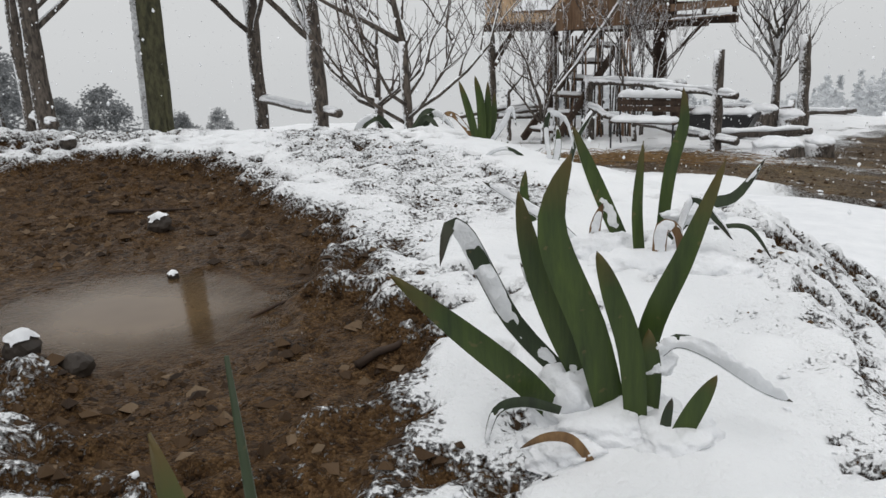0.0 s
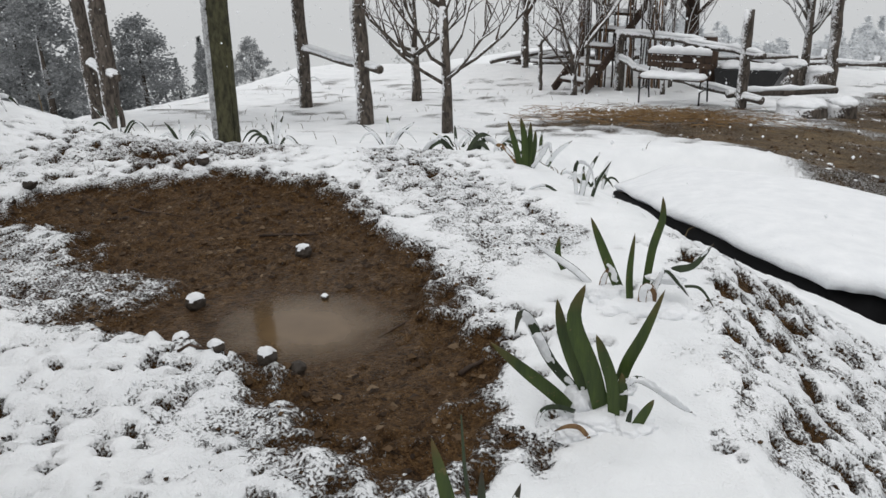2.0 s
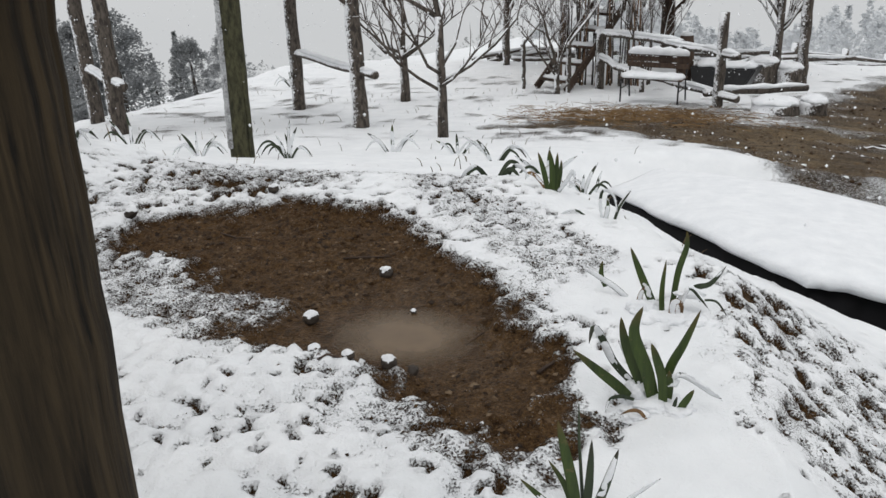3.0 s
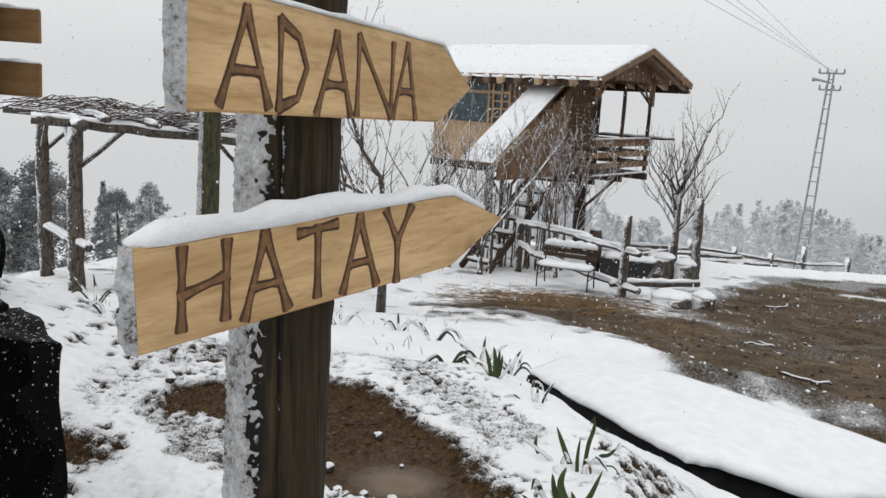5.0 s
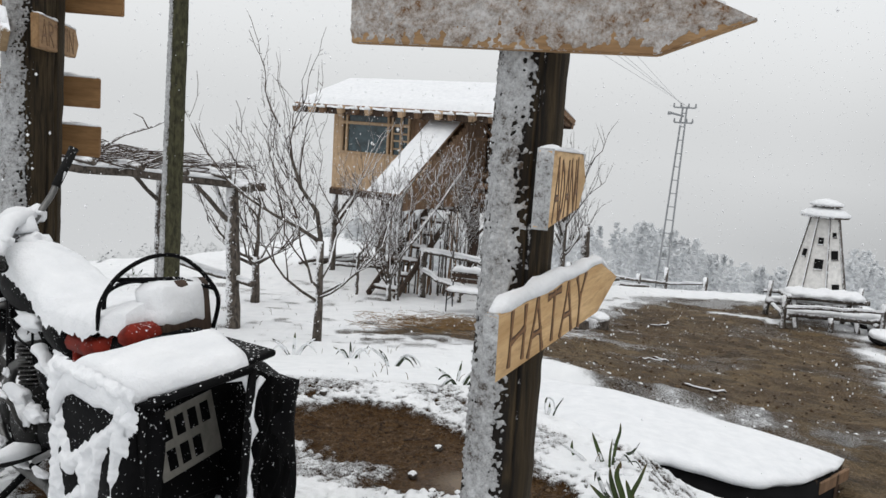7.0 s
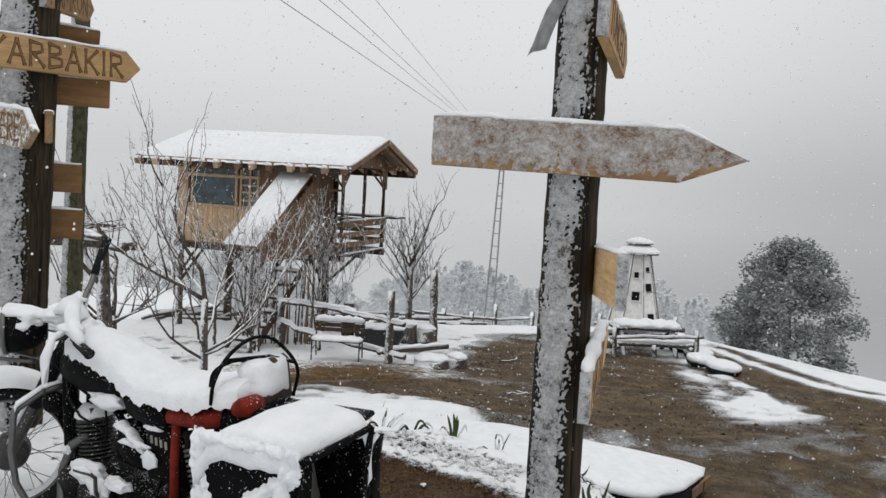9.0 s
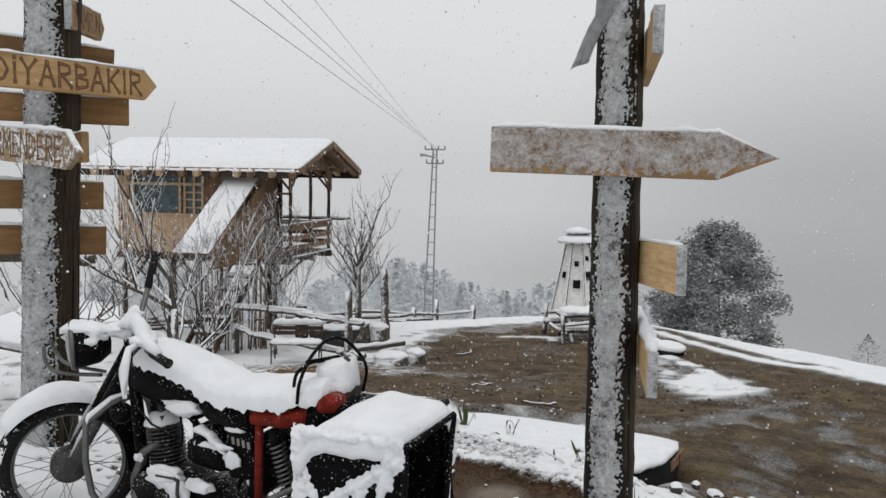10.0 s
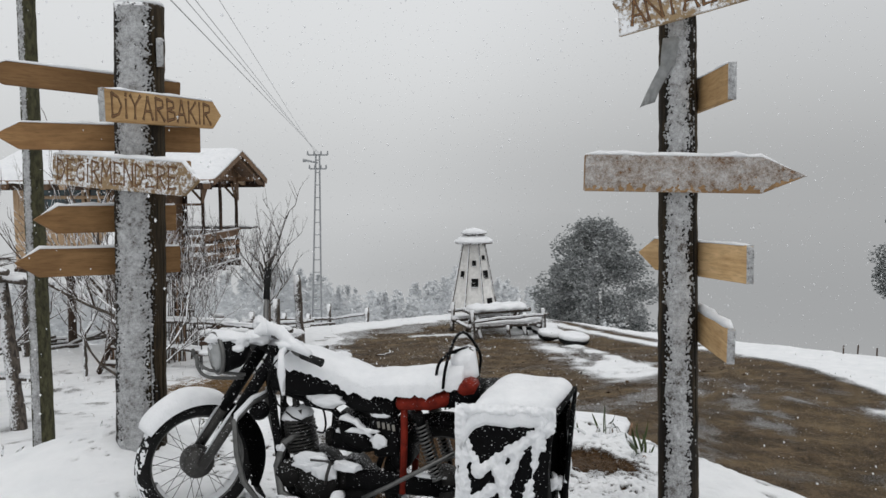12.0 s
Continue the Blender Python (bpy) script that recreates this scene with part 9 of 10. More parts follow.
for k in range(8):
    a = radians(45 * k)
    bm = bmesh.new()
    tube(bm, [(0.80 * math.cos(a + radians(22.5)), 0.80 * math.sin(a + radians(22.5)), 0.0), (0.37 * math.cos(a + radians(22.5)), 0.37 * math.sin(a + radians(22.5)), 2.12)], 0.028, 6)
    part("corner_batten", bm, GREY_BARK, mill)
for k, (face, z, w, h, off) in enumerate(((5, 1.55, 0.10, 0.16, 0), (5, 0.95, 0.17, 0.24, 0.02), (6, 1.2, 0.16, 0.22, 0.0), (6, 0.38, 0.17, 0.16, 0.02), (7, 1.5, 0.09, 0.17, 0), (7, 0.95, 0.12, 0.2, 0), (4, 1.2, 0.10, 0.18, 0), (6, 1.72, 0.09, 0.12, 0))):
    a = radians(45 * face)
    r = (0.80 - 0.44 * z / 2.14) * math.cos(radians(22.5))
    m = Matrix.Rotation(a, 4, "Z") @ Matrix.Translation((r, off, z)) @ Matrix.Rotation(radians(-10.5), 4, "Y")
    bm = bmesh.new()
    box(bm, (0.03, w * 1.25, h * 1.15), (0.0, 0, 0), None, 0.004)
    wd = part("window", bm, HOLLOW, mill, "small dark window")
    wd.matrix_parent_inverse = Matrix()
    wd.matrix_basis = m
    bm = bmesh.new()
    box(bm, (0.05, w + 0.05, 0.03), (0.0, 0, -h / 2 - 0.012), None, 0.004)
    sl = part("window_sill", bm, GREY_BARK, wd)
bm = bmesh.new()
lathe(bm, [(0.40, 2.12), (0.62, 2.15), (0.62, 2.19), (0.30, 2.34), (0.30, 2.42), (0.42, 2.44), (0.42, 2.47), (0.15, 2.52)], 8, Matrix.Rotation(radians(22.5), 4, "Z"))
rf = part("roof", bm, GREY_BARK, mill, "two-tier grey board roof")
for r0, z0, r1, z1 in ((0.62, 2.20, 0.31, 2.38), (0.42, 2.475, 0.05, 2.60)):
    bm = bmesh.new()
    lathe(bm, [(r0 * 1.01, z0 - 0.01), (r0 * 0.98, z0 + 0.04), ((r0 + r1) / 2, (z0 + z1) / 2 + 0.05), (r1, z1 + 0.03)], 16, Matrix.Rotation(radians(22.5), 4, "Z"))
    part("snow_cap", bm, SNOW, rf, "fresh snow", True)

TXM = Matrix.Translation((8.42, 13.72, ground_at(8.42, 13.72))) @ Matrix.Rotation(radians(-14), 4, "Z")
table = thing("picnic_table", TXM, "log picnic table with benches, thick snow on top", "table")
for k in range(4):
    log("top_log", table, (-0.82, -0.27 + 0.18 * k, 0.62), (0.82, -0.27 + 0.18 * k, 0.62), 0.06, 0.055, GREY_BARK, 70 + k, 0.006, n=6)
bm = bmesh.new()
ribbon(bm, line((-0.78, 0, 0.66), (0.78, 0, 0.66), 14), 0.80, 0.12, 4)
part("snow_cap", bm, SNOW, table, "thick snow", True)
for s in (-1, 1):
    log("bench_log", table, (-0.98, 0.62 * s, 0.33), (0.98, 0.62 * s, 0.34), 0.075, 0.07, GREY_BARK, 80 + s, 0.008, snow=0.09)
    log("rail", table, (-1.0, 0.86 * s, 0.50), (1.05, 0.86 * s, 0.58), 0.04, 0.035, GREY_BARK, 86 + s, 0.015, snow=0.03)
    for x in (-0.6, 0.6):
        log("leg", table, (x, 0.55 * s, -0.05), (x, 0.1 * s, 0.60), 0.055, 0.05, GREY_BARK, 90 + s, 0.006, n=4)
    for x in (-0.92, 0.0, 0.95):
        log("post", table, (x, 0.8 * s, -0.08), (x + 0.06 * s, 0.86 * s, 0.74 if x else 0.36), 0.06, 0.05, GREY_BARK, 95 + s, 0.01, n=4)
for x in (-0.85, 0.85):
    log("crosspiece", table, (x, -0.8, 0.27), (x, 0.8, 0.27), 0.05, 0.05, GREY_BARK, 99, 0.006, n=4)


def tyre(x, y, r, seed, tilt=0):
    t = thing("tyre", Matrix.Translation((x, y, ground_at(x, y) + 0.05)) @ pose(0, 0, 0, tilt, tilt * 0.5, 0), "old car tyre lying flat under snow along the drive", "tyre", "row of tyres")
    bm = bmesh.new()
    lathe(bm, [(r * 0.62 + r * 0.36 * math.cos(a) + r * 0.02, 0.10 * math.sin(a) + 0.05) for a in (2 * math.pi * k / 10 for k in range(10))], 22, close=True)
    bmesh.ops.recalc_face_normals(bm, faces=bm.faces[:])
    part("rubber_ring", bm, RUBBER, t, "", True)
    bm = bmesh.new()
    lathe(bm, [(r * 0.985, 0.075), (r * 1.02, 0.105), (r * 0.99, 0.145), (r * 0.90, 0.165), (r * 0.6, 0.172), (r * 0.3, 0.160), (0.001, 0.155)], 28)
    for v in bm.verts:
        v.co += Vector((0, 0, 0.018 * noise.noise(v.co * 5 + Vector((seed, 0, 0))) + 0.012 * noise.noise(v.co * 14 + Vector((seed, 3, 0)))))
    part("snow_cap", bm, SNOW, t, "round cushion of snow", True)


for k, (x, y, r) in enumerate(((8.44, 10.82, 0.35), (8.74, 11.95, 0.32), (9.36, 12.95, 0.33), (9.46, 13.75, 0.32), (9.85, 14.5, 0.32), (10.15, 15.2, 0.32), (10.45, 15.9, 0.31))):
    tyre(x, y, r, k, 4 - k)


# ---- lattice power pole with lines ----
PX, PY = 12.72, 35.0
pz = ground_at(PX, PY)
GREY_STEEL = plain_mat("grey_steel", (0.24, 0.25, 0.26), 0.6, 0.2, vary=0.15)
pylon = thing("power_pole", Matrix(), "slim leaning lattice power pole with cross arms and street lamp", "power pole")
base_p, top_p = Vector((PX, PY, pz - 0.2)), Vector((13.28, 35.75, 3.0))
side = Vector((0.85, -0.5, 0)).normalized()
legs = []
for s in (-1, 1):
    a, b = base_p + side * 0.24 * s, top_p + side * 0.09 * s
    legs.append((a, b))
    bm = bmesh.new()
    tube(bm, [a, b], 0.045, 5)
    part("pole_leg", bm, GREY_STEEL, pylon)
for k in range(15):
    f = (k + 0.5) / 15
    bm = bmesh.new()
    tube(bm, [legs[0][0].lerp(legs[0][1], f), legs[1][0].lerp(legs[1][1], f)], 0.03, 4)
    part("rung", bm, GREY_STEEL, pylon)
for dz, w in ((-0.05, 0.5), (-0.75, 0.42)):
    bm = bmesh.new()
    c = top_p + Vector((0, 0, dz))
    tube(bm, [c - side * w, c + side * w], 0.04, 5)
    arm = part("cross_arm", bm, GREY_STEEL, pylon)
    for s in (-1, -0.35, 0.35, 1):
        bm = bmesh.new()
        q = c + side * w * s
        tube(bm, [q, q + Vector((0, 0, 0.2))], [0.05, 0.03], 6)
        part("insulator", bm, GREY_STEEL, arm)
bm = bmesh.new()
c = top_p + Vector((0, 0, -0.45))
tube(bm, [c, c - side * 0.55 + Vector((0, 0, 0.12)), c - side * 0.75 + Vector((0, 0, 0.12))], [0.04, 0.06, 0.10], 7)
part("street_lamp", bm, GREY_STEEL, pylon, "small lamp head")
WIRE = plain_mat("wire", (0.34, 0.345, 0.35), 0.6, 0.2, vary=0.1)
far_d = ((-0.444, -0.896, 0.017), (-0.452, -0.891, 0.036), (-0.456, -0.889, 0.050), (-0.458, -0.885, 0.080))
for k, d in enumerate(far_d):
    a = top_p + side * (0.10 - 0.07 * k) + Vector((0, 0, 0.03))
    bm = bmesh.new()
    b = a + Vector(d) * 62
    pts = [a.lerp(b, t) - Vector((0, 0, 0.1 * t * (1 - t))) for t in (j / 16 for j in range(17))]
    tube(bm, pts, 0.006, 4)
    part("power_line", bm, WIRE, pylon, "thin dark cable")


# ---- far fence, hut ----
ffence = thing("fence", Matrix(), "distant rail fence of poles along the drive", "fence")
fpts = [(5.4, 23.5), (7.2, 25.2), (9.0, 27.2), (10.8, 29.2), (11.6, 27.2)]
for k, (a, b) in enumerate(zip(fpts, fpts[1:])):
    za, zb = ground_at(*a), ground_at(*b)
    for h in (0.35, 0.7):
        log("rail", ffence, (*a, za + h), (*b, zb + h), 0.06, 0.05, GREY_BARK, 110 + k, 0.02, snow=0.05, n=5)
for k, (x, y) in enumerate(fpts):
    z = ground_at(x, y)
    log("post", ffence, (x, y, z - 0.1), (x, y, z + (1.35 if k == 3 else 0.95)), 0.10, 0.09, GREY_BARK, 120 + k, 0.01, n=4)
rim_fence = thing("fence", Matrix(), "row of thin dark fence posts standing in snow", "fence")
for k, (x, y) in enumerate(((10.9, 5.95), (11.05, 5.75), (11.25, 5.5), (11.4, 5.3), (11.6, 5.05))):
    z = ground_at(x, y)
    log("post", rim_fence, (x, y, z - 0.05), (x + 0.01, y, z + 0.16 + 0.02 * (k % 2)), 0.016, 0.014, DARK_TIMBER, 140 + k, 0.004, sides=6, n=3)
hut = thing("hut", Matrix.Translation((9.5, 45.0, ground_at(9.5, 45.0))) @ Matrix.Rotation(radians(20), 4, "Z"), "small distant hut with a flat snowy roof", "hut")
bm = bmesh.new()
box(bm, (3.2, 2.2, 1.3), (0, 0, 0.45), None, 0.02)
part("wall", bm, GREY_BARK, hut)
bm = bmesh.new()
box(bm, (3.7, 2.7, 0.2), (0, 0, 1.2), None, 0.05)
part("roof", bm, SNOW, hut, "flat roof under snow")
logs = thing("log_pile", Matrix(), "heap of thin snow-covered poles lying behind the tree house", "log pile")
rnd = random.Random(31)
for k in range(16):
    x, y = 3.2 + rnd.uniform(-1.0, 3.0), 20.0 + rnd.uniform(-1.2, 2.0)
    a = rnd.gauss(0.1, 0.4)
    ln = rnd.uniform(1.2, 2.6)
    z = ground_at(x, y) + 0.1 + 0.05 * (k % 5)
    log("pole", logs, (x - ln / 2 * math.cos(a), y - ln / 2 * math.sin(a), z), (x + ln / 2 * math.cos(a), y + ln / 2 * math.sin(a), z + rnd.uniform(-0.05, 0.08)), 0.06, 0.045, GREY_BARK, k, 0.02, sides=6, snow=0.05, n=4)
for k in range(16):
    x, y = -0.9 + rnd.uniform(-1.3, 1.2), 19.8 + rnd.uniform(-1.5, 1.8)
    a = rnd.gauss(0.2, 0.5)
    ln = rnd.uniform(1.0, 2.2)
    z = ground_at(x, y) + 0.1 + 0.04 * (k % 4)
    log("pole", logs, (x - ln / 2 * math.cos(a), y - ln / 2 * math.sin(a), z), (x + ln / 2 * math.cos(a), y + ln / 2 * math.sin(a), z + rnd.uniform(-0.05, 0.08)), 0.055, 0.045, GREY_BARK, 40 + k, 0.02, sides=6, snow=0.05, n=4)


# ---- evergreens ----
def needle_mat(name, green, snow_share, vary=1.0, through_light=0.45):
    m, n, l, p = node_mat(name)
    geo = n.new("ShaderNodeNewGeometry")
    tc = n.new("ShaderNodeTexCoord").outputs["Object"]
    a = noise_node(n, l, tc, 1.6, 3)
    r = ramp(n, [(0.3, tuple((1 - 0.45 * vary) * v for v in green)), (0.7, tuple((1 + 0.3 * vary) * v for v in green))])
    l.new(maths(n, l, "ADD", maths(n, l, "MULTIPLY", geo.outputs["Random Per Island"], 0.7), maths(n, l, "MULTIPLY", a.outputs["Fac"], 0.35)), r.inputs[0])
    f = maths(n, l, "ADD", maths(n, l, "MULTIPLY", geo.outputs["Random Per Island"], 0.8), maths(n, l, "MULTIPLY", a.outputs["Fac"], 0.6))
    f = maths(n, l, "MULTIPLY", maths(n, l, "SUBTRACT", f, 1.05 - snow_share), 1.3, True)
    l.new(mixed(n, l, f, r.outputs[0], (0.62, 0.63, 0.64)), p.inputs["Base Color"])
    p.inputs["Roughness"].default_value = 0.8
    p.inputs["Specular IOR Level"].default_value = 0.15
    # thin sprays let light through
    thin = n.new("ShaderNodeBsdfTranslucent")
    l.new(p.inputs["Base Color"].links[0].from_socket, thin.inputs["Color"])
    mix = n.new("ShaderNodeMixShader")
    mix.inputs["Fac"].default_value = through_light
    out = p.outputs[0].links[0].to_node
    l.new(p.outputs[0], mix.inputs[1])
    l.new(thin.outputs[0], mix.inputs[2])
    l.new(mix.outputs[0], out.inputs["Surface"])
    return m


NEEDLE = needle_mat("snowy_needles", (0.20, 0.218, 0.208), 0.72, 0.6)
# distance haze is put into the next two base colours, paler than real foliage
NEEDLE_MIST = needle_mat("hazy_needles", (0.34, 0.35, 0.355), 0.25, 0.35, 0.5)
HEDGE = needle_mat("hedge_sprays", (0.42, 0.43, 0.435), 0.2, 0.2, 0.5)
# near-white base colour: the mist over the far woods is painted in here
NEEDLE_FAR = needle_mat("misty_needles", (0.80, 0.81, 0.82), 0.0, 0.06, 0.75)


def tuft(bm, p, size, rnd):
    """Three crossed slivers: one spray of needles."""
    for k in range(3):
        a, e = rnd.uniform(0, 6.28), rnd.uniform(-0.5, 0.8)
        d = Vector((math.cos(a) * math.cos(e), math.sin(a) * math.cos(e), math.sin(e))) * size
        s = d.orthogonal().normalized() * size * 0.28
        s.rotate(Matrix.Rotation(rnd.uniform(0, 3.14), 3, d))
        bm.faces.new([bm.verts.new(p - d * 0.4 - s * 0.3), bm.verts.new(p + s), bm.verts.new(p + d * 0.7), bm.verts.new(p - s)])


def broad_evergreen(x, y, z, height, width, seed, label, tufts=24000, mat=None, big=0.72):
    """A wide irregular crown of many boughs, each a cloud of sprays, over a short trunk."""
    rnd = random.Random(seed)
    t = thing("evergreen_tree", (x, y, z), label, "tree", "evergreen trees")
    bm = bmesh.new()
    tube(bm, [(0, 0, -0.3), (0.05, 0, height * 0.35), (-0.1, 0.1, height * 0.8)], [0.2, 0.15, 0.05], 8)
    part("trunk", bm, GREY_BARK, t, "", True)
    bm = bmesh.new()
    boughs = []
    for k in range(120):
        f = rnd.random()
        prof = math.sin(math.pi * min(1, 0.12 + 0.86 * f) ** 0.8) ** 0.7
        a, r = rnd.uniform(0, 6.28), width / 2 * prof * rnd.uniform(0.35, 1.0)
        boughs.append((Vector((r * math.cos(a), r * math.sin(a), height * (0.06 + 0.92 * f))), rnd.uniform(0.35, 0.75)))
    for k in range(tufts):
        c, rad = rnd.choice(boughs)
        d = Vector((rnd.gauss(0, 1), rnd.gauss(0, 1), rnd.gauss(0, 0.7))).normalized() * rad * rnd.random() ** 0.4 * width / 5
        tuft(bm, c + d, rnd.uniform(0.10, 0.22) * big * width / 5, rnd)
    part("crown", bm, mat or NEEDLE, t, "dense evergreen foliage dusted with snow")


def spire(bm, x, y, z, h, w, rnd, tufts, big=1.0, blunt=1.0):
    for k in range(tufts):
        f = rnd.random() ** 0.8
        r = w * (1 - f) ** blunt * (0.55 + 0.45 * abs(math.sin(f * 22))) * rnd.uniform(0.4, 1)
        a = rnd.uniform(0, 6.28)
        tuft(bm, Vector((x + r * math.cos(a), y + r * math.sin(a), z + h * (0.04 + 0.96 * f))), h * big * rnd.uniform(0.03, 0.06), rnd)


broad_evergreen(20.8, 23.4, -5.9, 5.8, 5.2, 3, "broad dark evergreen tree dusted with snow at the slope's edge")
broad_evergreen(23.4, 10.4, -3.1, 4.6, 3.9, 7, "second broad snow-dusted evergreen beyond the drive")
for k, (x, y, h, w, n, lab) in enumerate(((45.5, 36.4, 2.3, 2.2, 420, "lone small snow-laden fir on the slope"), (-23.2, 42.8, 4.6, 1.2, 900, "young snow-dusted fir beyond the pergola"), (-25.2, 43.5, 3.6, 1.0, 700, "small snow-dusted fir beside a taller one"))):
    z = ground_at(x, y)
    t = thing("fir_tree", (0, 0, 0), lab, "tree", "evergreen trees")
    bm = bmesh.new()
    tube(bm, [(x, y, z - 0.3), (x, y, z + h * 0.9)], [0.12, 0.02], 6)
    part("trunk", bm, GREY_BARK, t)
    bm = bmesh.new()
    spire(bm, x, y, z, h, w, random.Random(k + 50), n)
    part("crown", bm, NEEDLE, t, "layered fir boughs dusted with snow")
for k, (x, y, top_z, w) in enumerate(((-23.4, 37.0, -3.0, 4.6), (-26.5, 38.0, -3.6, 4.0), (-24.6, 31.4, -0.9, 5.0), (-27.5, 33.5, -1.6, 5.0), (-30.0, 36.0, -0.4, 5.5), (-29.2, 62.0, -7.2, 3.4), (-21.0, 40.0, -4.6, 2.8))):
    z = ground_at(x, y) - 0.6
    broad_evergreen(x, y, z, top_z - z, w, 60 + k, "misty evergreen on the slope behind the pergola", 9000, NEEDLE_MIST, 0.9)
rnd = random.Random(77)
bm = bmesh.new()
for k in range(340):
    f = rnd.random()
    ang = radians(-2 + 48 * f)
    if math.degrees(ang) > 34 + 12 * rnd.random():
        continue
    d = rnd.uniform(68, 95)
    x, y = -3 + d * math.sin(ang), -3 + d * math.cos(ang)
    z = ground_at(x, y)
    el = -0.160 if ang < radians(34) else -0.178
    zt = 1.7 + d * (el + 0.028 + 0.018 * math.sin(ang * 23) + rnd.uniform(-0.012, 0.014))
    h = rnd.uniform(3.5, 6.0)
    spire(bm, x, y, zt - h, h, rnd.uniform(1.0, 2.4), rnd, 100, 2.2, rnd.uniform(0.45, 1.0))
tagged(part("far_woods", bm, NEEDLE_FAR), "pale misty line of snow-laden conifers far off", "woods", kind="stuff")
bm = bmesh.new()
for k in range(240):
    ang = radians(rnd.uniform(-34, 2))
    d = (48, 60, 74, 92, 112)[k % 5] + rnd.uniform(-3, 3) + 40 * (ang + 0.3)
    x, y = d * math.sin(ang), d * math.cos(ang)
    z = ground_at(x, y)
    h = rnd.uniform(0.5, 1.3) if k % 7 else rnd.uniform(1.8, 3.0)
    spire(bm, x, y, z - 0.2, h, h * rnd.uniform(0.6, 1.6), rnd, 50, 1.6)
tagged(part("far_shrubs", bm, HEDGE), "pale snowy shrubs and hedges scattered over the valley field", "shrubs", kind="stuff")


# ---- added glowing sheet, painted as mist, that hides the far distance ----
def mist_glow_mat(most=1.0):
    m = bpy.data.materials.new("mist")
    m.use_nodes = True
    n, l = m.node_tree.nodes, m.node_tree.links
    n.clear()
    out = n.new("ShaderNodeOutputMaterial")
    mix = n.new("ShaderNodeMixShader")
    tr = n.new("ShaderNodeBsdfTransparent")
    # glows sky grey in place of haze in the air, dimmer to the east
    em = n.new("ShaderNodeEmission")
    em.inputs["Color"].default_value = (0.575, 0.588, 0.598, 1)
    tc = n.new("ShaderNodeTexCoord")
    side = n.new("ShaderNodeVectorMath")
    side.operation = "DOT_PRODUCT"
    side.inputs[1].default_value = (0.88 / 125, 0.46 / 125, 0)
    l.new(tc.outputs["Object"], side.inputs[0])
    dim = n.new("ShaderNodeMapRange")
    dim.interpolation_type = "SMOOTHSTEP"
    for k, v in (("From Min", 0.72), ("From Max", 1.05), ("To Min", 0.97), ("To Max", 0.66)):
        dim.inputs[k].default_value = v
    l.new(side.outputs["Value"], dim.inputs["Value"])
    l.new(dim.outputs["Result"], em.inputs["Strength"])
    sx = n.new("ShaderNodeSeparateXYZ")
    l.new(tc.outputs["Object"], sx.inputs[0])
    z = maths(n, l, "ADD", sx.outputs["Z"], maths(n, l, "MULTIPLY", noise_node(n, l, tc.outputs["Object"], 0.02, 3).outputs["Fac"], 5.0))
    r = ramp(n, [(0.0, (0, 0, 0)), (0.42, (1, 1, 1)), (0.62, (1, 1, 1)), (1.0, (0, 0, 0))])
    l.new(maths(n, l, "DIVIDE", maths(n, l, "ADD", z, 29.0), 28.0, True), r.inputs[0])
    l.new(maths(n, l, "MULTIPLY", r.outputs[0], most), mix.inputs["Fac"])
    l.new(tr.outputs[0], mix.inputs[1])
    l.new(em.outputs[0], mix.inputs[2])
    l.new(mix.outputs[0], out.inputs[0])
    return m


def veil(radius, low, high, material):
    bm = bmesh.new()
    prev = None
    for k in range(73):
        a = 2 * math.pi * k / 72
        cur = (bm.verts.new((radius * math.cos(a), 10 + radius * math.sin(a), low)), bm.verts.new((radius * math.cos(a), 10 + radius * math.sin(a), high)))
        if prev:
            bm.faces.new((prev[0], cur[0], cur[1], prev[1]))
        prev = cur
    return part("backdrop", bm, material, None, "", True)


mist = tagged(veil(125.0, -34, 2, mist_glow_mat()), "pale grey mist closing off the far valley", "backdrop", kind="structure")



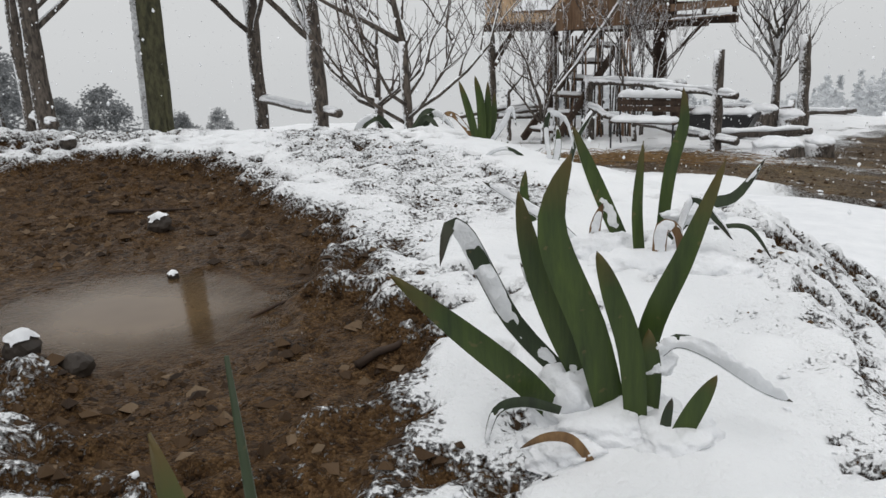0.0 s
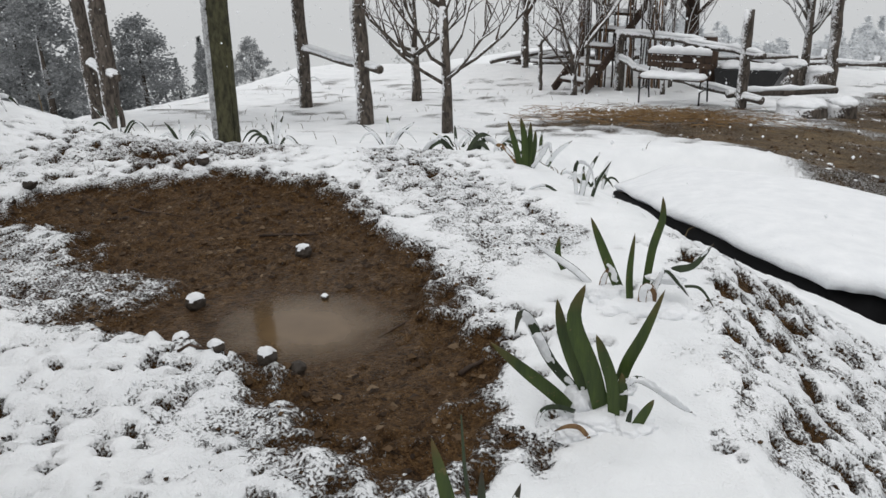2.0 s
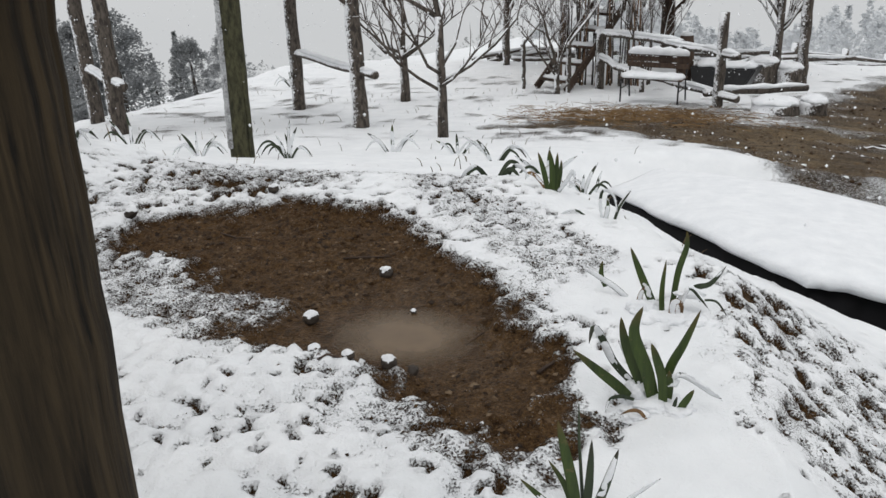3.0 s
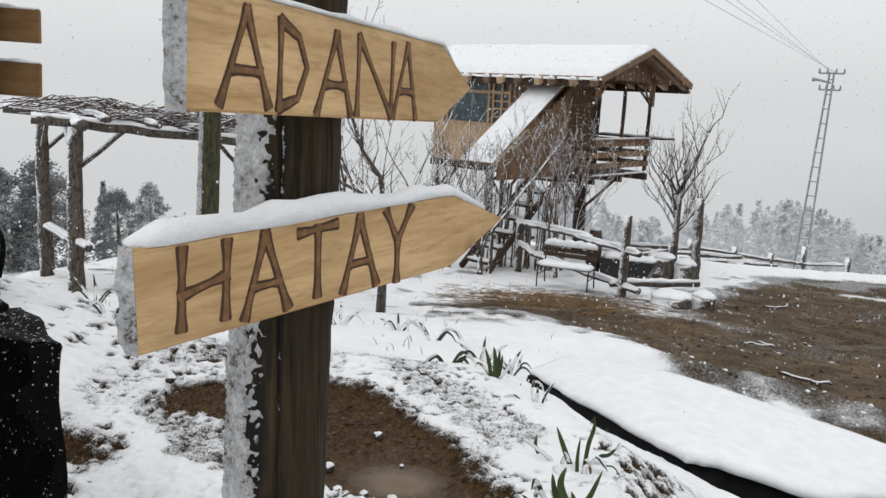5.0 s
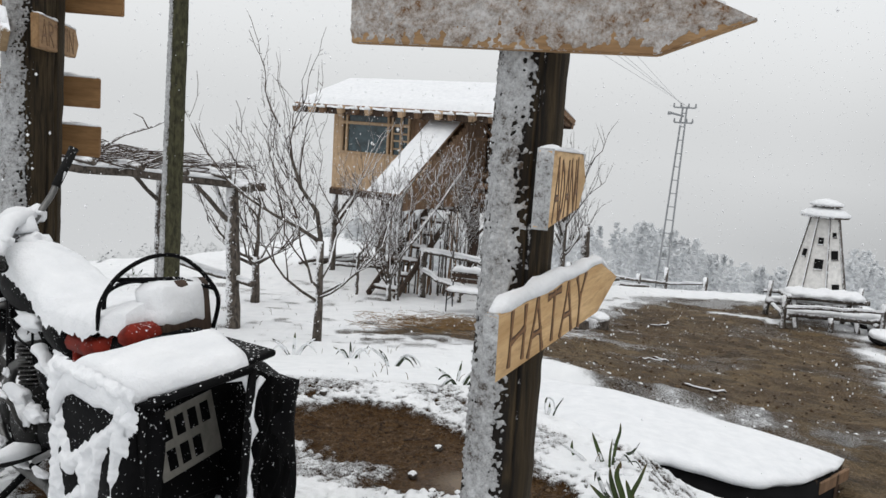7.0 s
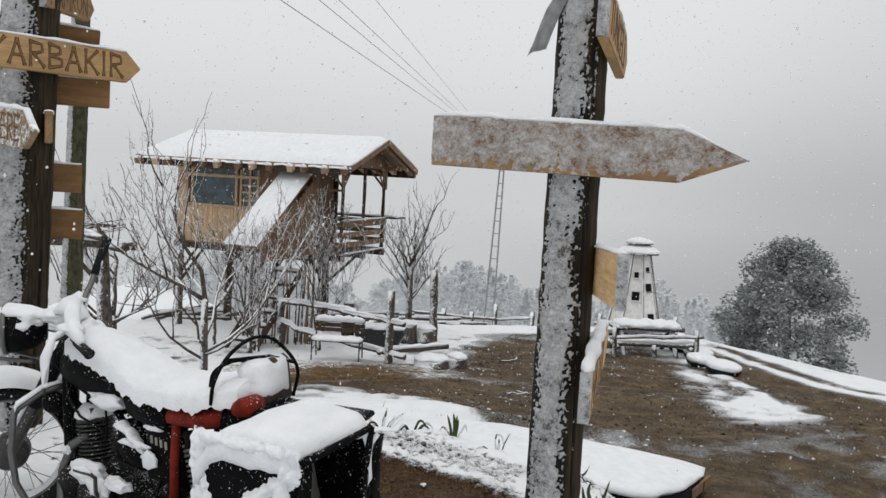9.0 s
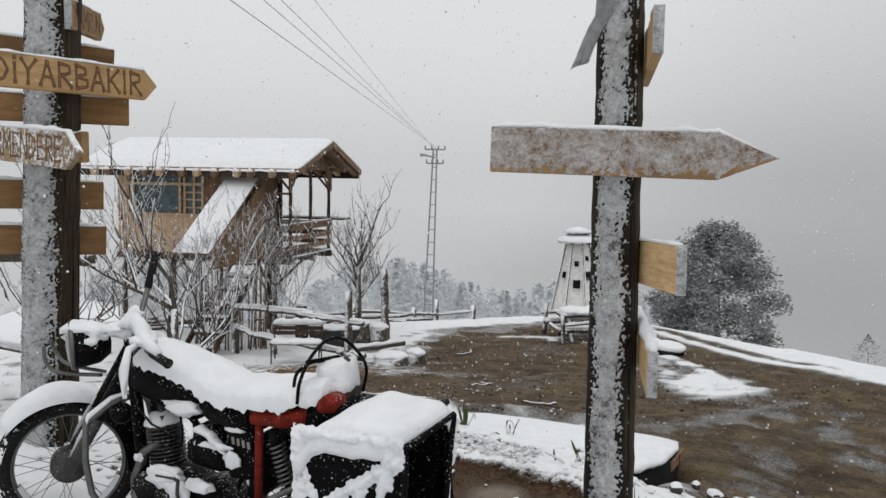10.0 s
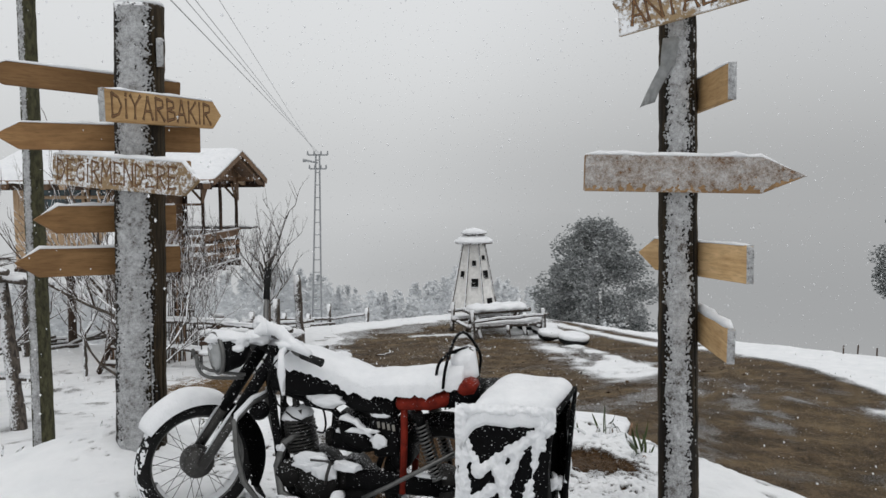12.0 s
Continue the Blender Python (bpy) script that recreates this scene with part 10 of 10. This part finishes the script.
# ---- straw trodden into the mud before the fence ----
rnd = random.Random(91)
bm = bmesh.new()
for k in range(1300):
    x, y = rnd.gauss(0.5, 0.9), rnd.gauss(10.2, 0.55)
    if x < -1.2 or x > 2.6:
        continue
    a, ln = rnd.uniform(0, 6.28), rnd.uniform(0.08, 0.26)
    p = Vector((x, y, float(land(np.array([x]), np.array([y]))[0]) + 0.03))
    d = Vector((math.cos(a), math.sin(a), rnd.uniform(-0.02, 0.08))) * ln
    tube(bm, [p, p + d * 0.5 + Vector((0, 0, 0.008)), p + d], 0.0032, 3, False)
tagged(part("straw", bm, island_mat("straw", [(0.0, (0.10, 0.058, 0.024)), (1.0, (0.28, 0.175, 0.08))], 0.8)), "tan straw trodden into the mud before a fence", "straw", kind="stuff")

# ---- snowfall: loose flakes hanging in the air ----
rs = np.random.RandomState(5)
count = 26000
fx, fy, fz = rs.uniform(-8, 10, count), rs.uniform(-2.4, 15, count), rs.uniform(-1.8, 5.0, count)
free = (fz > land(fx, fy) + 0.05) & ~((fx > -4.6) & (fx < 0.9) & (fy < 0.6) & (fz < 2.3)) & ~((np.abs(fx + 0.4) < 1.6) & (fy < 2.4) & (fz < 1.2))
fx, fy, fz = fx[free], fy[free], fz[free]
fr = 0.0026 + 0.0062 * rs.rand(len(fx)) ** 2
unit = np.array([(1, 0, 0), (-1, 0, 0), (0, 1, 0), (0, -1, 0), (0, 0, 1.3), (0, 0, -1.3)])
tri = np.array([(0, 2, 4), (2, 1, 4), (1, 3, 4), (3, 0, 4), (2, 0, 5), (1, 2, 5), (3, 1, 5), (0, 3, 5)])
v = unit[None] * rs.uniform(0.6, 1.4, (len(fx), 6, 1)) * fr[:, None, None] + np.stack([fx, fy, fz], -1)[:, None, :]
me = bpy.data.meshes.new("snowfall")
me.from_pydata(v.reshape(-1, 3).tolist(), [], (np.arange(len(fx))[:, None, None] * 6 + tri[None]).reshape(-1, 3).tolist())
me.materials.append(SNOW_CRUMB)
tagged(new("snowfall", me), "small snowflakes falling through the air", "snowfall", kind="stuff")
